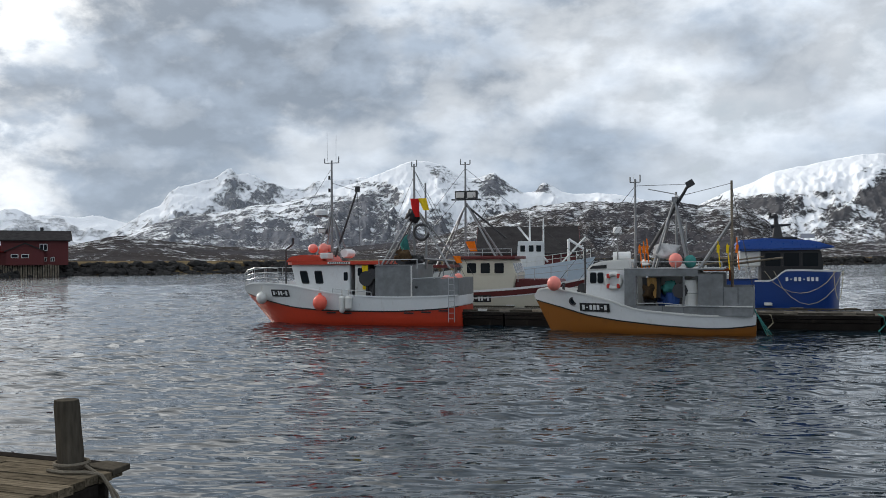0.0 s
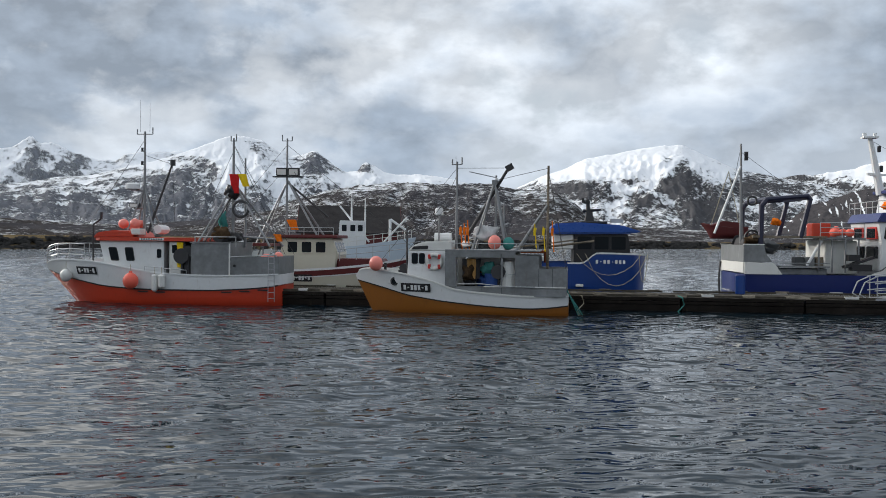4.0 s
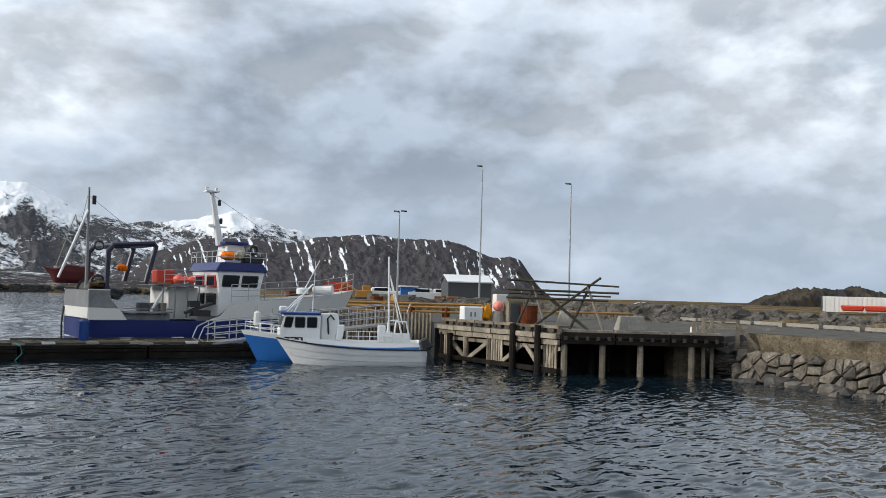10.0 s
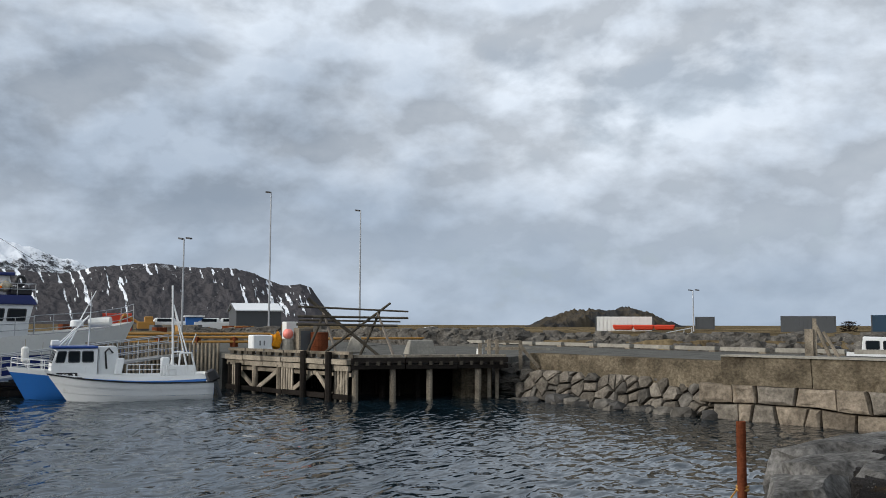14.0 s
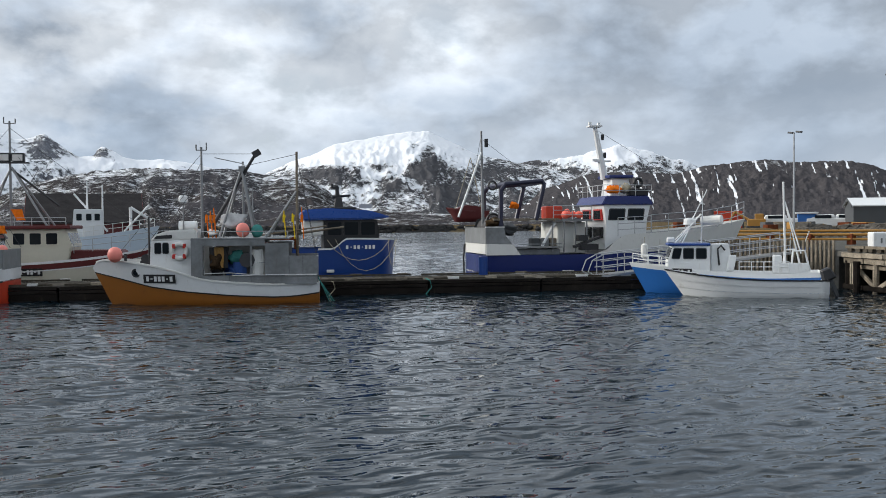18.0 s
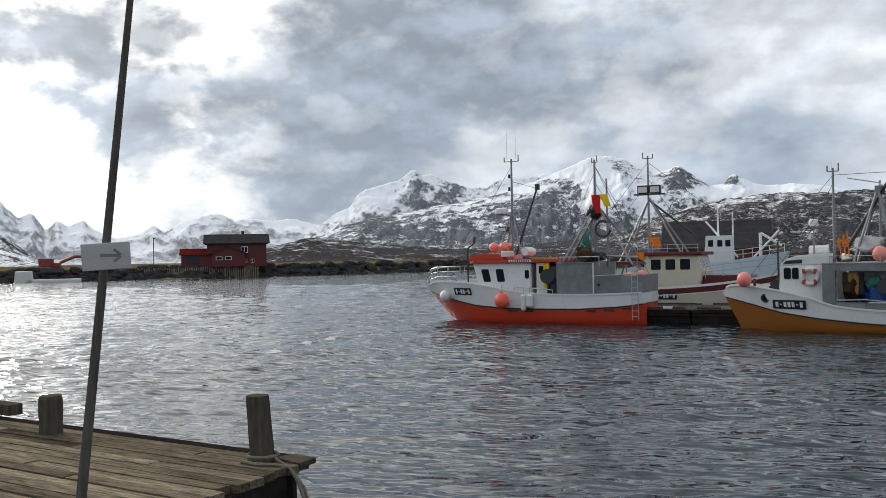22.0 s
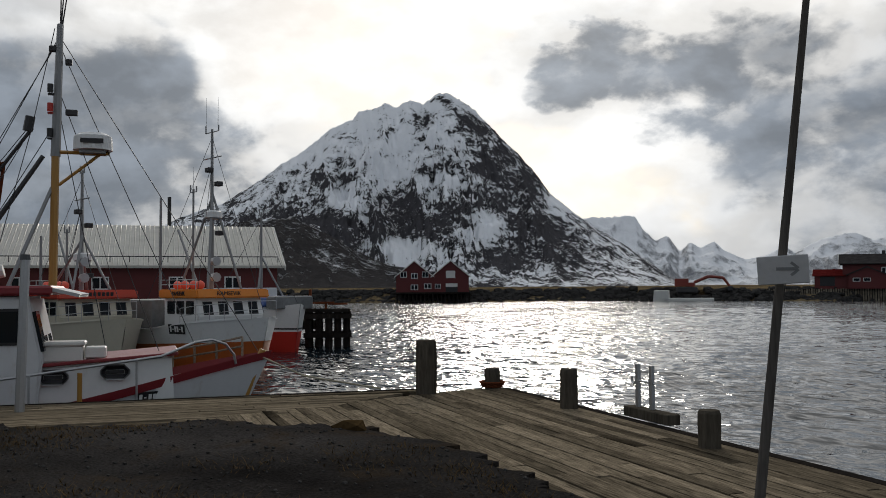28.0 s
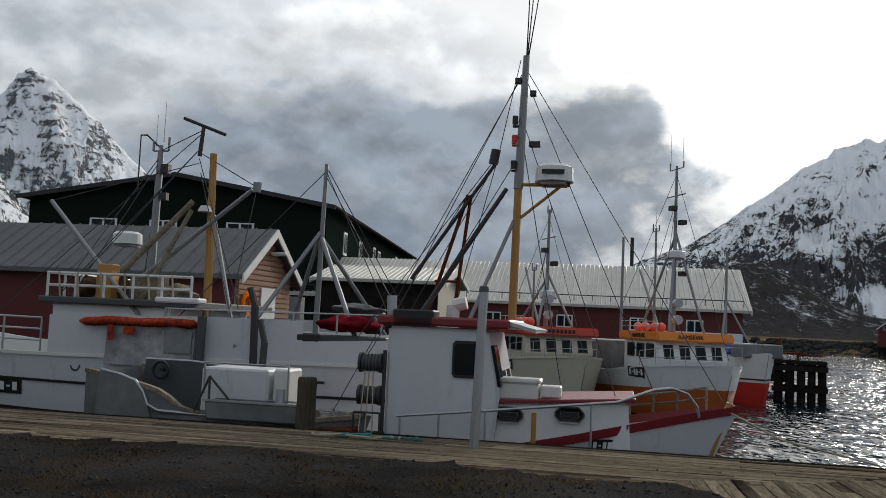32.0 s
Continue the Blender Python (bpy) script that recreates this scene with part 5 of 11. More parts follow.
one("side_ladder", STEEL, a, tubes=[((0.55, 1.62, 0.2), (0.55, 1.72, 2.2), 0.016), ((0.8, 1.72, 0.2), (0.8, 1.72, 2.2), 0.016)] + [((0.55, 1.72, 0.35 + i * 0.25), (0.8, 1.72, 0.35 + i * 0.25), 0.012) for i in range(8)])
H.plate(a, 0.775, 1.42, 1.12, 0.34, 1, 6)
buoy(M, (6.75, 2.02, 1.02), 0.33, BUOY, "large coral-red round buoy hanging on the hull")
fender(M, (5.72, 1.92, 0.95), 0.75, 0.13, OLDWHITE, "white cylindrical fender hanging on the hull")
fender(M, (5.42, 1.92, 1.02), 0.62, 0.16, OLDWHITE, "fat white fender hanging on the hull")
buoy(M, (10.1, 1.12, 1.18), 0.26, OLDWHITE, "white round fender at the bow")

# ---------------------------------------------------------------- the ochre-hulled boat
b = boat_frame("fishing_boat", (12.5, 35.75), (-0.93, 0.33), "fishing boat with ochre-brown hull, white bow and grey shelter deck")
M = b.matrix_basis
H = Hull(8.85, 3.5, [(0, 0.82), (0.18, 0.75), (0.32, 0.82), (0.5, 0.98), (0.6, 1.26), (0.73, 1.54), (0.83, 1.66), (0.93, 1.72), (0.97, 1.62), (1, 1.40)], 0.7, 0.7, 0.84, 2.2, 0.55)
waist = [(0, 0.40), (0.08, 0.30), (0.18, 0.25), (0.37, 0.34), (0.57, 0.51), (0.73, 0.70), (0.86, 0.97), (1, 1.22)]
H.band(b, "lower_hull", OCHRE, lambda s: -0.6, line_curve(waist), label="ochre-brown lower hull")
H.band(b, "rubbing_strake", BLACK, lambda s: along(waist, s) - 0.02, lambda s: along(waist, s) + 0.03, proud=0.03, rows=2)
H.band(b, "upper_hull", WHITE, line_curve(waist), H.top)
H.deck(b, DARKGREY, 0.25)
H.lining(b, OLDWHITE, 0.25)
# grey bulwarks, long shelter with its opening, stern pen
heap(b, (3.4, 0.4, 1.35), (1.0, 0.9, 0.8), BROWNNET, 28, "net_pile", 9, "brown nets heaped inside the shelter")
one("inner_wall", OLDWHITE, b, boxes=[((3.0, -1.1, 1.75), (2.5, 0.05, 1.2))])
one("line_tub", BLUETARP, b, tubes=[((3.0, 1.2, 0.9), (3.0, 1.2, 1.62), 0.28, 0.32, 14)])
one("white_barrel", OLDWHITE, b, tubes=[((2.4, 1.2, 0.85), (2.4, 1.2, 1.5), 0.3, 0.31, 18), ((2.4, 1.2, 1.5), (2.4, 1.2, 1.58), 0.33, 0.33, 18), ((2.4, 1.2, 1.6), (2.4, 1.2, 2.1), 0.3, 0.22, 18)], label="white plastic barrels stacked in the shelter")
heap(b, (3.15, 1.1, 1.75), (0.7, 0.5, 0.6), TEALROPE, 23, "net_bundle", 6, "teal net hung in the shelter")
heap(b, (3.95, 1.2, 1.6), (0.5, 0.5, 0.75), BROWNNET, 24, "net_bundle", 6, "brown and yellow net hung in the shelter")
one("grab_rail", STEEL, b, pipes=[([(4.35, 1.66, 1.2), (3.4, 1.68, 1.22), (2.3, 1.68, 1.12), (1.3, 1.68, 1.12)], 0.022)])
for side in (1, -1):
    y0, y1 = (1.58, 1.64) if side > 0 else (-1.64, -1.58)
    for x0, x1, z0, z1, nm in ((0.1, 4.6, 0.75, 1.12, "low_bulwark"), (1.15, 2.07, 1.1, 2.36, "shelter_panel"), (4.41, 4.85, 0.95, 2.56, "shelter_panel"), (2.07, 4.41, 2.26, 2.5, "shelter_beam"), (0.05, 1.15, 1.1, 1.85, "stern_panel")):
        one(nm, GREY, b, boxes=[(((x0 + x1) / 2, (y0 + y1) / 2, (z0 + z1) / 2), (x1 - x0, y1 - y0, z1 - z0))])
    for x in (0.62, 1.15, 2.6, 3.4):
        one("panel_seam", DARKGREY, b, boxes=[((x, side * 1.648, 1.5 if x < 2 else 0.95), (0.02, 0.012, 0.7 if x < 2 else 0.35))])
    one("rub_rail", OLDWHITE, b, boxes=[((1.7, side * 1.66, 1.12), (3.2, 0.04, 0.04))])
one("shelter_roof", GREY, b, boxes=[((2.95, 0, 2.53), (3.6, 3.3, 0.06))], bevel=0.01)
one("transom_panel", GREY, b, boxes=[((0.08, 0, 1.3), (0.06, 3.1, 0.95))])
one("fish_bin", BLUETARP, b, boxes=[((2.35, 0.6, 1.25), (0.8, 0.9, 0.8))], bevel=0.04)
one("shelter_post", GREY, b, boxes=[((2.6, 1.61, 1.75), (0.07, 0.06, 1.3))])
one("gutting_table", STEEL, b, boxes=[((3.6, 0.2, 1.4), (0.9, 0.8, 0.05))])
heap(b, (3.3, 0.9, 1.35), (0.8, 0.6, 0.6), BLUETARP, 21, "net_bin", 6, "blue net heap inside the shelter")
heap(b, (3.95, 0.9, 1.3), (0.6, 0.6, 0.7), BLACK, 22, "gear_heap", 6, "dark gear inside the shelter")
for i, x in enumerate((3.95, 3.75, 3.58, 4.1)):
    cloth(b, (x, 1.25, 2.2), 0.22, 0.8, (VARNISH, VARNISH, RUBBER, BLACK)[i], "oilskin", 0.05, "oilskin hanging in the shelter")
one("net_hauler", IRON, b, tubes=[((2.75, 1.2, 1.7), (2.75, 1.55, 1.7), 0.3), ((2.75, 1.35, 0.7), (2.75, 1.35, 1.7), 0.06)])
# fore cabin
house(b, [(4.7, 0.9), (6.46, 1.2), (6.46, 1.6), (6.42, 2.46), (4.7, 2.5)], 1.15, WHITE, "wheelhouse")
house(b, [(4.65, 2.46), (6.5, 2.44), (6.26, 2.7), (5.8, 2.86), (4.75, 2.92)], 1.12, OLDWHITE, "roof_hood", "", 0.06)
one("visor", BLACK, b, prisms=[([(5.62, 2.56), (6.3, 2.54), (6.2, 2.66), (5.62, 2.7)], 1.1, 1.14)])
one("raft_canister", WHITE, b, tubes=[((4.85, -0.2, 3.05), (5.55, -0.2, 3.05), 0.18, 0.18, 14)])
side_window(b, 6.02, 6.28, 1.96, 2.4, 1.15)
side_window(b, 5.74, 5.98, 1.96, 2.4, 1.15)
front_windows(b, 6.45, 1.85, 2.35, 1.0, 3, -0.02)
bm = bmesh.new()
ring(bm, (5.34, 1.24, 2.06), 0.28, 0.085, "Y", 24, 8)
lb = part("lifebuoy", bm, OLDWHITE, b, "white lifebuoy with red bands", smooth=True)
for k in range(4):
    g = math.pi / 4 + k * math.pi / 2
    one("band", BRIGHTRED, lb, boxes=[((5.34 + math.cos(g) * 0.28, 1.24, 2.06 + math.sin(g) * 0.28), (0.12, 0.18, 0.18))], bevel=0.02)
for side in (1, -1):
    p = H.point(0.79, 1.24, side)
    one("porthole", IRON, b, rings=[((p.x, p.y + 0.01 * side, p.z), 0.14, 0.035, "Y")])
    one("porthole_glass", GLASS_DARK, b, tubes=[((p.x, p.y - 0.03 * side, p.z), (p.x, p.y + 0.02 * side, p.z), 0.13)])
one("winch", IRON, b, tubes=[((6.75, -0.35, 1.75), (6.75, 0.35, 1.75), 0.2)], boxes=[((6.75, 0, 1.5), (0.5, 0.5, 0.35))])
one("davit_pole", IRON, b, tubes=[((6.58, 0.5, 1.2), (6.6, 0.5, 3.4), 0.04)])
one("mooring_bitt", IRON, b, tubes=[((7.6, 0, 1.4), (7.6, 0, 1.95), 0.06), ((7.6, -0.2, 1.85), (7.6, 0.2, 1.85), 0.04)])
mast(b, (4.62, 0, 2.5), (4.62, 0, 6.05), 0.06, 0.04, MAST, [(0.05, 0.1, 0.25)], 0.2)
radar(b, (5.35, 0, 4.1), 0.18)
one("radar_post", MAST, b, tubes=[((5.35, 0, 2.75), (5.35, 0, 4.0), 0.03)])
one("crane", IRON, b, tubes=[((4.45, 0.1, 2.6), (2.55, 0.1, 5.8), 0.075, 0.06)], boxes=[((2.45, 0.1, 5.92), (0.32, 0.2, 0.24), dict(tilt=(0, 30, 0)))])
one("crane_tip", STEEL, b, tubes=[((3.0, 0.1, 5.35), (2.9, 0.1, 5.4), 0.12), ((4.1, 0.1, 5.75), (2.95, 0.1, 5.5), 0.02)])
for x, y in ((3.9, 0.7), (3.9, -0.7), (2.5, 0.7), (2.5, -0.7)):
    one("gallows_leg", MAST, b, tubes=[((x, y, 2.5), (3.05, y * 0.25, 5.3), 0.055, 0.045)])
one("gallows_head", MAST, b, boxes=[((3.05, 0, 5.3), (0.2, 0.5, 0.2))])
mast(b, (3.0, 0, 2.6), (3.0, 0, 5.6), 0.05, 0.04)
mast(b, (0.87, 0, 1.2), (0.87, 0, 6.0), 0.065, 0.045, TIMBER)
for y in (0.9, -0.9):
    one("mizzen_leg", MAST, b, tubes=[((2.1, y, 2.5), (0.9, 0, 4.4), 0.05)])
one("mizzen_boom", TIMBER, b, tubes=[((0.87, 0, 2.7), (-1.0, 0, 2.95), 0.05, 0.04), ((2.6, 0, 2.6), (-0.3, 0.3, 3.0), 0.03)])
heap(b, (3.35, 0.3, 3.2), (1.05, 0.9, 0.8), TARP, 25, "tarpaulin_bundle", 8, "pale tarpaulin bundle on the shelter roof")
heap(b, (4.15, 0.3, 2.75), (0.5, 0.8, 0.3), OLDWHITE, 26, "net_heap", 6)
heap(b, (0.6, 0.4, 1.5), (0.7, 0.8, 0.4), PINK, 27, "float_heap", 4)
for i, (x, mt) in enumerate(((4.3, ORANGECLOTH), (4.15, ORANGECLOTH), (4.02, ORANGECLOTH), (0.95, YELLOWCLOTH), (1.3, YELLOWCLOTH), (0.6, ORANGECLOTH))):
    one("marker_pole", mt, b, tubes=[((x, 0.5, 2.5), (x + 0.08, 0.6, 3.5 + 0.12 * (i % 3)), 0.022)])
    cloth(b, (x + 0.06, 0.6, 3.45), 0.12, 0.3, mt, "flag", 0.2)
wires(b, [((4.62, 0, 5.9), (7.9, 0, 1.9)), ((4.62, 0, 5.2), (7.0, 0.8, 1.8)), ((4.62, 0, 5.9), (2.5, 0.1, 5.9)), ((0.87, 0, 5.9), (3.0, 0, 5.4)), ((0.87, 0, 5.8), (0.1, 1.3, 1.8)), ((0.87, 0, 5.8), (0.1, -1.3, 1.8)), ((4.62, 0, 5.6), (6.2, -1.0, 2.6)), ((4.62, 0, 4.9), (6.3, 1.0, 2.4)), ((3.0, 0, 5.4), (1.2, 1.3, 2.5))])
rail(b, [(4.6, 1.5, 2.56), (1.2, 1.5, 2.56)], 0.25, 1, 0.018)
for x in (0.3, 0.6, 0.9):
    one("stern_line", TEALROPE, b, tubes=[((x * 0.2, 1.45, 1.0 + x * 0.2), (-0.3 - x * 0.3, 1.3, 0.05), 0.018)])
H.plate(b, 0.685, 1.02, 1.32, 0.34, 1, 7)
buoy(M, (7.75, 1.15, 1.95), 0.28, PINK, "pink round buoy resting on the bow", cap=False)
buoy(M, (2.95, 1.0, 2.86), 0.27, PINK, "pink round buoy on the shelter roof", cap=False)
buoy(M, (2.4, 0.9, 2.82), 0.24, TEALROPE, "teal net float on the shelter roof", cap=False)

# ---------------------------------------------------------------- the white and red boat behind the pontoon
e = boat_frame("fishing_boat", (-2.56, 48.18), (0.96, -0.28), "cream-white fishing boat with dark red trim moored behind the pontoon")
H = Hull(11.6, 3.6, [(0, 1.5), (0.3, 1.35), (0.55, 1.45), (0.8, 1.75), (1, 2.25)], 1.2, 0.7)
H.band(e, "hull", CREAM, lambda s: -0.6, lambda s: H.top(s) - 0.32)
H.band(e, "red_strake", RED, lambda s: H.top(s) - 0.32, lambda s: H.top(s) - 0.05, label="dark red sheer strake")
H.band(e, "sheer", WHITE, lambda s: H.top(s) - 0.05, lambda s: H.top(s) + 0.06)
H.band(e, "rubbing_strake", WHITE, lambda s: H.top(s) - 0.36, lambda s: H.top(s) - 0.31, proud=0.04, rows=2)
H.deck(e, DARKGREY, 0.3)
house(e, [(4.3, 1.2), (6.9, 1.3), (7.1, 2.2), (6.85, 2.95), (4.3, 2.95)], 1.25, CREAM)
one("wheelhouse_roof", RED, e, boxes=[((5.6, 0, 3.02), (3.0, 2.9, 0.16))], bevel=0.03)
for x in (4.6, 5.3, 6.0):
    side_window(e, x, x + 0.55, 2.2, 2.8, 1.25, CREAM)
front_windows(e, 7.08, 2.2, 2.8, 1.15, 4, -0.2, CREAM)
house(e, [(7.0, 1.4), (9.4, 1.6), (9.2, 1.95), (7.0, 1.95)], 0.9, RED, "fore_cabin")
mast(e, (4.25, 0, 1.5), (4.25, 0, 7.8), 0.07, 0.045, MAST, [], 0.25)
lamp_box(e, (4.0, 0, 6.25), (0.55, 0.3, 0.4))
lamp_box(e, (4.6, 0, 6.25), (0.55, 0.3, 0.4))
one("lamp_bracket", IRON, e, boxes=[((4.3, 0, 6.0), (1.5, 0.3, 0.06))])
for y in (0.8, -0.8):
    one("mast_leg", MAST, e, tubes=[((6.0, y, 3.05), (4.3, 0, 5.8), 0.05), ((2.4, y, 1.6), (4.2, 0, 5.6), 0.04)])
one("boom", IRON, e, tubes=[((4.3, 0, 5.7), (6.3, 0.3, 4.0), 0.05)])
cloth(e, (4.55, -0.3, 3.85), 0.5, 0.5, ORANGECLOTH, "flag", 0.4, "orange marker flag")
one("shelter_frame", RED, e, boxes=[((1.8, 0, 2.6), (3.6, 2.6, 0.14))])
for x in (0.2, 3.4):
    for y in (1.2, -1.2):
        one("shelter_post", MAST, e, tubes=[((x, y, 1.3), (x, y, 2.6), 0.04)])
rail(e, [(7.2, -1.2, 1.85), (9.6, -0.9, 2.1), (11.2, -0.1, 2.3)], 0.55, 2, 0.018)
rail(e, [(4.0, -1.3, 3.1), (6.9, -1.3, 3.1)], 0.35, 2, 0.015)
wires(e, [((4.25, 0, 7.6), (10.8, 0, 2.4)), ((4.25, 0, 7.6), (0.2, 0, 2.7)), ((4.25, 0, 6.5), (0.5, 1.0, 2.7)), ((4.25, 0, 6.8), (6.9, -1.0, 3.1))])
H.plate(e, 0.47, 1.02, 1.05, 0.34, -1, 6)
heap(e, (1.5, -0.6, 1.6), (1.2, 0.8, 0.5), PINK, 31, "float_heap", 4)

# ---------------------------------------------------------------- the blue boat behind the pontoon
c = boat_frame("fishing_boat", (11.97, 44.4), (0.96, -0.28), "dark blue fishing boat with blue-roofed wheelhouse and black mast")
H = Hull(7.05, 4.0, [(0, 1.88), (0.5, 1.92), (0.56, 1.96), (0.63, 2.36), (0.67, 2.4), (0.85, 2.38), (1, 2.33)], 0.12, 0.7, 0.95, 4.5, 0.15, 0.72)
H.band(c, "hull", BLUE, lambda s: -0.6, H.top, label="deep blue steel hull")
H.band(c, "sheer_rail", WHITE, lambda s: H.top(s) - 0.06, lambda s: H.top(s) + 0.02, 0.45, 1.0, 2, proud=0.03, transom=False)
H.deck(c, DARKGREY, 0.5)
house(c, [(3.5, 1.6), (6.0, 1.9), (6.15, 2.4), (6.05, 3.3), (3.5, 3.3)], 1.5, BLACK, "wheelhouse", "wheelhouse with a band of black windows")
for x in (3.62, 4.42, 5.22):
    side_window(c, x, x + 0.76, 2.5, 3.22, 1.5, BLACK)
front_windows(c, 6.14, 2.5, 3.2, 1.4, 4, -0.09, BLACK)
one("aft_screen", OLDWHITE, c, boxes=[((3.0, 0, 2.9), (0.95, 2.9, 0.7))], bevel=0.04)
house(c, [(2.5, 3.26), (5.9, 3.3), (6.55, 3.38), (6.6, 3.44), (5.7, 3.72), (3.66, 3.84), (2.5, 3.76), (2.36, 3.5)], 1.75, ROOFBLUE, "wheelhouse_roof", "blue wheelhouse roof with overhang", 0.08)
one("mast_base", BLACK, c, boxes=[((4.5, 0, 3.86), (1.3, 1.0, 0.12)), ((4.3, 0, 4.1), (0.5, 0.5, 0.6), dict(taper=(0.6, 0.6)))], bevel=0.03)
one("mast", BLACK, c, tubes=[((4.3, 0, 3.85), (4.22, 0, 5.0), 0.17, 0.07), ((4.0, 0, 4.42), (4.9, 0, 4.5), 0.09, 0.05)], boxes=[((4.18, 0, 4.85), (0.3, 0.3, 0.12)), ((4.0, 0, 4.95), (0.1, 0.1, 0.24))])
one("roof_rack", STEEL, c, boxes=[((5.6, -0.4, 3.95), (0.6, 0.4, 0.2))])
one("stern_gantry", RUST, c, boxes=[((1.2, 0, 2.4), (1.8, 3.0, 0.12)), ((0.6, -1.4, 1.9), (0.12, 0.12, 1.1)), ((2.2, -1.4, 1.9), (0.12, 0.12, 1.1)), ((0.6, 1.4, 1.9), (0.12, 0.12, 1.1)), ((2.2, 1.4, 1.9), (0.12, 0.12, 1.1))])
for i in range(8):
    one("mark_bar", WHITE, c, boxes=[((4.55 + i * 0.18, -2.03 + 0.0 * i, 1.98), (0.11 if i not in (1, 4) else 0.06, 0.02, 0.17 if i not in (1, 4) else 0.04))])
for x0, x1, dip in ((3.6, 6.6, 1.0), (6.5, 6.9, 1.3), (4.0, 6.9, 1.5)):
    one("hanging_line", ROPE, c, pipes=[([(x0 + (x1 - x0) * i / 8, -2.04, 2.35 - dip * math.sin(math.pi * i / 8) ** 0.7) for i in range(9)], 0.016)])
one("bow_fender", OLDWHITE, c, boxes=[((3.75, -2.0, 0.85), (0.35, 0.12, 0.14))], bevel=0.02)

# ---------------------------------------------------------------- the blue and white working vessel
d = boat_frame("work_vessel", (22.95, 41.67), (0.96, -0.28), "blue and white work vessel with a gantry, mast and raised bridge")
H = Hull(15.0, 5.2, [(0, 1.55), (0.25, 1.52), (0.4, 1.62), (0.46, 2.36), (0.55, 2.5), (0.8, 2.75), (1, 3.2)], 1.6, 1.0, 0.92)
H.band(d, "hull", NAVY, lambda s: -0.8, lambda s: 1.5 + 0.5 * max(0, s - 0.4), label="navy blue steel hull")
H.band(d, "upper_hull", OLDWHITE, lambda s: 1.5 + 0.5 * max(0, s - 0.4), lambda s: H.top(s) + 0.02, 0.38, 1.0, transom=False)
H.band(d, "boot_top", OLDWHITE, lambda s: 0.55, lambda s: 0.62, proud=0.02, rows=2)
H.deck(d, DARKGREY, 0.1)
for y0, y1 in ((-2.5, -2.43), (2.43, 2.5)):
    one("stern_bulwark", OLDWHITE, d, prisms=[([(0.03, 1.5), (1.75, 1.5), (1.37, 2.02), (0.03, 2.06)], y0, y1)])
    one("stern_screen", GREY, d, prisms=[([(0.0, 2.06), (1.32, 2.06), (1.0, 2.42), (0.9, 2.86), (0.0, 2.86)], y0, y1)])
    one("screen_cap", OLDWHITE, d, boxes=[((0.45, (y0 + y1) / 2, 2.88), (0.95, 0.11, 0.05))])
one("transom_screen", GREY, d, boxes=[((0.02, 0, 2.46), (0.06, 4.84, 0.8))])
one("transom_bulwark", OLDWHITE, d, boxes=[((0.02, 0, 1.8), (0.07, 4.84, 0.5))])
one("deck_house", OLDWHITE, d, boxes=[((4.85, 0.5, 2.3), (1.5, 3.0, 1.6))], bevel=0.04)
one("hold_coaming", GREY, d, boxes=[((2.9, 0, 1.62), (2.2, 3.4, 0.3))], bevel=0.03)
one("deck_grating", GREY, d, boxes=[((2.9, -1.2, 1.86), (2.3, 1.6, 0.06)), ((2.9, -1.95, 2.02), (2.3, 0.05, 0.05))])
for x in (3.0, 3.5, 4.0):
    one("deck_box", (DARKGREY, GREY, TIMBER)[int(x * 2) % 3], d, boxes=[((x, -0.5, 2.05), (0.42, 0.6, 0.5))], bevel=0.02)
# bridge
house(d, [(6.3, 1.6), (8.5, 1.8), (8.58, 3.2), (8.78, 4.0), (6.25, 4.0), (6.4, 3.0)], 1.9, WHITE, "bridge")
house(d, [(6.1, 3.97), (8.9, 3.97), (8.58, 4.42), (6.35, 4.42)], 2.05, NAVY, "bridge_roof", "navy blue roof band", 0.04)
for x in (6.48, 7.5):
    side_window(d, x, x + 0.88, 3.18, 3.78, 1.9, slant=0.06)
for z0, z1, mt in ((3.18, 3.76, BRIGHTRED), (2.28, 2.84, BLACK)):
    for y in (-0.95, 0.75):
        fr = one("window_frame", mt, d, boxes=[((6.3, y, (z0 + z1) / 2), (0.12, 1.2, z1 - z0))], bevel=0.02)
        one("pane", GLASS_DARK, fr, boxes=[((6.285, y, (z0 + z1) / 2), (0.12, 1.0, z1 - z0 - 0.14))])
front_windows(d, 8.62, 3.22, 3.85, 1.75, 5, 0.16)
house(d, [(7.05, 4.4), (8.3, 4.4), (8.05, 5.4), (7.2, 5.4)], 0.72, WHITE, "mast_house")
one("mast_house_roof", NAVY, d, boxes=[((7.6, 0, 5.46), (1.3, 1.8, 0.16))], bevel=0.03)
one("mast", WHITE, d, tubes=[((7.0, 0, 5.35), (6.47, 0, 8.1), 0.22, 0.12)])
one("mast_head", WHITE, d, boxes=[((6.45, 0, 8.12), (0.7, 0.5, 0.08)), ((6.2, 0, 8.24), (0.16, 0.16, 0.2)), ((6.7, 0, 8.24), (0.14, 0.14, 0.16))])
one("spreader", WHITE, d, boxes=[((6.9, 0, 6.3), (0.8, 0.3, 0.08)), ((6.55, 0, 6.35), (0.4, 0.15, 0.12))])
one("mast_lantern", BLACK, d, boxes=[((6.86, -0.1, 7.55), (0.14, 0.14, 0.3))], bevel=0.02)
one("mast_lantern", BLACK, d, boxes=[((6.98, -0.1, 6.6), (0.14, 0.14, 0.3))], bevel=0.02)
rail(d, [(6.2, 1.9, 4.42), (6.2, -1.95, 4.42), (8.8, -1.95, 4.42), (8.8, 1.9, 4.42)], 0.55, 2, 0.02)
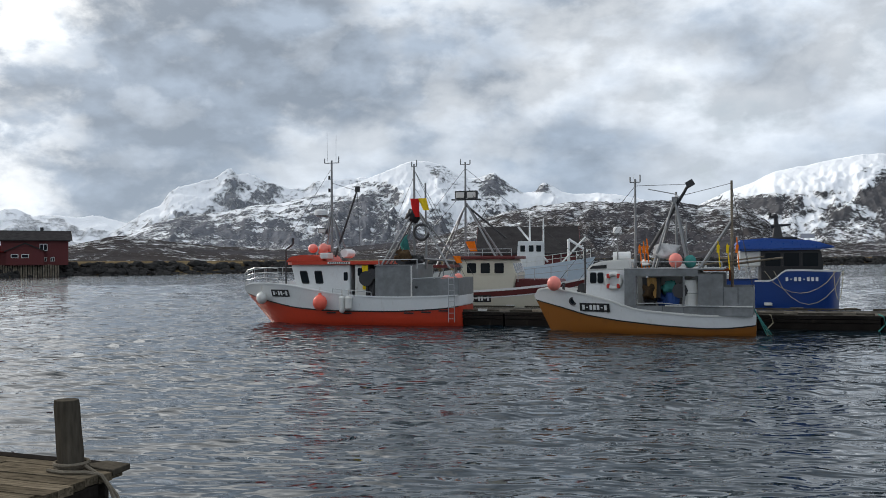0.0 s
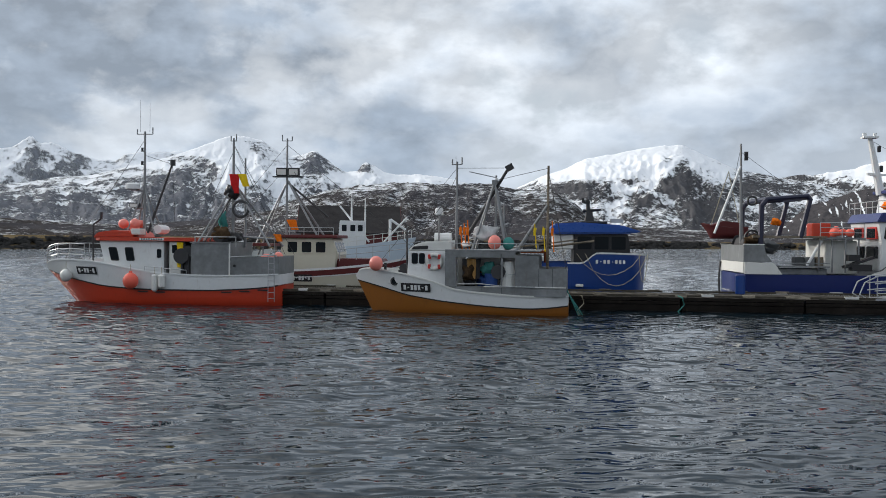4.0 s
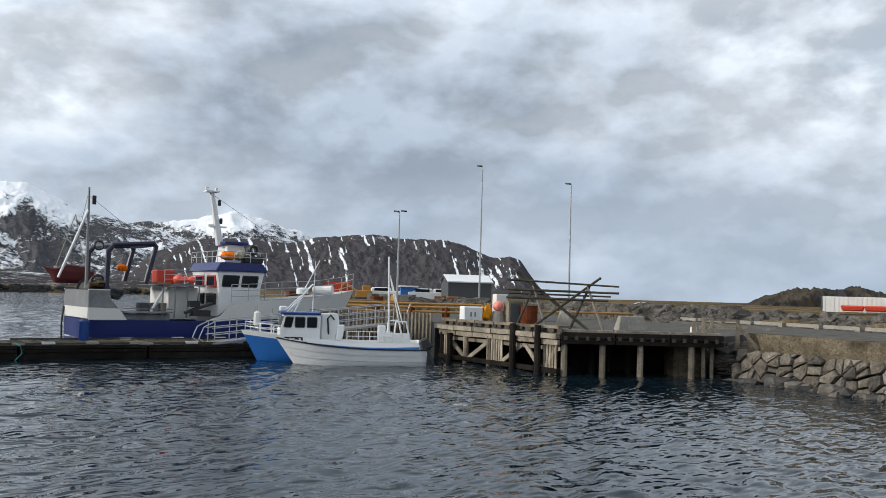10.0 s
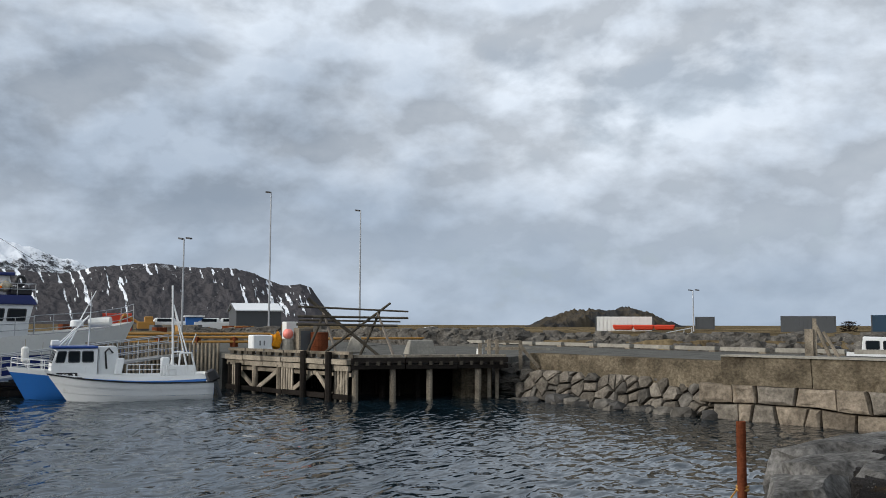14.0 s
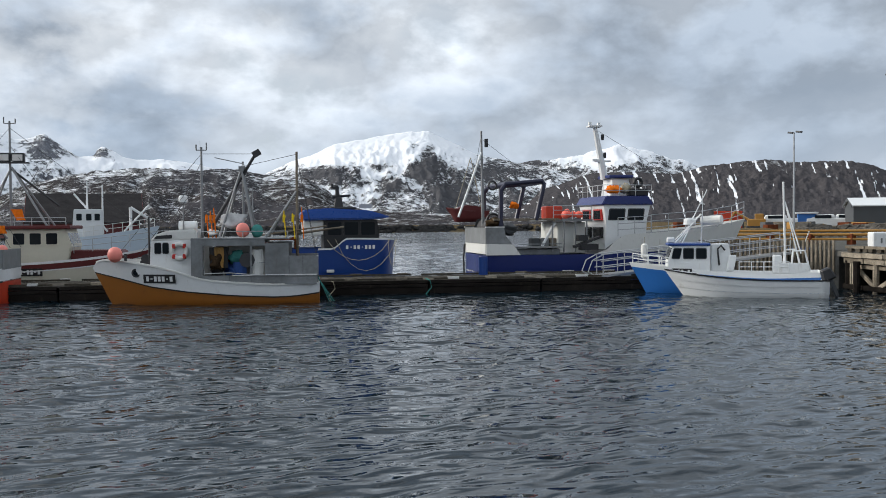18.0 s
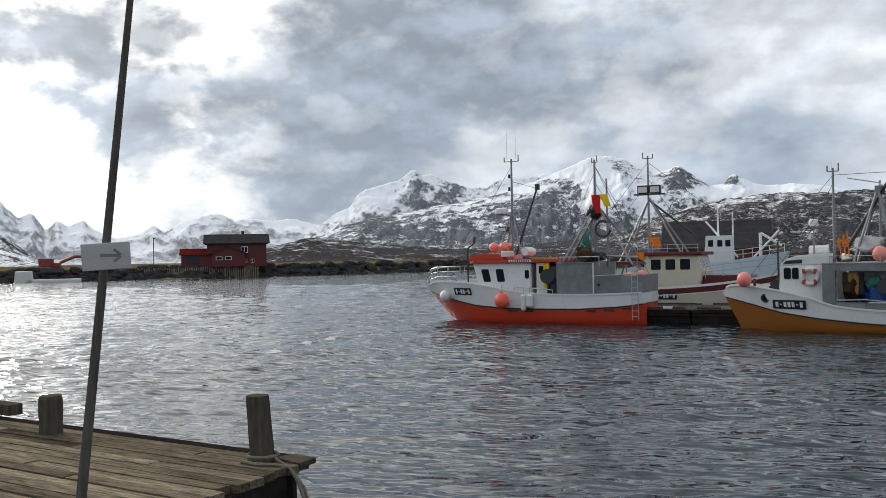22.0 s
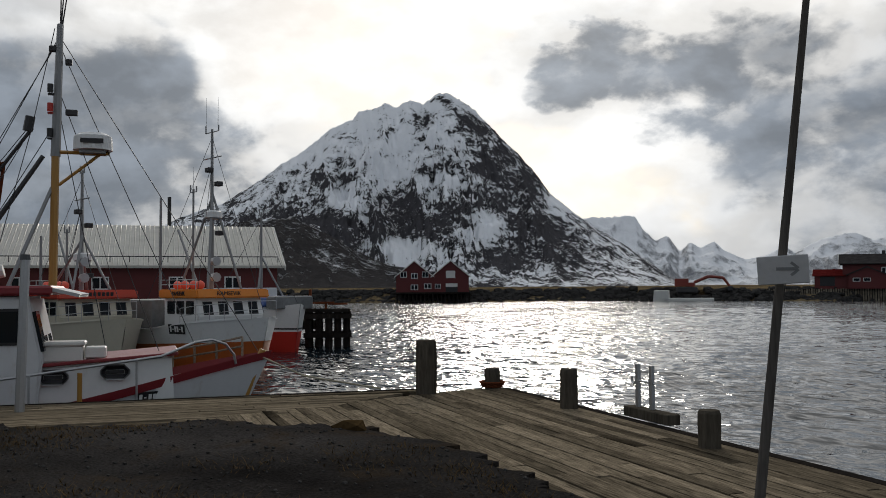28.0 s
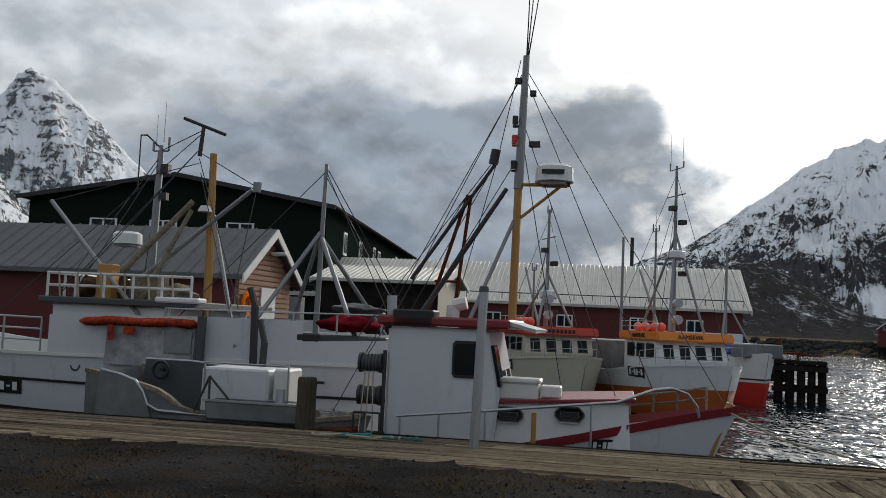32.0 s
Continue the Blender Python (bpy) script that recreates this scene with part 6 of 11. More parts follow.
heap(d, (6.95, -1.4, 4.75), (0.8, 0.6, 0.55), ORANGECLOTH, 41, "survival_gear", 5, "orange survival gear on the bridge roof")
heap(d, (7.6, -1.4, 4.8), (0.6, 0.6, 0.6), ROPE, 42, "rope_heap", 5)
one("black_chest", BLACK, d, boxes=[((8.25, -1.4, 4.62), (1.0, 0.6, 0.36))], bevel=0.04)
one("ring_light", BLACK, d, rings=[((8.3, -1.4, 5.12), 0.2, 0.09, "Y")], tubes=[((8.3, -1.4, 4.8), (8.3, -1.4, 4.95), 0.03)])
rail(d, [(8.6, -2.35, 2.5), (11.5, -2.15, 2.68), (13.5, -1.4, 2.95), (14.8, -0.3, 3.2)], 0.95, 3, 0.022, STEEL, 0.9)
rail(d, [(6.8, -2.45, 2.4), (8.6, -2.4, 2.5)], 0.9, 3, 0.022)
# gantry, crane and gallows aft
for y in (-1.9, 1.9):
    one("gantry_leg", INK, d, pipes=[([(0.88, y, 1.6), (0.92, y, 4.7), (1.15, y, 5.0), (3.0, y, 5.16), (3.12, y, 5.0), (2.7, y, 3.2)], 0.13, 8)], label="dark blue bent gantry leg")
for x, z in ((1.15, 5.0), (3.02, 5.12)):
    one("gantry_beam", INK, d, tubes=[((x, -1.9, z), (x, 1.9, z), 0.12, 0.12, 8)])
mast(d, (0.45, 0, 1.6), (0.36, 0, 7.8), 0.09, 0.05, MAST)
one("navigation_light", BLACK, d, boxes=[((0.62, 0, 7.2), (0.16, 0.16, 0.42))])
one("derrick", WHITE, d, tubes=[((-0.9, -0.2, 3.4), (0.37, 0, 6.7), 0.06)])
one("net_drum", IRON, d, tubes=[((0.75, -1.2, 2.9), (0.75, 1.2, 2.9), 0.4), ((0.75, -1.25, 2.9), (0.75, -1.2, 2.9), 0.52), ((0.75, 1.2, 2.9), (0.75, 1.25, 2.9), 0.52)])
one("hose_coil", BLACK, d, rings=[((0.55, -1.6, 4.95), 0.2, 0.05, "Y")])
one("hose_coil", BLACK, d, rings=[((0.6, -1.5, 3.2), 0.34, 0.05, "Y")])
heap(d, (1.4, -0.4, 2.75), (1.2, 1.6, 0.8), DARKGREY, 43, "net_pile", 9)
heap(d, (0.6, -1.6, 3.1), (0.8, 0.7, 0.5), BROWNNET, 46, "net_pile", 9)
one("trawl_rack", TIMBER, d, boxes=[((2.2, -1.9, 3.25), (3.4, 0.2, 0.1)), ((2.2, 1.9, 3.25), (3.4, 0.2, 0.1)), ((3.6, 0, 3.2), (0.12, 4.0, 0.12))])
one("shelter_canopy", GREY, d, boxes=[((4.5, 0, 3.2), (2.4, 3.6, 0.08))])
for x in (3.6, 4.2, 4.8, 5.4):
    one("stanchion", MAST, d, tubes=[((x, -1.75, 1.6), (x, -1.75, 3.2), 0.045)])
one("white_strut", WHITE, d, tubes=[((3.1, -1.6, 1.9), (3.75, -1.7, 3.1), 0.07)])
heap(d, (2.4, 1.2, 4.0), (0.5, 0.5, 0.4), ORANGECLOTH, 44, "float_heap", 4)
one("orange_crate", ORANGE, d, boxes=[((4.3, 0.6, 3.6), (0.9, 0.9, 0.7))], bevel=0.05)
heap(d, (5.0, -0.6, 3.6), (1.0, 0.7, 0.6), BUOY, 45, "red_float_heap", 6, "heap of red floats on the canopy")
rail(d, [(3.7, -1.6, 3.24), (5.7, -1.6, 3.24)], 0.7, 3, 0.02)
one("conveyor", BLACK, d, boxes=[((5.3, -2.0, 2.1), (1.4, 0.4, 0.12), dict(tilt=(0, -20, 0))), ((5.4, -2.0, 1.85), (0.9, 0.5, 0.3)), ((5.1, -1.9, 2.3), (0.5, 0.4, 0.3))])
for p, q in (((0.37, 0, 7.7), (0.0, 2.4, 2.85)), ((0.37, 0, 7.7), (0.0, -2.4, 2.85)), ((6.47, 0, 8.0), (14.6, 0, 3.3)), ((0.37, 0, 7.4), (2.9, -1.6, 5.1))):
    wires(d, [(p, q)])
one("stern_fender_pipe", IRON, d, pipes=[([(-0.06, 2.3, 2.0), (-0.12, 2.35, 1.2), (-0.1, 2.3, 0.3)], 0.05)])
H.plate(d, 0.09, 1.66, 0.28, 0.1, -1, 2, OLDWHITE, NAVY)
fender(d.matrix_basis, (8.9, -2.75, 1.75), 0.3, 0.13, OLDWHITE, "white fender on the work vessel's side")
# the red dinghy hung over its stern
dg = boat_frame("dinghy", (24.64, 43.36), (-0.96, 0.28), "small red dinghy hanging over the stern of the work vessel", 3.3)
HD = Hull(2.3, 1.2, [(0, 0.42), (0.5, 0.40), (1, 0.62)], 0.5, 0.2)
HD.band(dg, "hull", RED, lambda s: -0.15, HD.top)
HD.lining(dg, RED, 0.3)
one("canvas_cover", RED, dg, prisms=[([(0.2, 0.4), (1.9, 0.5), (1.2, 0.75), (0.4, 0.66)], -0.45, 0.45)])
for x in (0.3, 1.8):
    one("sling", ROPE, dg, tubes=[((x, 0, 0.4), (0.9, 0, 3.3), 0.02)])


# ---------------------------------------------------------------- the quay where the camera stands
HQ = Vector((0.4054, 0.9141, 0))          # along the boat berth
NQ = Vector((-0.9141, 0.4054, 0))         # out over the water
EA = Vector((-16.24, -2.54, 0))           # a point on its edge
FR, FD, FG = Vector((-2.3, 6.9, 0)), Vector((-0.929, 0.369, 0)), Vector((-0.369, -0.929, 0))
DECK = 1.40

quay = thing("quay_deck", Matrix.Identity(4), "weathered grey-brown plank quay deck", "quay", kind="structure")
PLANKS = {}


def plank(parent, p, d, length, width, z, mat, rnd, name="plank", thick=0.06):
    key = (round(length * 20) / 20, round(width, 3), mat.name, round(thick, 3), rnd.randrange(3))
    if key not in PLANKS:
        b = bmesh.new()
        box(b, (0, 0, -thick / 2), (key[0] - 0.012, width - 0.014, thick))
        me = bpy.data.meshes.new(name)
        for v in b.verts:
            if abs(v.co.x) > 0.2:
                v.co.y += rnd.uniform(-0.004, 0.004)
        b.to_mesh(me)
        b.free()
        me.materials.append(mat)
        PLANKS[key] = me
    ob = new(name, PLANKS[key])
    ob.parent = parent
    ob.matrix_basis = Matrix.Translation((p.x, p.y, z + rnd.uniform(-0.006, 0.006))) @ Matrix.Rotation(math.atan2(d.y, d.x), 4, "Z") @ Matrix.Rotation(radians(rnd.uniform(-0.5, 0.5)), 4, "X")
    return ob


rnd = random.Random(11)
for i in range(30):                       # front part: planks along the front edge
    off, x = 0.08 + i * 0.15, -rnd.uniform(0, 2.0)
    while x < 9.0:
        ln = rnd.choice((3.0, 3.5, 4.0))
        a0, a1 = max(x, -0.126 * off), min(x + ln, 8.9 - 0.42 * off)
        if a1 - a0 > 0.4:
            plank(quay, FR + FD * ((a0 + a1) / 2) + FG * off, FD, a1 - a0, 0.15, DECK, PLANK, rnd)
        x += ln
for i in range(25):                       # berth part: planks along the berth
    off, x = 0.08 + i * 0.15, -9.0 - rnd.uniform(0, 2.0)
    while x < 12.6:
        ln = rnd.choice((3.5, 4.0, 4.5))
        a0, a1 = max(x, -9.0), min(x + ln, 12.7 - 1.04 * off)
        if a1 - a0 > 0.4:
            plank(quay, EA + HQ * ((a0 + a1) / 2) - NQ * off, HQ, a1 - a0, 0.15, DECK - 0.004, PLANK, rnd)
        x += ln
# edge beams, fascia and piles
for p, d, ln in ((FR + FD * 4.45 - FG * 0.04, FD, 8.4), (EA + HQ * 1.9 + NQ * 0.04, HQ, 21.6)):
    bm = bmesh.new()
    box(bm, (p.x, p.y, DECK - 0.17), (ln, 0.12, 0.34), math.degrees(math.atan2(d.y, d.x)))
    part("edge_beam", bm, DARKTIMBER, quay)
ED = Vector((-0.25, -0.968, 0))          # the deck's end runs back from its front corner
bm = bmesh.new()
p = FR + ED * 2.4 + Vector((-0.06, 0.02, 0))
box(bm, (p.x, p.y, DECK - 0.2), (4.2, 0.1, 0.27), math.degrees(math.atan2(ED.y, ED.x)))
part("end_beam", bm, DARKTIMBER, quay)
bm = bmesh.new()
slab(bm, [(-2.62, 6.91), (-2.32, 6.735), (-2.265, 6.96), (-2.49, 7.07)], DECK - 0.035, DECK + 0.012)
bmesh.ops.bevel(bm, geom=list(bm.edges), offset=0.006, segments=1, affect="EDGES")
part("corner_board", bm, POST, quay)
for k in range(6):
    p = FR + FD * (0.35 + k * 1.65) + FG * 0.12
    bm = bmesh.new()
    tube(bm, (p.x, p.y, -3), (p.x, p.y, DECK - 0.07), 0.13, 0.12, 10)
    part("pile", bm, DARKTIMBER, quay)
for k in range(9):
    p = EA + HQ * (-8 + k * 2.4) - NQ * 0.15
    bm = bmesh.new()
    tube(bm, (p.x, p.y, -3), (p.x, p.y, DECK - 0.07), 0.13, 0.12, 10)
    part("pile", bm, DARKTIMBER, quay)
for k in range(5):
    p = FR + ED * (0.14 + 0.75 * k) + Vector((-0.16, 0.05, 0))
    bm = bmesh.new()
    box(bm, (p.x, p.y, DECK - 1.25), (0.2, 0.2, 2.35), 15, bevel=0.012)
    part("fender_timber", bm, DARKTIMBER, quay)
bm = bmesh.new()
p = FR + ED * 2.1 + Vector((0.03, -0.01, 0))
box(bm, (p.x, p.y, DECK - 0.5), (4.0, 0.2, 0.22), math.degrees(math.atan2(ED.y, ED.x)), bevel=0.012)
part("wale", bm, DARKTIMBER, quay)


def mooring_post(x, y, r, top, lean, label):
    e = thing("mooring_post", Matrix.Translation((x, y, DECK)), label, "post", "mooring posts")
    bm = bmesh.new()
    n, prev = 14, None
    h = top - DECK
    for j, z in enumerate((-0.25, 0.0, h * 0.3, h * 0.6, h * 0.92, h)):
        k = r * (1.0 if z < h else 0.9) * (1 + 0.03 * math.sin(j * 2.1 + x))
        row = [bm.verts.new((lean[0] * z + math.cos(2 * math.pi * i / n) * k * (1 + 0.02 * math.sin(i * 3 + x)), lean[1] * z + math.sin(2 * math.pi * i / n) * k, z)) for i in range(n)]
        if prev:
            for i in range(n):
                bm.faces.new((prev[i], prev[(i + 1) % n], row[(i + 1) % n], row[i]))
        prev = row
    bm.faces.new(prev)
    part("shaft", bm, POST, e)
    return e


mooring_post(-2.665, 6.82, 0.094, 1.925, (-0.07, 0.0), "dark round mooring post with rope at its foot")
mooring_post(-5.18, 7.76, 0.11, 1.76, (0, 0), "short dark wooden mooring post")
mooring_post(-8.03, 9.0, 0.115, 1.90, (0, 0), "dark wooden mooring post on the quay edge")
mooring_post(-10.5, 10.04, 0.12, 1.69, (0, 0), "stubby mooring post with a chain at the quay corner")
mooring_post(-10.58, 8.76, 0.155, 2.18, (0, 0), "tall thick dark mooring post at the corner")
mooring_post(-14.42, 1.76, 0.135, 2.1, (0, 0), "dark wooden mooring post beside the berth")
OLDROPE = material("weathered_rope", (0.16, 0.14, 0.11), 0.9, 0, 90, 0.4, 0.004)
rp = thing("mooring_rope", Matrix.Translation((-2.665, 6.82, DECK)), "weathered rope round the post, its tails over the deck's end", "rope")
one("loop", OLDROPE, rp, rings=[((0, 0, 0.03), 0.118, 0.016, "Z"), ((0.01, -0.02, 0.055), 0.122, 0.015, "Z")])
one("tail", OLDROPE, rp, pipes=[([(-0.13, -0.12, 0.02), (0.02, -0.2, 0.02), (0.18, -0.2, 0.02), (0.3, -0.2, 0.0), (0.38, -0.24, -0.09), (0.5, -0.34, -0.3), (0.62, -0.42, -0.62), (0.78, -0.4, -1.35)], 0.015)])
one("tail", OLDROPE, rp, pipes=[([(0.1, -0.04, 0.05), (0.2, -0.12, 0.02), (0.31, -0.19, -0.02), (0.43, -0.24, -0.14), (0.55, -0.33, -0.4), (0.66, -0.38, -0.75), (0.8, -0.36, -1.35)], 0.013)])
ch = thing("chain", Matrix.Translation((-10.5, 10.04, DECK)), "rusty chain round the stubby post", "chain")
for k in range(3):
    one("link", RUST, ch, rings=[((0, 0, 0.02 + 0.03 * k), 0.15 + 0.02 * k, 0.018, "Z")])
# ladder head on its foot timber
ld = thing("quay_ladder", Matrix.Translation((-6.8, 8.92, DECK)) @ Matrix.Rotation(math.atan2(-0.369, 0.929), 4, "Z"), "aluminium ladder head bolted to a dark foot timber", "ladder")
one("foot_timber", POST, ld, boxes=[((0.14, 0, 0.06), (0.95, 0.17, 0.12))], bevel=0.01)
for x in (-0.16, 0.14):
    one("stile", STEEL, ld, boxes=[((x, 0.02, 0.32), (0.065, 0.045, 0.62))], bevel=0.006)
one("rung", STEEL, ld, tubes=[((-0.16, 0.02, 0.1), (0.14, 0.02, 0.1), 0.018)])
one("cross_bar", STEEL, ld, tubes=[((-0.2, 0.02, 0.43), (0.18, 0.02, 0.43), 0.016)])
for x, s in ((-0.2, -1), (0.18, -1)):
    one("hook", STEEL, ld, pipes=[([(x, 0.02, 0.43), (x + 0.05 * s, 0.02, 0.38), (x + 0.1 * s, 0.02, 0.41), (x + 0.1 * s, 0.02, 0.47)], 0.014)])
# leaning pole with a small sign
POLEWOOD = material("weathered_pole", (0.12, 0.11, 0.10), 0.85, 0, 40, 0.4, 0.004, 0.25, (0.05, 0.035, 0.03), (1, 1, 0.1))
sp = thing("sign_pole", Matrix.Translation((-2.925, 4.645, DECK)), "leaning grey wooden pole with a small blank metal sign", "pole")
one("pole", POLEWOOD, sp, tubes=[((0, 0, -0.1), (0.38, 0.115, 3.5), 0.032, 0.018, 12)])
sg = one("sign_board", STEEL, sp, boxes=[((0.225, -0.0, 1.64), (0.265, 0.028, 0.155), dict(turn=30, tilt=(0, -3, 0)))], bevel=0.003)
one("faded_arrow", GREY, sg, boxes=[((0.25, -0.0035, 1.645), (0.11, 0.006, 0.017), dict(turn=30)), ((0.285, 0.0165, 1.664), (0.05, 0.006, 0.015), dict(turn=30, tilt=(0, 40, 0))), ((0.285, 0.0165, 1.626), (0.05, 0.006, 0.015), dict(turn=30, tilt=(0, -40, 0)))])

# gravel and dry turf inside the deck, and the shore the camera stands on
EDGE = [(-14.2, -9.5), (-13.0, -1.83), (-12.12, 0.82), (-11.04, 3.0), (-10.58, 3.7), (-9.9, 5.0), (-9.14, 5.3), (-8.28, 5.9), (-7.65, 5.87), (-6.79, 5.87), (-4.72, 5.14), (-3.3, 4.6), (-2.2, 4.5), (-0.5, 4.2), (2.0, 3.4), (5.0, 2.0), (8.6, 0.6), (10.5, 0.6), (13.0, 0.6), (16.0, 0.5), (19.5, -0.7), (24.0, -1.6), (30.0, -2.2), (32.0, -9.5)]


def inside(x, y, poly):
    odd = False
    for (x0, y0), (x1, y1) in zip(poly, poly[1:] + poly[:1]):
        if (y0 > y) != (y1 > y) and x < (x1 - x0) * (y - y0) / (y1 - y0) + x0:
            odd = not odd
    return odd


def edge_distance(x, y):
    best = 9.0
    for (x0, y0), (x1, y1) in zip(EDGE, EDGE[1:]):
        dx, dy = x1 - x0, y1 - y0
        t = max(0.0, min(1.0, ((x - x0) * dx + (y - y0) * dy) / (dx * dx + dy * dy)))
        best = min(best, math.hypot(x - x0 - t * dx, y - y0 - t * dy))
    return best


def gravel_height(x, y):
    base = along([(-20, 1.44), (-3, 1.44), (0, 1.40), (8, 1.22), (16, 1.1), (30, 1.15)], x)
    if x < -1.2:
        base += 0.07 * min(1.0, edge_distance(x, y) / 0.8) * min(1.0, (-1.2 - x) / 1.4)
    return base + 0.04 * noise.noise((x * 0.7, y * 0.7, 0)) + 0.02 * noise.noise((x * 3.1, y * 3.1, 4))


bm = bmesh.new()
cell, cache = 0.14, {}


def ground_vert(i, j):
    if (i, j) not in cache:
        x, y = i * cell + 0.06 * noise.noise((i * 0.7, j * 0.7, 2)), j * cell + 0.06 * noise.noise((i * 0.7, j * 0.7, 9))
        cache[i, j] = bm.verts.new((x, y, gravel_height(x, y)))
    return cache[i, j]


for i in range(-104, 236):
    for j in range(-68, 48):
        x, y = (i + 0.5) * cell, (j + 0.5) * cell
        if inside(x + 0.2 * noise.noise((x * 2, y * 2, 0)), y + 0.2 * noise.noise((x * 2, y * 2, 5)), EDGE):
            bm.faces.new([ground_vert(i, j), ground_vert(i + 1, j), ground_vert(i + 1, j + 1), ground_vert(i, j + 1)])
rim = [e for e in bm.edges if e.is_boundary]
low = bmesh.ops.extrude_edge_only(bm, edges=rim)["geom"]
for v in low:
    if isinstance(v, bmesh.types.BMVert):
        v.co.z -= 0.06 if v.co.x < -2.6 else 1.8
tagged(part("gravel_ground", bm, GRAVEL), "dark gravel and dry turf on the shore", "ground", kind="structure")

# loose stones and dry grass tufts
rnd = random.Random(4)
bm = bmesh.new()
for _ in range(5200):
    x, y = rnd.uniform(-13.5, 19), rnd.uniform(-4, 6)
    if inside(x, y, EDGE):
        s = rnd.uniform(0.012, 0.034)
        rock_mesh(bm, (x, y, gravel_height(x, y) + s * 0.2), (s * 1.4, s, s * 0.8), rnd.random())
tagged(part("loose_stones", bm, DARKROCK), "small loose stones on the gravel", "stones", kind="stuff")
DRY = material("dry_grass_blades", (0.085, 0.056, 0.026), 0.95, 0, 12, 0.6, 0, rand=0.2, big=0.8)
bm = bmesh.new()
for _ in range(2600):
    if rnd.random() < 0.8:
        x, y = rnd.uniform(-13, -3.5), rnd.uniform(-2, 5.9)
    else:
        x, y = rnd.uniform(9, 19), rnd.uniform(-3, 1.6)
    if not inside(x, y, EDGE) or edge_distance(x, y) < 0.3 or noise.noise((x * 0.55, y * 0.9, 7.0)) < 0.06:
        continue
    for _ in range(16):
        bx, by = x + rnd.gauss(0, 0.12), y + rnd.gauss(0, 0.12)
        z, hh, a = gravel_height(bx, by) - 0.01, rnd.uniform(0.02, 0.06), rnd.uniform(0, 6.3)
        w = 0.005
        tip = (bx + math.cos(a) * hh * 1.4, by + math.sin(a) * hh * 1.4, z + hh)
        v = [bm.verts.new((bx - math.sin(a) * w, by + math.cos(a) * w, z)), bm.verts.new((bx + math.sin(a) * w, by - math.cos(a) * w, z)), bm.verts.new(tip)]
        bm.faces.new(v)
tagged(part("dry_grass", bm, DRY), "tufts of dry brown grass on the gravel", "grass", kind="stuff")


mound = part("turf_clod", rock_mesh(bmesh.new(), (0, 0, 0), (0.42, 0.3, 0.2), 0.37, 0.25), DRY)
mound.location = (-8.26, 5.74, 1.45)
tagged(mound, "dark clod of earth and turf on the deck edge", "clod")


# ---------------------------------------------------------------- boats at the berth
def berth(name, s, off, label, heading=1, z=0.0):
    p = EA + HQ * s + NQ * off
    return boat_frame(name, (p.x, p.y), (HQ.x * heading, HQ.y * heading), label, z)


# wooden boat with red trim
i = berth("wooden_boat", 1.5, 1.85, "white wooden boat with dark red trim and a varnished mast")
H = Hull(9.15, 2.7, [(0, 1.05), (0.3, 0.95), (0.55, 1.12), (0.725, 1.4), (0.82, 1.58), (0.9, 1.73), (1, 1.9)], 0.9, 0.7, 0.8, 1.9, 0.6)
H.band(i, "hull", HULLWHITE, lambda s: -0.6, lambda s: H.top(s) - 0.1)
H.band(i, "red_rail_strake", TRIMRED, lambda s: H.top(s) - 0.1, lambda s: H.top(s) + 0.03, proud=0.03, rows=2)
H.band(i, "waterline_stripe", TRIMRED, lambda s: 0.02, lambda s: 0.12, proud=0.01, rows=2)
H.deck(i, TRIMRED, 0.12)
one("stem_post", VARNISH, i, tubes=[((9.02, 0, 1.95), (8.25, 0, -0.1), 0.06)])
house(i, [(4.08, 1.0), (5.65, 1.0), (5.75, 1.95), (5.55, 2.86), (4.08, 2.86)], 0.95, HULLWHITE, "wheelhouse", "white plywood wheelhouse")
one("wheelhouse_roof", TRIMRED, i, boxes=[((4.9, 0, 2.95), (1.95, 2.1, 0.14))], bevel=0.03)
one("roof_box", BLACK, i, boxes=[((4.46, -0.8, 3.0), (0.6, 0.5, 0.22))], bevel=0.02)
one("visor", STEEL, i, boxes=[((6.0, 0, 2.93), (0.5, 2.0, 0.05), dict(tilt=(0, 14, 0)))])
side_window(i, 5.05, 5.48, 2.16, 2.69, 0.95)
one("corner_window", GLASS_DARK, i, boxes=[((5.68, -0.72, 2.35), (0.05, 0.4, 0.6), dict(tilt=(0, -12, 0)))])
front_windows(i, 5.7, 2.05, 2.65, 0.85, 3, -0.14)
house(i, [(5.6, 0.9), (7.6, 1.2), (7.55, 1.95), (5.6, 1.82)], 0.8, WHITE, "trunk_cabin")
one("trunk_top", TRIMRED, i, boxes=[((6.6, 0, 1.905), (2.1, 1.75, 0.05), dict(tilt=(0, -3.8, 0)))], bevel=0.01)
for x in (5.88, 6.74):
    port = one("oval_port", BLACK, i, boxes=[((x, -0.81, 1.67 + 0.06 * (x - 5.88)), (0.38, 0.03, 0.18))], bevel=0.07)
    one("port_rim", STEEL, port, boxes=[((x, -0.802, 1.67 + 0.06 * (x - 5.88)), (0.43, 0.03, 0.23))], bevel=0.085)
one("fish_box", OLDWHITE, i, boxes=[((5.98, -0.5, 2.0), (0.6, 0.42, 0.24)), ((5.98, -0.5, 2.15), (0.66, 0.48, 0.07))], bevel=0.02)
one("fish_box", OLDWHITE, i, boxes=[((6.45, -0.5, 2.01), (0.3, 0.36, 0.17))], bevel=0.02)
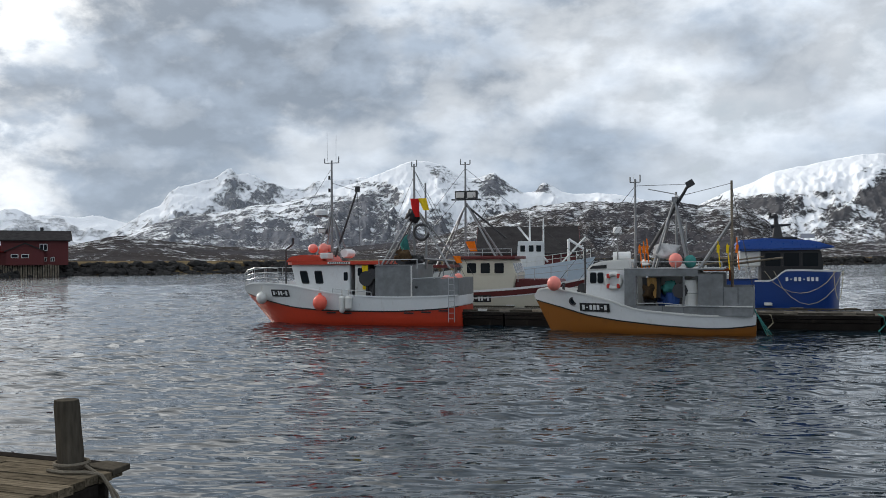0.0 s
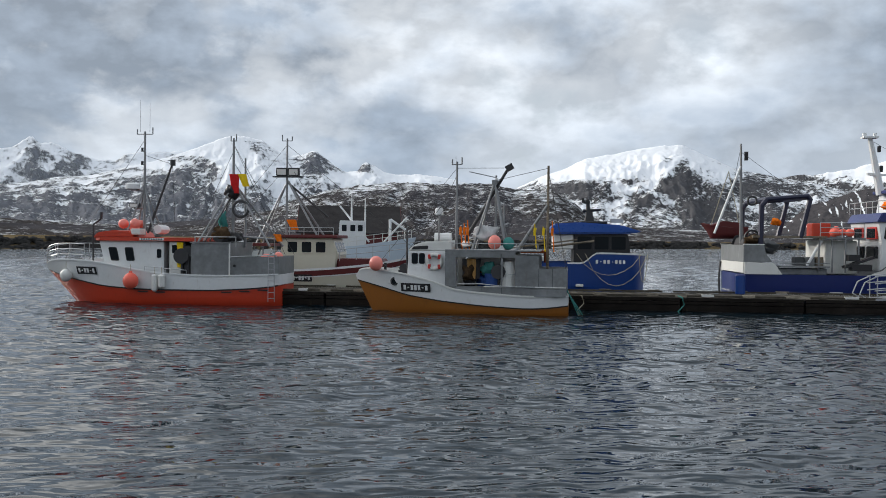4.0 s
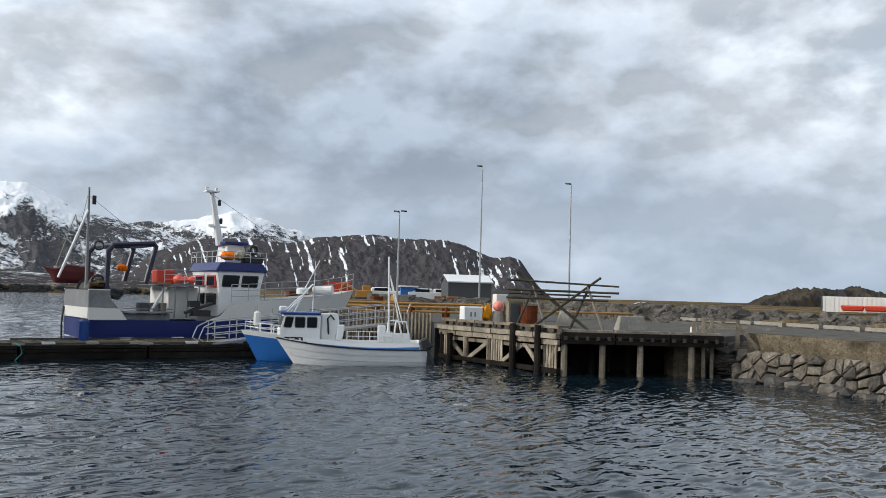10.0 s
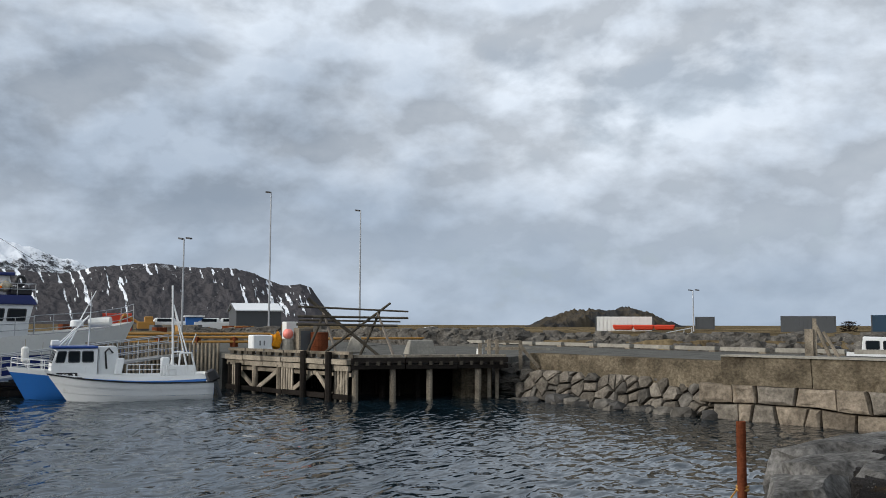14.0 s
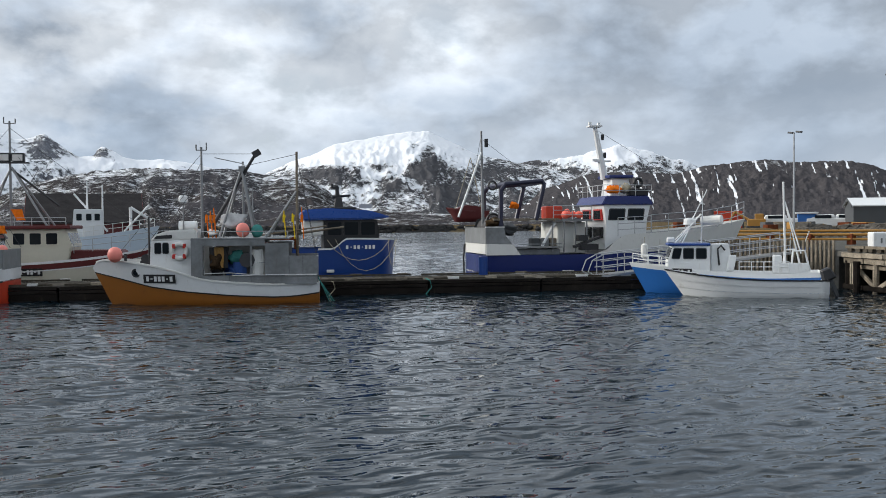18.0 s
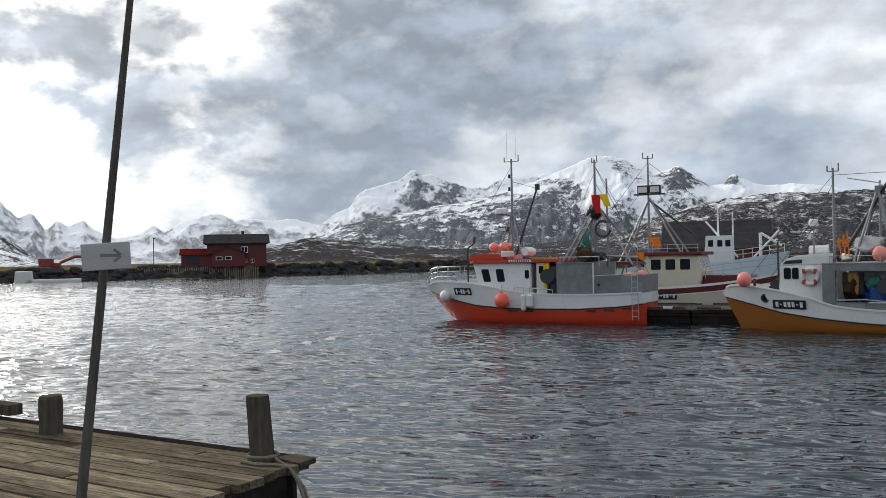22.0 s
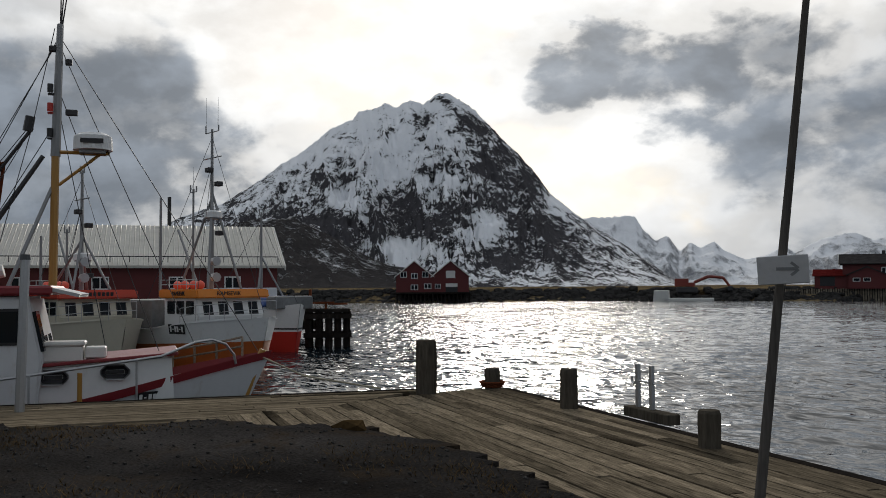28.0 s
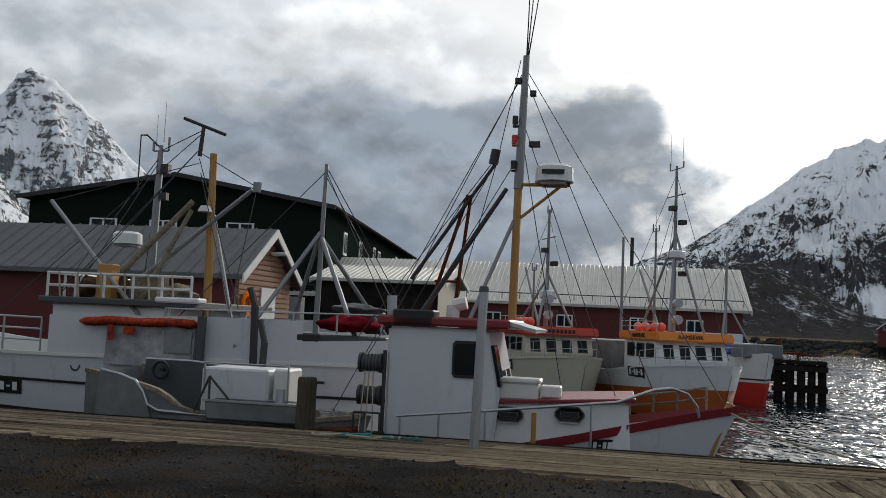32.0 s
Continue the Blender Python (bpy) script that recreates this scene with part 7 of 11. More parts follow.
one("side_rail", STEEL, i, pipes=[([(4.35, -1.3, 1.6), (5.5, -1.25, 1.73), (7.4, -1.0, 1.95), (7.9, -0.72, 2.13), (8.15, -0.6, 2.16), (8.38, -0.45, 2.08), (8.52, -0.36, 1.9), (8.55, -0.34, 1.75)], 0.022)])
for x, y, z in ((4.4, -1.3, 1.6), (4.95, -1.28, 1.66), (5.6, -1.25, 1.74), (7.05, -1.08, 1.9)):
    one("stanchion", STEEL, i, tubes=[((x, y, 1.0), (x, y, z), 0.016)])
rail(i, [(7.6, 0.9, 1.62), (8.3, 0.5, 1.75), (8.7, 0.2, 1.85)], 0.3, 2, 0.02, TIMBER, 0.5)
one("yellow_bollard", YELLOW, i, tubes=[((6.27, -1.18, 1.25), (6.27, -1.18, 1.75), 0.035)])
one("mast", VARNISH, i, tubes=[((5.78, 0, 2.9), (5.8, 0, 5.05), 0.065, 0.06)], label="varnished lower mast")
one("mast_top", MAST, i, tubes=[((5.8, 0, 5.05), (5.85, 0, 7.15), 0.075, 0.05)])
for dx, h in ((0.0, 2.3), (0.06, 2.0), (0.14, 1.9)):
    one("whip_antenna", IRON, i, tubes=[((5.85, 0, 6.9), (5.88 + dx * 1.6, 0, 6.9 + h), 0.012, 0.006)])
radar(i, (6.35, 0, 5.28), 0.30)
one("radar_name_bar", BLACK, i, boxes=[((6.35, -0.302, 5.28), (0.34, 0.012, 0.07))])
one("radar_arm", VARNISH, i, tubes=[((5.82, 0, 5.12), (6.6, 0, 5.12), 0.03), ((5.85, 0, 4.6), (6.45, 0, 5.1), 0.025)])
for z, mt in ((5.75, BRIGHTRED), (6.05, BLACK), (5.35, BLACK)):
    one("mast_lantern", mt, i, tubes=[((5.72, -0.06, z), (5.72, -0.06, z + 0.13), 0.045)], boxes=[((5.76, 0, z - 0.02), (0.16, 0.08, 0.025))])
for lx, lz, lw in ((6.03, 5.75, 0.18), (5.98, 6.55, 0.1), (5.74, 6.75, 0.1)):
    one("mast_lamp", IRON, i, boxes=[((lx, 0, lz), (lw, 0.1, 0.09))], bevel=0.01)
one("derrick", IRON, i, tubes=[((4.15, 0.1, 3.6), (5.45, 0.1, 5.5), 0.032, 0.028), ((5.38, 0.1, 5.45), (5.42, 0.1, 5.68), 0.075)])
one("derrick", IRON, i, tubes=[((4.3, -0.2, 2.9), (5.62, 0, 5.05), 0.045, 0.035)])
one("red_tripod", RUST, i, tubes=[((4.3, 0.6, 2.95), (5.0, 0.1, 4.95), 0.03), ((4.75, 0.6, 2.95), (5.05, 0.1, 4.95), 0.03), ((4.45, 0.5, 3.6), (4.85, 0.45, 3.6), 0.02)])
one("mast_leg", MAST, i, tubes=[((5.2, -0.6, 2.95), (5.75, 0, 4.55), 0.03)])
one("davit_post", STEEL, i, tubes=[((4.12, -0.9, 2.9), (4.1, -0.9, 3.3), 0.075)])
one("cowl", OLDWHITE, i, tubes=[((4.95, -0.5, 3.0), (4.95, -0.5, 3.2), 0.1), ((4.95, -0.5, 3.2), (5.15, -0.5, 3.25), 0.1)])
for x0, z0, x1, z1 in ((5.85, 6.8, 7.9, 2.1), (5.82, 5.9, 6.6, 1.95), (5.45, 5.5, 4.9, 3.0), (5.0, 4.95, 3.5, 2.2), (5.8, 5.6, 4.4, 3.0), (5.82, 7.0, 8.9, 1.95), (5.82, 6.9, 3.0, 1.3), (5.45, 5.5, 5.8, 7.0), (5.45, 5.5, 4.2, 3.0), (5.8, 6.2, 7.4, 1.9), (5.8, 6.9, 4.0, 3.0), (5.4, 5.5, 3.4, 2.6)):
    wires(i, [((x0, 0.05, z0), (x1, -0.3, z1))], 0.007)
for z in (2.31, 1.84):
    drum = one("line_drum", DARKGREY, i, tubes=[((3.72, -0.95, z), (3.98, -0.95, z), 0.11, 0.11, 20)], rings=[((3.75 + 0.05 * q_, -0.95, z), 0.115, 0.02, "X") for q_ in range(5)], label="line drum wound with grey line between dark flanges")
    one("flange", IRON, drum, tubes=[((3.98, -0.95, z), (4.02, -0.95, z), 0.145, 0.145, 20)])
    one("flange", IRON, drum, tubes=[((3.68, -0.95, z), (3.72, -0.95, z), 0.145, 0.145, 20)])
rail(i, [(4.05, -1.1, 1.05), (3.66, -1.1, 1.05)], 0.55, 1, 0.016, IRON, 0.6)
one("drum_bracket", IRON, i, boxes=[((4.05, -0.95, 1.75), (0.04, 0.08, 1.5))])
one("hanging_line", ROPE, i, tubes=[((3.8, -1.08, 2.2), (3.74, -1.1, 1.2), 0.01), ((3.86, -1.08, 2.2), (3.84, -1.1, 1.2), 0.01), ((3.92, -1.08, 2.2), (3.95, -1.1, 1.2), 0.01)])
H.plate(i, 0.80, 1.33, 0.5, 0.17, -1, 6)
heap(i, (3.2, -0.4, 1.3), (0.7, 0.8, 0.5), BLACK, 51, "net_heap", 6)
one("stern_crate", RUST, i, boxes=[((3.3, -0.9, 1.15), (0.7, 0.5, 0.4))], bevel=0.02)
one("bow_line", ROPE, i, pipes=[([(8.95, 0, 1.85), (9.6, -0.7, 1.55), (10.6, -1.75, 1.42)], 0.015)])



def roll(boat, x0, x1, y, z, r, mat, seed, name, label):
    """A lumpy rolled-up tarpaulin lying along x."""
    bm = bmesh.new()
    prev = None
    for a_ in range(25):
        x = x0 + (x1 - x0) * a_ / 24
        fat = r * (1 + 0.45 * noise.noise((x * 1.7, seed, 0.0))) * (0.45 if a_ in (0, 24) else 1.0)
        row = [bm.verts.new((x, y + math.cos(q * math.pi / 5) * fat * 1.2, z + 0.05 * noise.noise((x * 1.1, 3.0, seed)) + math.sin(q * math.pi / 5) * fat * (0.7 + 0.2 * noise.noise((x * 4, q, seed))))) for q in range(10)]
        if prev:
            for q in range(10):
                bm.faces.new((prev[q], prev[(q + 1) % 10], row[(q + 1) % 10], row[q]))
        else:
            bm.faces.new(row)
        prev = row
    bm.faces.new(prev[::-1])
    bmesh.ops.recalc_face_normals(bm, faces=bm.faces[:])
    return part(name, bm, mat, boat, label, smooth=True)


# the big white boat outside it
m = berth("fishing_vessel", 4.8, 6.2, "large white fishing vessel with dark side stripe and varnished mast", -1)
H = Hull(15.0, 4.6, [(0, 2.08), (0.25, 2.04), (0.5, 2.0), (0.7, 2.12), (1, 3.0)], 1.4, 1.0, 0.9)
H.band(m, "hull", HULLWHITE, lambda s: 0.92 + 0.5 * max(0, s - 0.42), H.top)
H.band(m, "dark_bottom", BLACK, lambda s: -0.8, lambda s: 0.92 + 0.5 * max(0, s - 0.42))
H.band(m, "raised_side", HULLWHITE, H.top, lambda s: 2.80 + 0.05 * math.sin(s * 9), 0.108, 0.447, label="high white plated side amidships")
H.band(m, "stern_bulwark", HULLWHITE, H.top, lambda s: 2.56 - 0.8 * s, 0.0, 0.108)
one("poop_deck", DARKGREY, m, boxes=[((1.75, 0, 2.05), (3.2, 3.4, 1.1))], bevel=0.02)
H.band(m, "side_stripe", BLACK, lambda s: 1.45 + 0.25 * max(0, s - 0.4), lambda s: 1.5 + 0.25 * max(0, s - 0.4), proud=0.03, rows=2)
H.deck(m, DARKGREY, 0.5)
H.lining(m, OLDWHITE, 0.5)
house(m, [(4.4, 1.4), (6.85, 1.4), (6.95, 3.0), (4.4, 3.0)], 1.9, WHITE, "deck_house")
CANVAS = material("grey_canvas", (0.30, 0.295, 0.30), 0.85, 0, 5, 0.4, 0.05, 0.3, (0.16, 0.15, 0.14))
one("weather_cloth", CANVAS, m, boxes=[((4.55, 2.34, 2.24), (1.8, 0.04, 0.74), dict(tilt=(4, 0, 0)))], label="slack grey canvas screen")
one("cloth_patch", GREY, m, boxes=[((3.97, 2.37, 2.34), (0.54, 0.03, 0.4), dict(tilt=(4, 0, 0)))])
one("upper_deck", DARKGREY, m, boxes=[((5.5, 0, 3.05), (3.25, 4.2, 0.13))], bevel=0.02)
rail(m, [(3.95, 2.0, 3.1), (7.0, 2.0, 3.1), (7.0, -2.0, 3.1)], 0.48, 2, 0.03, OLDWHITE, 0.6)
one("deck_locker", TIMBER, m, boxes=[((5.2, 1.3, 3.35), (0.6, 0.5, 0.5))], bevel=0.02)
one("vent_trunk", VARNISH, m, boxes=[((5.95, 1.6, 3.45), (0.34, 0.3, 0.7))], bevel=0.02)
roll(m, 3.62, 6.0, 2.36, 2.69, 0.115, FADEDRED, 81, "tarpaulin_roll", "faded orange-red rolled tarpaulin on the rail")
one("white_board", WHITE, m, boxes=[((4.18, 1.95, 3.13), (0.9, 0.4, 0.11))], bevel=0.03)
one("rag", FADEDRED, m, boxes=[((5.32, 2.44, 2.48), (0.1, 0.02, 0.3), dict(tilt=(6, 8, 0))), ((4.95, 2.43, 2.52), (0.22, 0.02, 0.16), dict(tilt=(4, -6, 0)))])
one("mast", VARNISH, m, tubes=[((4.14, 0.8, 1.6), (4.24, 0.8, 6.2), 0.1, 0.075)], label="thick varnished mast")
one("mast_crane", IRON, m, tubes=[((4.55, 0.8, 6.15), (4.5, 0.8, 6.75), 0.05, 0.04), ((4.95, 0.8, 6.95), (4.0, 0.8, 6.6), 0.035)])
one("mast_lamp", OLDWHITE, m, tubes=[((4.3, 0.9, 4.98), (4.3, 0.9, 5.1), 0.16, 0.1)])
one("derrick", TIMBER, m, tubes=[((6.4, 1.6, 2.9), (4.6, 0.85, 5.2), 0.06), ((5.2, 1.7, 3.0), (4.6, 0.9, 5.0), 0.05)])
one("derrick", MAST, m, tubes=[((5.9, 1.2, 3.2), (3.3, 0.9, 5.45), 0.055, 0.045), ((3.2, 0.9, 5.4), (3.2, 0.9, 5.6), 0.09)])
one("derrick", MAST, m, tubes=[((7.6, 1.2, 5.1), (4.9, 2.0, 2.7), 0.045), ((4.1, 0.9, 4.9), (2.9, 2.2, 2.3), 0.045)])
mast(m, (5.9, 0, 3.2), (5.85, 0, 6.4), 0.10, 0.07, MAST, [(-0.05, 0.2, 0.9), (0.12, 0.1, 0.7)], 0.18)
one("mast_yard", IRON, m, pipes=[([(5.85, 0, 6.45), (6.2, 0, 6.75), (6.35, 0, 6.75), (6.35, 0, 5.5)], 0.02)], boxes=[((5.7, 0, 6.0), (0.16, 0.16, 0.2)), ((6.0, 0, 5.8), (0.25, 0.12, 0.12)), ((5.7, 0, 5.4), (0.14, 0.14, 0.16))])
radar(m, (6.5, 0, 4.45), 0.32)
mast(m, (2.1, 0, 2.2), (2.05, 0, 6.15), 0.065, 0.04, MAST)
for y in (1.2, -1.2):
    one("mast_leg", MAST, m, tubes=[((3.1, y, 2.6), (2.1, 0, 4.7), 0.05), ((0.9, y, 2.6), (2.08, 0, 4.6), 0.05)])
one("davit", IRON, m, tubes=[((2.46, 2.38, 1.9), (2.49, 2.38, 3.08), 0.075), ((2.49, 2.38, 3.08), (2.6, 2.38, 3.42), 0.065)], label="black bent vent pipe")
one("davit", DARKGREY, m, tubes=[((3.52, 2.4, 1.75), (3.5, 2.4, 2.85), 0.09)])
heap(m, (6.0, 1.2, 3.28), (0.9, 0.9, 0.6), BROWNNET, 64, "net_heap", 8, "brown nets on the upper deck")
heap(m, (6.4, 1.2, 3.28), (0.8, 0.9, 0.55), BROWNNET, 65, "net_heap", 8)
heap(m, (0.95, 1.3, 2.82), (1.2, 0.9, 0.36), NETRED, 61, "red_gear_heap", 11, "crumpled heap of red netting on the stern deck")
heap(m, (1.05, 0.4, 3.1), (1.1, 0.7, 0.26), DARKGREY, 62, "net_heap", 8)
one("stern_hawse", BLACK, m, boxes=[((1.6, 2.1, 2.55), (0.6, 0.12, 0.16))], bevel=0.03)
rail(m, [(0.2, 1.9, 2.66), (4.4, 2.1, 2.62)], 0.35, 1, 0.02)
rail(m, [(7.0, 2.1, 2.02), (9.5, 2.05, 2.05), (13.0, 1.2, 2.45)], 0.66, 3, 0.022)
wires(m, [((4.55, 0.8, 6.3), (6.8, 1.9, 3.15)), ((4.55, 0.8, 6.3), (6.5, 2.0, 3.3)), ((4.5, 0.8, 5.8), (3.0, 2.1, 2.6)), ((3.2, 0.9, 5.5), (3.2, 2.0, 2.7)), ((3.2, 0.9, 5.5), (4.5, 0.8, 6.2)), ((5.85, 0, 6.3), (6.9, -1.5, 3.15)), ((5.85, 0, 6.3), (6.9, 1.8, 3.15)), ((2.05, 0, 6.1), (0.3, -1.6, 2.7)), ((7.6, 1.2, 5.1), (4.55, 0.8, 6.0)), ((4.55, 0.8, 6.6), (9.0, 1.7, 2.1)), ((5.85, 0, 6.4), (4.5, 0.8, 6.7)), ((2.05, 0, 6.0), (-0.0, 1.5, 2.7)), ((2.05, 0, 6.0), (4.4, 1.8, 2.7)), ((5.85, 0, 6.2), (6.7, 1.6, 3.15)), ((2.05, 0, 5.9), (0.1, 0, 2.7)), ((4.55, 0.8, 6.1), (2.9, 2.0, 2.8))])
for x_ in (1.2, 3.2, 8.9, 10.4):
    one("scupper", BLACK, m, boxes=[((x_, 2.28, 1.75), (0.16, 0.06, 0.05))])
for x_, z_ in ((2.4, 1.9), (6.1, 1.8)):
    one("fairlead", IRON, m, rings=[((x_, 2.26, z_), 0.09, 0.025, "Y")])
one("boat_hook", ROPE, m, pipes=[([(4.3, 2.36, 2.55), (4.1, 2.38, 1.9), (3.4, 2.4, 1.35)], 0.015)])
for x_ in (4.3, 4.8, 5.3, 5.8, 6.3, 6.7):
    one("rail_lashing", ROPE, m, tubes=[((x_, 2.02, 3.05), (x_ + 0.05, 2.03, 3.6), 0.018)])
heap(m, (4.9, 0.6, 3.28), (0.7, 0.7, 0.4), TIMBER, 66, "crate_heap", 6)
heap(m, (5.6, 1.3, 3.2), (0.8, 0.6, 0.3), DARKGREY, 67, "rope_heap", 6)
H.plate(m, 0.515, 1.34, 1.0, 0.28, 1, 6)

# the grey skiff at the quay
k = berth("work_skiff", 1.1, 1.25, "grey aluminium work skiff with a small white console")
H = Hull(4.2, 1.9, [(0, 2.0), (0.3, 1.75), (0.4, 1.5), (0.7, 1.42), (1, 1.5)], 0.5, 0.4, 0.9, 2.4, 0.4)
H.band(k, "hull", GREY, lambda s: -0.4, H.top, label="dented grey hull")
H.lining(k, TIMBER, 0.5)
H.deck(k, DARKGREY, 0.55)
one("bow_panel", GREY, k, prisms=[([(0.25, 1.2), (1.2, 1.2), (1.08, 1.54), (0.98, 1.74), (0.86, 1.88), (0.6, 1.96), (0.3, 2.02)], -0.98, -0.93)], label="dented grey bow plate")
one("bow_panel", DARKGREY, k, prisms=[([(0.1, 1.2), (1.85, 1.2), (1.8, 2.06), (1.0, 2.12), (0.2, 2.12)], 0.55, 0.6)])
one("gunwale_tube", STEEL, k, pipes=[([(0.3, -0.96, 2.03), (0.62, -0.96, 1.97), (0.87, -0.96, 1.89), (1.0, -0.96, 1.74), (1.08, -0.96, 1.56), (1.25, -0.96, 1.48), (2.0, -0.96, 1.46)], 0.025)])
one("gunwale_tube", STEEL, k, pipes=[([(0.2, 0.57, 2.13), (1.0, 0.57, 2.13), (1.8, 0.57, 2.07)], 0.025)])
one("steering_wheel", BLACK, k, rings=[((0.55, 0.4, 1.98), 0.13, 0.03, "Y")], tubes=[((0.55, 0.4, 1.98), (0.55, 0.52, 1.98), 0.03)])
one("console", HULLWHITE, k, boxes=[((2.27, -0.25, 1.8), (1.04, 0.8, 0.66))], bevel=0.03)
one("console_box", OLDWHITE, k, boxes=[((2.97, -0.3, 1.84), (0.24, 0.6, 0.62))], bevel=0.03)
one("console_rail", STEEL, k, pipes=[([(1.8, -0.66, 1.75), (1.8, -0.66, 2.2), (3.1, -0.66, 2.2), (3.1, -0.66, 1.65)], 0.018)])
one("fish_tub", GREY, k, boxes=[((2.72, -0.85, 1.55), (1.35, 0.42, 0.26), dict(taper=(1.05, 1.1)))], bevel=0.02)
one("tub_rim", STEEL, k, boxes=[((2.72, -1.08, 1.69), (1.45, 0.04, 0.03)), ((2.72, -0.62, 1.69), (1.45, 0.04, 0.03))])
one("tub_water", BLACK, k, boxes=[((2.72, -0.85, 1.683), (1.36, 0.42, 0.01))])
one("hand_pump", STEEL, k, tubes=[((3.05, -0.8, 1.65), (3.05, -0.8, 1.88), 0.08, 0.07)])
one("tripod", IRON, k, tubes=[((1.8, -0.95, 1.5), (2.02, -0.95, 2.02), 0.018), ((2.05, -1.0, 1.5), (2.02, -0.95, 2.02), 0.018), ((2.4, -0.9, 1.6), (2.02, -0.95, 2.02), 0.018)])
one("stern_post", IRON, k, tubes=[((2.2, 0.5, 1.2), (2.25, 0.5, 2.5), 0.06), ((2.25, 0.5, 2.5), (2.15, 0.5, 2.85), 0.055)], label="black exhaust pipe")

# steel pole on the quay edge
qp = thing("steel_pole", Matrix.Translation((-12.75, 3.72, DECK)) , "tall weathered steel pole on the quay edge", "pole")
one("shaft", STEEL, qp, tubes=[((0, 0, -0.3), (0.02, 0.05, 1.95), 0.062, 0.058)])
one("cap", DARKGREY, qp, tubes=[((0.02, 0.05, 1.95), (0.02, 0.05, 2.02), 0.07, 0.06)])
gr = thing("mooring_rope", Matrix.Translation((-14.0, 1.6, DECK)), "teal and pale rope lying along the quay edge", "rope")
one("strand", TEALROPE, gr, pipes=[([(0.35 + 0.12 * j * HQ.x + 0.16 * math.sin(j * 1.7), 0.5 + 0.12 * j * HQ.y + 0.16 * math.cos(j * 2.3), 0.03) for j in range(11)], 0.02)])
one("strand", ROPE, gr, pipes=[([(0.3 + 0.12 * j * HQ.x + 0.14 * math.sin(j * 1.1), 0.1 + 0.12 * j * HQ.y + 0.1 * math.cos(j * 1.9), 0.03) for j in range(12)], 0.016)])


# ---------------------------------------------------------------- boats by the red shed
def sjark(s, off, label, L, roof, hull_low, low_name, plate_chars, name_bars=0, name_text="", mast_h=8.0, cream=False, whip=True):
    e = boat_frame("fishing_boat", (s - L, off), (1.0, 0.02), label)
    body = CREAM if cream else WHITE
    H = Hull(L, 3.7, [(0, 1.6), (0.4, 1.4), (0.7, 1.7), (1, 1.95)], 0.7, 0.7, 0.9, 3.4, 0.4)
    H.band(e, "lower_hull", hull_low, lambda s: -0.6, lambda s: 0.85 + 0.45 * max(0, s - 0.4))
    H.band(e, "upper_hull", body, lambda s: 0.85 + 0.45 * max(0, s - 0.4), H.top)
    H.deck(e, DARKGREY, 0.3)
    H.lining(e, body, 0.3)
    x = L * 0.5
    house(e, [(x, 1.3), (x + 2.6, 1.5), (x + 2.75, 2.0), (x + 2.55, 2.65), (x, 2.65)], 1.35, body)
    house(e, [(x - 0.2, 2.62), (x + 2.95, 2.62), (x + 2.85, 2.95), (x - 0.2, 2.95)], 1.5, roof, "wheelhouse_roof", "", 0.05)
    for q in (0.3, 1.05, 1.8):
        side_window(e, x + q, x + q + 0.6, 2.02, 2.52, 1.35)
    front_windows(e, x + 2.74, 2.0, 2.5, 1.25, 4, -0.16, fill=0.62)
    rail(e, [(x + 1.8, -1.6, 1.65), (x + 2.8, -1.5, 1.75), (L * 0.9, -1.15, 1.85), (L * 0.97, -0.5, 1.92), (L * 0.97, 0.5, 1.92)], 0.6, 2, 0.013)
    rail(e, [(x - 0.1, -1.45, 2.95), (x + 2.7, -1.45, 2.95)], 0.35, 2, 0.015)
    mx = x + 1.2
    mast(e, (mx, 0, 2.9), (mx, 0, mast_h), 0.09, 0.05, MAST, [(0.45, 0.2, 1.1), (-0.45, 0.2, 1.2)] if whip else [], 0.5 if whip else 0.2)
    for y in (0.7, -0.7):
        one("mast_leg", MAST, e, tubes=[((mx + 1.0, y, 2.95), (mx + 0.05, 0, mast_h - 2.4), 0.05)])
        one("mast_leg", MAST, e, tubes=[((mx - 1.2, y, 2.95), (mx - 0.05, 0, mast_h - 2.6), 0.05)])
    radar(e, (mx + 0.1, 0.0, mast_h - 3.2), 0.34)
    one("yard", MAST, e, tubes=[((mx - 0.7, 0, mast_h - 1.0), (mx + 0.7, 0, mast_h - 1.0), 0.025)])
    for z, yy in ((mast_h - 2.0, 0.2), (mast_h - 1.5, -0.2), (mast_h - 3.9, 0.25)):
        one("mast_lamp", IRON, e, boxes=[((mx + 0.15, yy, z), (0.3, 0.24, 0.18))], bevel=0.02)
    for z in (3.4, 4.0):
        one("search_light", STEEL, e, tubes=[((mx + 0.35, -0.1, z), (mx + 0.6, -0.1, z), 0.16, 0.18)])
    mast(e, (mx - 1.5, 0, 2.9), (mx - 1.5, 0, mast_h - 2.2), 0.05, 0.04, MAST, [(0.0, 0.1, 0.9)], 0.25)
    mast(e, (L * 0.2, 0, 1.5), (L * 0.2, 0, mast_h - 2.2), 0.07, 0.05, MAST)
    one("derrick", MAST, e, tubes=[((mx - 1.6, 0.3, 3.0), (mx - 3.4, 0.3, 5.4), 0.05)])
    one("aft_shelter", GREY, e, boxes=[((L * 0.27, 0, 2.0), (L * 0.36, 3.2, 1.1))], bevel=0.03)
    wires(e, [((mx, 0, mast_h - 0.2), (L * 0.97, 0, 2.1)), ((mx, 0, mast_h - 0.2), (0.3, 0, 1.9)), ((mx, 0, mast_h - 1.2), (0.4, 1.3, 1.9)), ((mx, 0, mast_h - 1.2), (x + 2.6, -1.3, 2.95))])
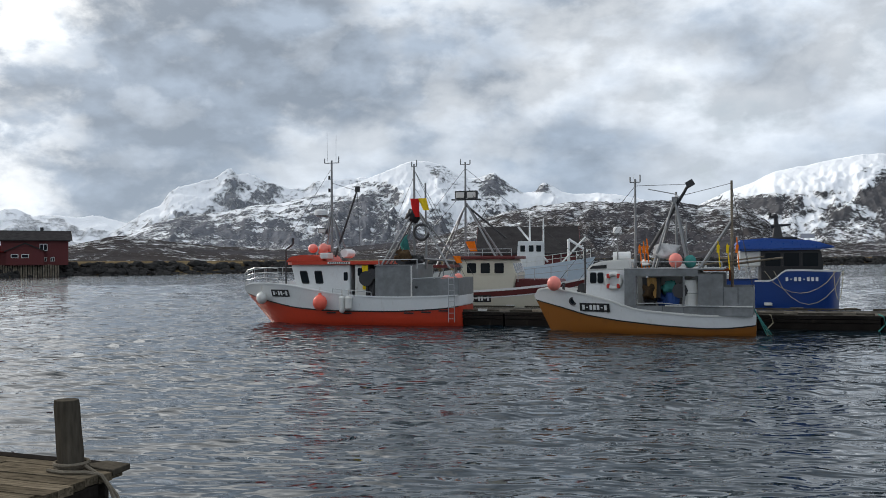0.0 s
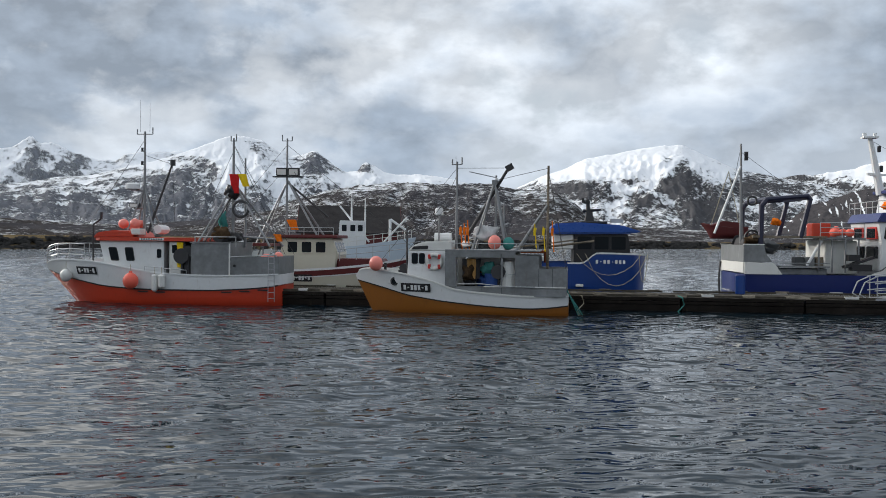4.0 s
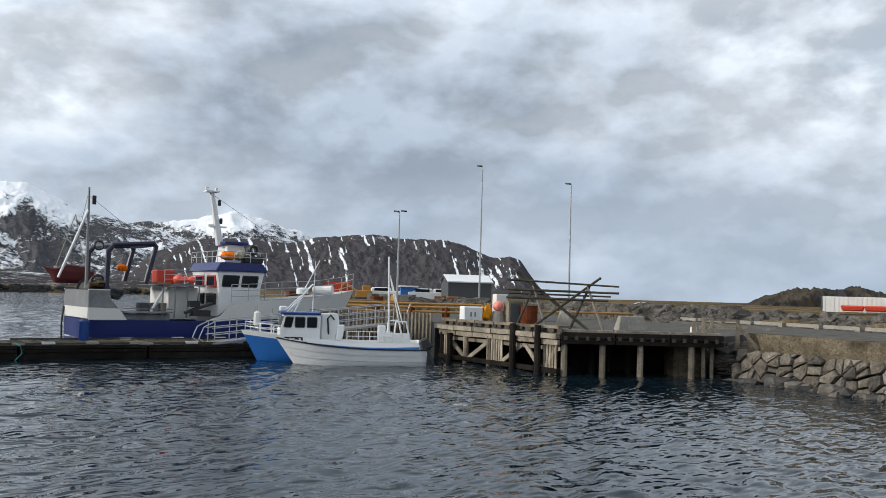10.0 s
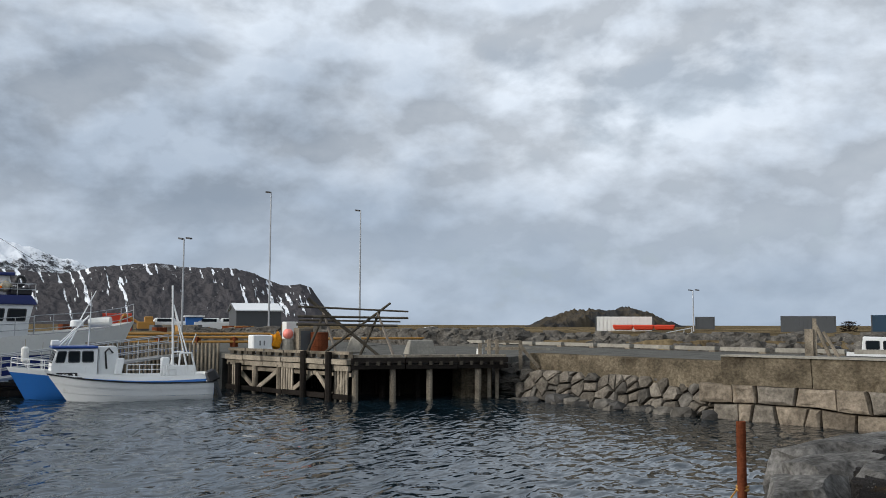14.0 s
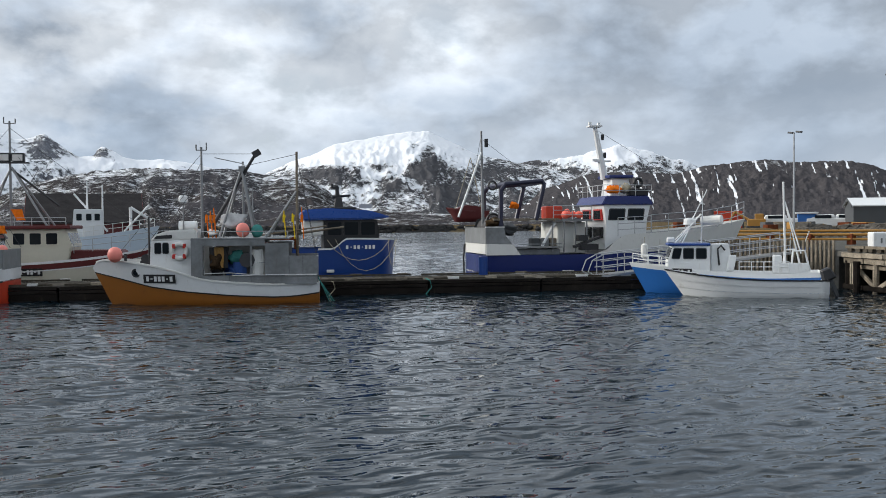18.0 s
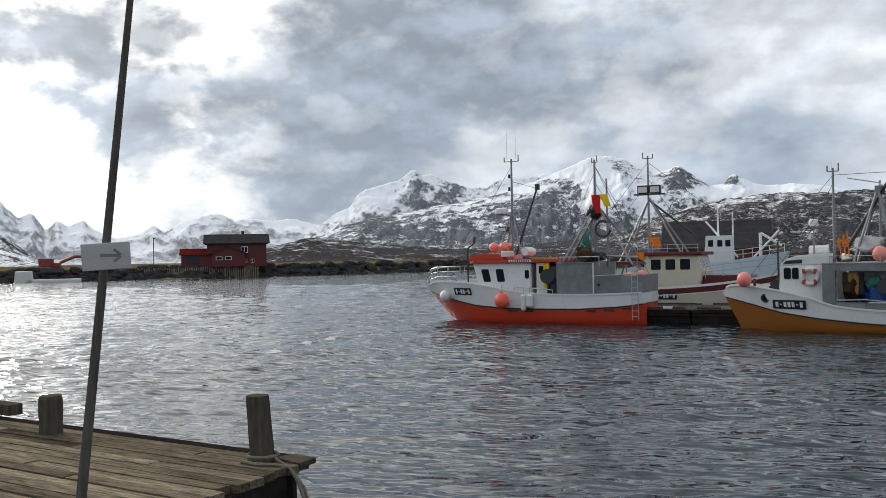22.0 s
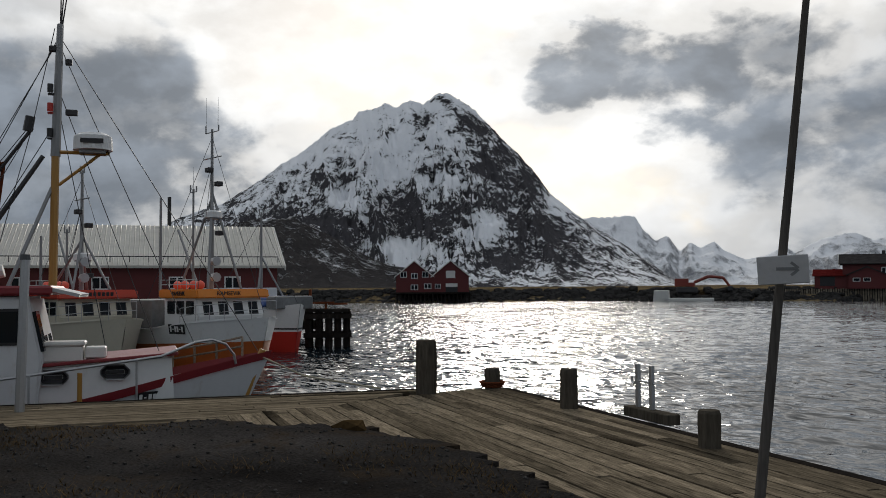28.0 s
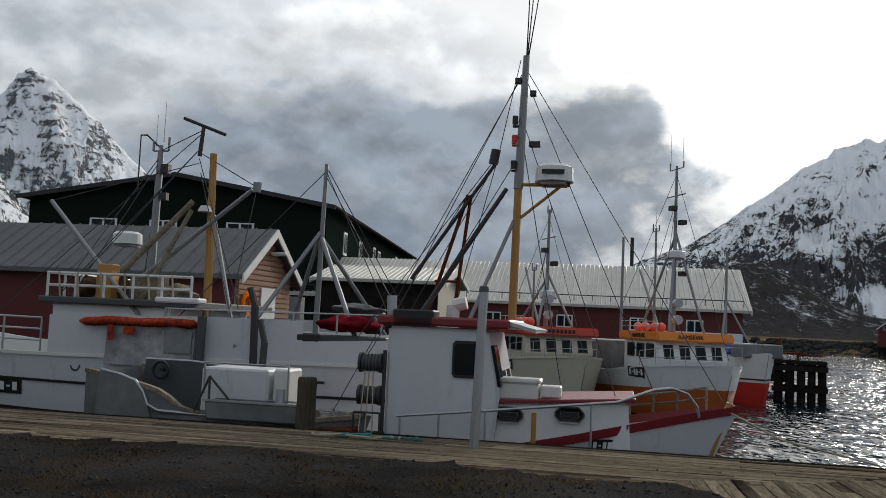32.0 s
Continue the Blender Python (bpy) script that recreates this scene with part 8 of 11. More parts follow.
    for q in (0.4, 1.0, 1.7, 2.2):
        one("roof_float", BUOY, e, balls=[((x + q, -1.0, 3.1), 0.17)], smooth=True)
    for n in range(name_bars):
        one("name_bar", BLACK, e, boxes=[((x + 1.0 + n * 0.16, -1.512, 2.79), (0.1, 0.012, 0.14))])
        one("name_bar", BLACK, e, boxes=[((x + 2.93, -0.65 + n * 0.16, 2.79), (0.02, 0.1, 0.14))])
    if name_text:
        for pos, rot in (((x + 2.93, -0.72, 2.72), (90, 0, 90)), ((x + 1.0, -1.515, 2.72), (90, 0, 0))):
            cu = bpy.data.curves.new("name_letters", "FONT")
            cu.body, cu.size, cu.extrude = name_text, 0.22, 0.008
            dg = bpy.context.evaluated_depsgraph_get()
            tmp = bpy.data.objects.new("name_letters", cu)
            scene.collection.objects.link(tmp)
            dg.update()
            me = bpy.data.meshes.new_from_object(tmp.evaluated_get(dg))
            bpy.data.objects.remove(tmp)
            me.materials.clear()
            me.materials.append(BLACK)
            t = new("name_letters", me)
            t.parent, t.matrix_basis = e, pose(*pos, *rot)
    H.plate(e, 0.68, 1.5, 1.0, 0.36, -1, plate_chars)
    return e


HULLORANGE = paint("orange_brown_paint", (0.42, 0.10, 0.02), 0.42, 0.12)
AMBER = paint("amber_paint", (0.70, 0.22, 0.02), 0.42, 0.1)
sjark(-31.4, 12.6, "cream fishing boat with orange-red wheelhouse roof", 10.6, ORANGE, CREAM, "cream", 6, 8, "", 7.4, True, False)
sjark(-28.5, 16.5, "white fishing boat with amber wheelhouse roof and orange-brown bottom", 10.6, AMBER, HULLORANGE, "orange", 6, 0, "RAMSEVIK", 9.0)
l = boat_frame("fishing_boat", (-47.6, 23.5), (1.0, -0.04), "white fishing boat with bright red bottom and blue canvas")
H = Hull(11.2, 3.8, [(0, 1.7), (0.5, 1.6), (0.8, 1.9), (1, 2.25)], 0.5, 0.7, 0.9, 3.0, 0.3)
H.band(l, "lower_hull", BRIGHTRED, lambda s: -0.6, lambda s: 0.95, label="bright red lower hull")
H.band(l, "stripe", BLACK, lambda s: 1.05, lambda s: 1.12, proud=0.02, rows=2)
H.band(l, "upper_hull", WHITE, lambda s: 0.95, H.top)
H.deck(l, DARKGREY, 0.3)
house(l, [(3.0, 1.5), (6.5, 1.5), (6.5, 3.0), (3.0, 3.0)], 1.4, WHITE)
one("canvas_cover", BLUETARP, l, boxes=[((8.3, 0, 2.35), (3.0, 2.4, 0.5), dict(taper=(0.9, 0.6)))], bevel=0.1, label="dark blue canvas over the foredeck")
one("fore_screen", GREY, l, boxes=[((10.2, 0, 2.3), (0.9, 2.0, 0.6))], bevel=0.05)
mast(l, (7.4, 0, 1.8), (7.4, 0, 6.6), 0.08, 0.05, MAST, [], 0.2)
for y in (0.9, -0.9):
    one("mast_leg", MAST, l, tubes=[((8.6, y, 2.0), (7.45, 0, 4.5), 0.05)])
wires(l, [((7.4, 0, 6.4), (10.9, 0, 2.3)), ((7.4, 0, 6.4), (5.0, 0.9, 3.0)), ((7.4, 0, 6.4), (5.0, -0.9, 3.0))])

# timber dolphin off the shed quay
dl = thing("timber_dolphin", Matrix.Translation((-39.7, 26.8, 0)) @ Matrix.Rotation(radians(55), 4, "Z"), "dark timber mooring dolphin with a red steel frame on top", "dolphin")
for x in (-0.95, -0.45, 0.05, 0.5, 0.95):
    for y in (-0.9, 0.0, 0.9):
        one("pile", DARKTIMBER, dl, tubes=[((x, y, -3), (x, y, 1.75), 0.2, 0.17)])
for z in (0.6, 1.55):
    for y in (-1.1, 1.1):
        one("waler", DARKTIMBER, dl, boxes=[((0, y, z), (2.4, 0.2, 0.24))])
one("cap_deck", DARKTIMBER, dl, boxes=[((0, 0, 1.82), (2.3, 2.2, 0.14))])
one("red_frame", RUST, dl, boxes=[((-0.4, 0, 2.2), (1.4, 1.0, 0.1)), ((-0.9, 0, 2.4), (0.12, 0.9, 1.0)), ((-0.1, 0, 2.05), (0.12, 0.9, 0.4)), ((0.5, 0, 2.15), (1.0, 0.12, 0.1))])


# ---------------------------------------------------------------- sheds on the left
def shed(name, label, corner, along_dir, length, depth, base, eave, ridge, wall, roof, over=0.4, ridge_at=0.5, ribs=0, category="shed", edge=None):
    """A gabled shed: corner, direction of its long side, away side to the left of it."""
    ang = math.atan2(along_dir[1], along_dir[0])
    e = thing(name, Matrix.Translation((corner[0], corner[1], 0)) @ Matrix.Rotation(ang, 4, "Z"), label, category)
    mid = depth * ridge_at
    bm = bmesh.new()
    pts = [(0, base), (depth, base), (depth, eave), (mid, ridge), (0, eave)]
    a0, a1 = [bm.verts.new((0, y, z)) for y, z in pts], [bm.verts.new((length, y, z)) for y, z in pts]
    bm.faces.new(a0)
    bm.faces.new(a1[::-1])
    for q in range(5):
        bm.faces.new((a0[q], a1[q], a1[(q + 1) % 5], a0[(q + 1) % 5]))
    bmesh.ops.recalc_face_normals(bm, faces=bm.faces[:])
    part("wall", bm, wall, e)
    for y0, y1, s in ((-over, mid, 1), (depth + over, mid, -1)):
        slope = (ridge - eave) / (mid if s > 0 else depth - mid)
        z0, z1 = eave - over * slope + 0.05, ridge + 0.05
        bm = bmesh.new()
        v = [bm.verts.new(p) for p in ((-over, y0, z0), (length + over, y0, z0), (length + over, y1, z1), (-over, y1, z1), (-over, y0, z0 + 0.14), (length + over, y0, z0 + 0.14), (length + over, y1, z1 + 0.14), (-over, y1, z1 + 0.14))]
        for q in ((3, 2, 1, 0), (4, 5, 6, 7), (0, 1, 5, 4), (1, 2, 6, 5), (2, 3, 7, 6), (3, 0, 4, 7)):
            bm.faces.new([v[t] for t in q])
        bmesh.ops.recalc_face_normals(bm, faces=bm.faces[:])
        rf = part("roof", bm, roof, e)
        if ribs and s > 0:
            for t in range(ribs):
                xx = -over + (length + 2 * over) * (t + 0.5) / ribs
                b2 = bmesh.new()
                tube(b2, (xx, y0, z0 + 0.15), (xx, y1, z1 + 0.15), 0.035, n=4, caps=False)
                part("roof_rib", b2, roof, rf)
    for x in (-over - 0.02, length + over + 0.02):
        for y0, y1 in ((-over, mid), (depth + over, mid)):
            bm = bmesh.new()
            slope = (ridge - eave) / (mid if y0 < 0 else depth - mid)
            z0 = eave - over * slope
            v0, v1 = Vector((x, y0, z0)), Vector((x, y1, ridge))
            quad(bm, (v0 + v1) / 2 + Vector((0, 0, 0.06)), (v1 - v0).normalized(), Vector((0, 0, 1)), Vector((1 if x > 0 else -1, 0, 0)), (v1 - v0).length, 0.26, 0.02, 0.05)
            part("bargeboard", bm, edge or OLDWHITE, e)
    return e


def wall_window(e, axis, at, u, z, w, h, frame_mat=None, cross=True):
    """A casement on a wall: axis 'x' for gable walls (x = at), 'y' for long walls (y = at)."""
    n = Vector((1 if at > 0.01 else -1, 0, 0)) if axis == "x" else Vector((0, 1 if at > 0.01 else -1, 0))
    d = Vector((0, 1, 0)) if axis == "x" else Vector((1, 0, 0))
    c = Vector((at, u, z)) if axis == "x" else Vector((u, at, z))
    bm = bmesh.new()
    quad(bm, c, d, Vector((0, 0, 1)), n, w, h, 0.05, 0.08)
    win = part("window", bm, frame_mat or WHITE, e)
    k = (0.27, -0.27) if cross else (0.0,)
    for q in k:
        bm = bmesh.new()
        quad(bm, c + d * (q * w * 0.86), d, Vector((0, 0, 1)), n, w * (0.38 if cross else 0.84), h * 0.8, 0.06, 0.03)
        part("pane", bm, GLASS_DARK, win)


PSHED = EA + HQ * -24 + NQ * 39.5
rs = shed("red_warehouse", "long dark red warehouse with pale corrugated roof", (PSHED.x, PSHED.y), HQ, 39.5, 10.0, 1.0, 4.25, 6.6, RED, ROOFMETAL, 0.4, 0.5, 150, "warehouse")
for x in (10, 14, 18, 22, 26, 30, 34, 37):
    wall_window(rs, "y", 0.0, x, 3.3, 0.9, 0.7)
one("snow_guard", IRON, rs, boxes=[((20, -0.3, 4.75), (39, 0.04, 0.05))])
for q in range(40):
    one("guard_bracket", IRON, rs, boxes=[((0.5 + q, -0.3, 4.6), (0.04, 0.04, 0.34))])
one("quay_apron", DARKTIMBER, rs, boxes=[((19, -1.5, 0.9), (41, 3.0, 0.3))])
for q in range(14):
    one("pile", DARKTIMBER, rs, tubes=[((q * 3.0, -2.8, -3), (q * 3.0, -2.8, 0.9), 0.18)])
ck = thing("chimney_pipe", Matrix.Translation((-54.5, 25.0, 5.0)), "tall black flue pipe above the warehouse roof", "chimney")
one("flue", BLACK, ck, tubes=[((0, 0, 0), (0, 0, 3.7), 0.12)])


big = shed("green_warehouse", "large dark green boarded warehouse with black roof", (-55.6, 6.1), (-0.951, 0.310), 41.5, 18.3, 1.5, 9.35, 10.9, GREEN, ROOFDARK, 0.6, 0.5, 0, "warehouse", BLACK)
for y, z in ((5.2, 7.85), (9.9, 7.85), (13.6, 7.85)):
    wall_window(big, "x", 0.0, y, z, 1.7, 0.8)
for x, z in ((5.8, 7.7), (11.6, 7.6), (17.8, 7.7), (20.2, 7.6), (30.5, 7.9)):
    wall_window(big, "y", 0.0, x, z, 1.1, 1.5)
ph = EA + HQ * -23 + NQ * 13.0
hut = shed("boathouse", "dark red boathouse with grey roof and oiled-wood gable", (ph.x, ph.y), HQ, 20.9, 4.3, 1.3, 4.1, 5.42, RED, ROOFGREY, 0.4, 0.5, 46, "boathouse")
bm = bmesh.new()
pts = [(-0.02, 1.3), (4.32, 1.3), (4.32, 4.1), (2.15, 5.41), (-0.02, 4.1)]
va = [bm.verts.new((20.92, y, z)) for y, z in pts]
vb = [bm.verts.new((20.99, y, z)) for y, z in pts]
bm.faces.new(va[::-1])
bm.faces.new(vb)
for q in range(5):
    bm.faces.new((va[q], va[(q + 1) % 5], vb[(q + 1) % 5], vb[q]))
part("gable_wall", bm, HUTWOOD, hut, "oiled reddish-brown board gable")
for q in range(24):
    zb = 1.4 + q * 0.165
    wide = 2.13 * min(1.0, 1 - (zb - 4.1) / 1.32)
    one("lap_board", HUTWOOD, hut, boxes=[((21.01, 2.15, zb), (0.045, 2 * wide, 0.12), dict(tilt=(0, 6, 0)))])
one("gable_door", OLDWHITE, hut, boxes=[((21.04, 2.3, 2.75), (0.06, 1.2, 2.0))])
one("lifebuoy", ORANGECLOTH, hut, rings=[((21.1, 0.5, 3.2), 0.3, 0.07, "X")])
one("gable_lamp", OLDWHITE, hut, boxes=[((21.3, 2.4, 4.85), (0.5, 0.2, 0.12))], bevel=0.03)
one("quay_apron", DARKTIMBER, hut, boxes=[((10, -0.6, 1.1), (22, 1.4, 0.25))])
for q in range(9):
    one("pile", DARKTIMBER, hut, tubes=[((q * 2.5, -1.1, -3), (q * 2.5, -1.1, 1.0), 0.16)])
ps = EA + HQ * -5.1 + NQ * 30
sm = shed("store_shed", "small boarded store with pale corrugated roof", (ps.x, ps.y), HQ, 5.75, 6.0, 1.2, 4.7, 5.4, CREAM, ROOFMETAL, 0.4, 0.5, 26)
# dark front boards; the shade on this wall is included in their colour
one("front_wall", DARKTIMBER, sm, boxes=[((2.87, -0.03, 2.95), (5.75, 0.04, 3.4))])
one("quay_apron", DARKTIMBER, sm, boxes=[((3, -0.3, 1.0), (6.5, 0.5, 0.25))])
tk = thing("storage_tank", Matrix.Translation(EA + HQ * -3.2 + NQ * 19.5 + Vector((0, 0, 1.2))), "grey upright storage tank on the boathouse quay", "tank")
one("shell", GREY, tk, tubes=[((0, 0, -0.3), (0, 0, 2.4), 0.95, 0.95, 20)])
one("yellow_pipe", YELLOW, tk, pipes=[([(-0.3, -1.2, 0.6), (-0.3, -1.2, 1.9), (0.1, -1.2, 2.5), (0.8, -1.2, 2.6)], 0.07)])
# left quay platform that carries boathouse, store and tank
lp = thing("shed_quay", Matrix.Identity(4), "dark timber quay under the sheds", "quay", kind="structure")
bm = bmesh.new()
q = [EA + HQ * a_ + NQ * o_ for a_, o_ in ((-26, 13.0), (-2.0, 13.0), (-2.0, 29.4), (2.2, 29.4), (2.2, 37.0), (17.5, 37.0), (17.5, 60), (-26, 60))]
slab(bm, [(v.x, v.y) for v in q], 0.7, 1.15)
part("platform", bm, DARKTIMBER, lp)


# ---------------------------------------------------------------- red houses across the harbour
def window_grid(e, axis, at, spots, w, h):
    for u, z in spots:
        wall_window(e, axis, at, u, z, w, h)


FAR = Vector((-0.76, 0.65, 0))
for n_, (cx, cy, zz) in enumerate(((-142.7, 122.3, 8.3), (-137.9, 127.9, 8.35))):
    hs = shed("harbour_house", "dark red gabled wooden house on piles with white windows", (cx, cy), FAR, 14.0, 7.4, 2.0, 5.3, zz, RED, ROOFDARK, 0.35, 0.5, 0, "house")
    hs["group"] = "red houses across the harbour"
    if n_ == 0:
        window_grid(hs, "x", 0.0, ((3.7, 5.3), (5.9, 5.6), (1.5, 5.6)), 1.3, 1.2)
        window_grid(hs, "x", 0.0, ((3.7, 3.0), (1.0, 3.2)), 1.5, 1.1)
    else:
        one("loading_hatch", OLDWHITE, hs, boxes=[((-0.04, 3.7, 5.6), (0.08, 1.9, 1.5))])
        one("gate", OLDWHITE, hs, boxes=[((-0.04, 3.5, 3.4), (0.08, 2.4, 0.7))])
        # black panel on the closed wall paints in the doorway's shade
        one("doorway", BLACK, hs, boxes=[((-0.04, 3.5, 2.5), (0.08, 2.4, 1.1))])
        window_grid(hs, "x", 0.0, ((6.3, 3.2),), 1.2, 0.9)
    one("platform", DARKTIMBER, hs, boxes=[((6.5, 3.7, 1.85), (16.5, 7.8, 0.3))])
    for k_ in range(10):
        one("pile", DARKTIMBER, hs, tubes=[((-1.2, k_ * 0.8, -2), (-1.2, k_ * 0.8, 1.9), 0.15)])

rh = shed("harbour_house", "large dark red wooden harbour house with black roof", (-82.0, 173.2), (0.91, 0.41), 11.8, 8.5, 2.2, 7.05, 8.7, RED, ROOFDARK, 0.7, 0.5, 0, "house")
rh["group"] = "red houses across the harbour"
window_grid(rh, "y", 0.0, ((7.4, 5.6),), 1.4, 1.3)
window_grid(rh, "y", 0.0, ((7.6, 3.3), (9.0, 3.3)), 0.7, 0.8)
one("chimney", BLACK, rh, boxes=[((7.2, 4.2, 8.9), (0.6, 0.6, 1.2))])
one("porch", RED, rh, prisms=[([(1.0, 2.2), (7.5, 2.2), (7.5, 4.9), (4.2, 6.3), (1.0, 4.9)], -1.6, -0.01)])
one("porch_roof", ROOFDARK, rh, prisms=[([(0.6, 4.85), (0.6, 4.65), (4.2, 6.2), (7.9, 4.65), (7.9, 4.85), (4.2, 6.45)], -1.9, 0.2)])
for x_ in (2.4, 4.2):
    one("porch_window", WHITE, rh, boxes=[((x_, -1.62, 3.9), (1.3, 0.06, 0.7))])
    one("porch_pane", GLASS_DARK, rh, boxes=[((x_, -1.66, 3.9), (1.05, 0.04, 0.5))])
REDROOF = material("red_roof_sheets", (0.10, 0.014, 0.013), 0.8, 0, 8, 0.3, 0.01, 0.2, (0.04, 0.01, 0.01), spec=0.08)
wg = shed("harbour_wing", "low red wing of the harbour house", (-86.6, 171.2), (0.91, 0.41), 6.0, 6.0, 2.2, 4.7, 5.8, RED, REDROOF, 0.4, 0.5, 0, "house")
# flat black sheet, the opening's inner shade put into its colour
one("dark_opening", BLACK, wg, boxes=[((2.3, -0.03, 3.6), (2.6, 0.06, 1.7))])
fn = thing("timber_screen", Matrix.Translation((-94.2, 167.0, 0)) @ Matrix.Rotation(math.atan2(0.41, 0.91), 4, "Z"), "weathered upright timber screen along the house quay", "fence")
rnd = random.Random(8)
for q in range(56):
    one("board", TIMBER, fn, boxes=[((q * 0.43, 0, 1.0), (0.28, 0.12, 2.4 + rnd.uniform(-0.3, 0.25)))])
one("deck", DARKTIMBER, fn, boxes=[((12, 1.6, 2.0), (25, 3.0, 0.3))])
one("lamp_post", IRON, fn, tubes=[((3.4, 0.6, 2), (3.4, 0.6, 8.2), 0.08), ((3.4, 0.6, 8.1), (3.8, 0.6, 8.2), 0.12)])
EXRED = paint("faded_machine_red", (0.20, 0.03, 0.018), 0.5, 0.3, (0.06, 0.02, 0.015))
# landing barge with excavator
bg = boat_frame("barge", (-110.8, 152.6), (0.86, 0.5), "white landing barge with a flat deck")
one("hull", OLDWHITE, bg, boxes=[((1.8, 0, 0.9), (3.2, 3, 2.4), dict(taper=(0.85, 1))), ((7, 0, 0.2), (9.5, 3, 0.7))], bevel=0.1)
ex = thing("excavator", Matrix.Translation((-105.5, 159.5, 1.6)) @ Matrix.Rotation(math.atan2(0.5, 0.86), 4, "Z"), "orange excavator parked on the far shore", "excavator")
one("cab", EXRED, ex, boxes=[((-2.6, 0, 2.0), (2.6, 2.4, 1.6)), ((-1.0, 0, 1.6), (2.0, 2.4, 0.8))], bevel=0.1)
one("track", IRON, ex, boxes=[((-1.6, 1, 0.55), (4.2, 0.6, 1.1)), ((-1.6, -1, 0.55), (4.2, 0.6, 1.1))], bevel=0.2)
one("boom", EXRED, ex, tubes=[((-0.2, 0, 2.0), (2.6, 0, 3.2), 0.3), ((2.6, 0, 3.2), (5.4, 0, 2.9), 0.28), ((5.4, 0, 2.9), (6.6, 0, 1.2), 0.25)])
one("bucket", IRON, ex, boxes=[((6.7, 0, 0.8), (1.0, 1.2, 0.9))], bevel=0.1)

# far boats and the dark red building beyond the pontoon
fb = boat_frame("fishing_vessel", (4.6, 88.5), (0.995, -0.1), "pale blue fishing vessel at the far quay")
H = Hull(10.5, 4.2, [(0, 2.2), (0.4, 2.2), (0.7, 2.6), (1, 3.1)], 1.0, 0.8)
H.band(fb, "hull", SKYBLUE, lambda s: 0.6, H.top)
H.band(fb, "bottom", RED, lambda s: -0.6, lambda s: 0.6)
H.deck(fb, DARKGREY, 0.4)
house(fb, [(3.0, 2.0), (5.6, 2.0), (5.5, 4.6), (3.2, 4.6)], 1.4, WHITE)
for x_ in (3.4, 4.2, 4.9):
    side_window(fb, x_, x_ + 0.45, 3.6, 4.2, 1.4)
mast(fb, (4.3, 0, 4.6), (4.3, 0, 7.0), 0.1, 0.06, WHITE, [], 0.5)
mast(fb, (5.6, 0, 2.4), (5.6, 0, 6.8), 0.1, 0.06, WHITE)
one("derrick", WHITE, fb, tubes=[((6.0, 0, 2.6), (3.2, 0, 6.0), 0.09)])
one("derrick", WHITE, fb, tubes=[((7.4, 0, 2.6), (9.6, 0, 5.0), 0.09)])
one("crane", WHITE, fb, tubes=[((8.0, 0.5, 2.6), (8.0, 0.5, 4.8), 0.14), ((8.0, 0.5, 4.8), (9.8, 0.5, 3.6), 0.12)])
rail(fb, [(0.2, -1.8, 2.2), (4.0, -2.0, 2.2), (8.0, -1.7, 2.7), (10.0, -0.5, 3.0)], 0.8, 2, 0.03, OLDWHITE)
dr = shed("quay_warehouse", "dark red quay warehouse with black roof", (4.5, 95.5), (0.995, -0.1), 9.8, 9.0, 0.6, 3.6, 6.2, RED, ROOFDARK, 0.5, 0.5, 0, "warehouse", RED)
one("quay", DARKTIMBER, dr, boxes=[((4, 3.0, 0.3), (26, 14, 1.0))])
for q in range(9):
    one("pile", DARKTIMBER, dr, tubes=[((-8 + q * 3, -3.8, -2), (-8 + q * 3, -3.8, 0.8), 0.2)])
wb = boat_frame("small_boat", (-6.5, 90), (0.995, -0.1), "white small boat lying at the far quay")
H = Hull(8, 2.8, [(0, 1.4), (0.5, 1.3), (1, 1.9)], 0.8)
H.band(wb, "hull", OLDWHITE, lambda s: -0.5, H.top)
house(wb, [(3, 1.2), (5.4, 1.3), (5.2, 2.7), (3, 2.7)], 1.0, WHITE)
mast(wb, (3.6, 0, 2.6), (3.6, 0, 6.5), 0.07, 0.05, WHITE)
wb = boat_frame("small_boat", (15.5, 70), (0.97, -0.24), "white small boat lying behind the pontoon")
H = Hull(7, 2.6, [(0, 1.3), (0.5, 1.2), (1, 1.8)], 0.8)
H.band(wb, "hull", OLDWHITE, lambda s: -0.5, H.top)
house(wb, [(2.5, 1.1), (5.0, 1.2), (4.8, 2.5), (2.5, 2.5)], 1.0, OLDWHITE)
mast(wb, (3.4, 0, 2.4), (3.4, 0, 6.0), 0.06, 0.04, MAST)

# rubble along the far shore
rnd = random.Random(77)
bm = bmesh.new()
for _ in range(2600):
    az = rnd.uniform(-37.5, 66)
    R0 = along(SHORE, az)
    f = rnd.uniform(-0.2, 1.0)
    r = R0 * (1 + 0.005 * f) + f * 2.4
    s_ = rnd.uniform(0.8, 2.2) * (1 if R0 < 260 else 1.4)
    rock_mesh(bm, polar(az, r, max(-0.1, f * 2.3)), (s_ * 1.3, s_, s_ * 0.7), rnd.random(), 0.3, rnd.uniform(0, 180))
tagged(part("shore_rubble", bm, DARKROCK), "dark rubble stones along the breakwater", "rubble", kind="stuff")


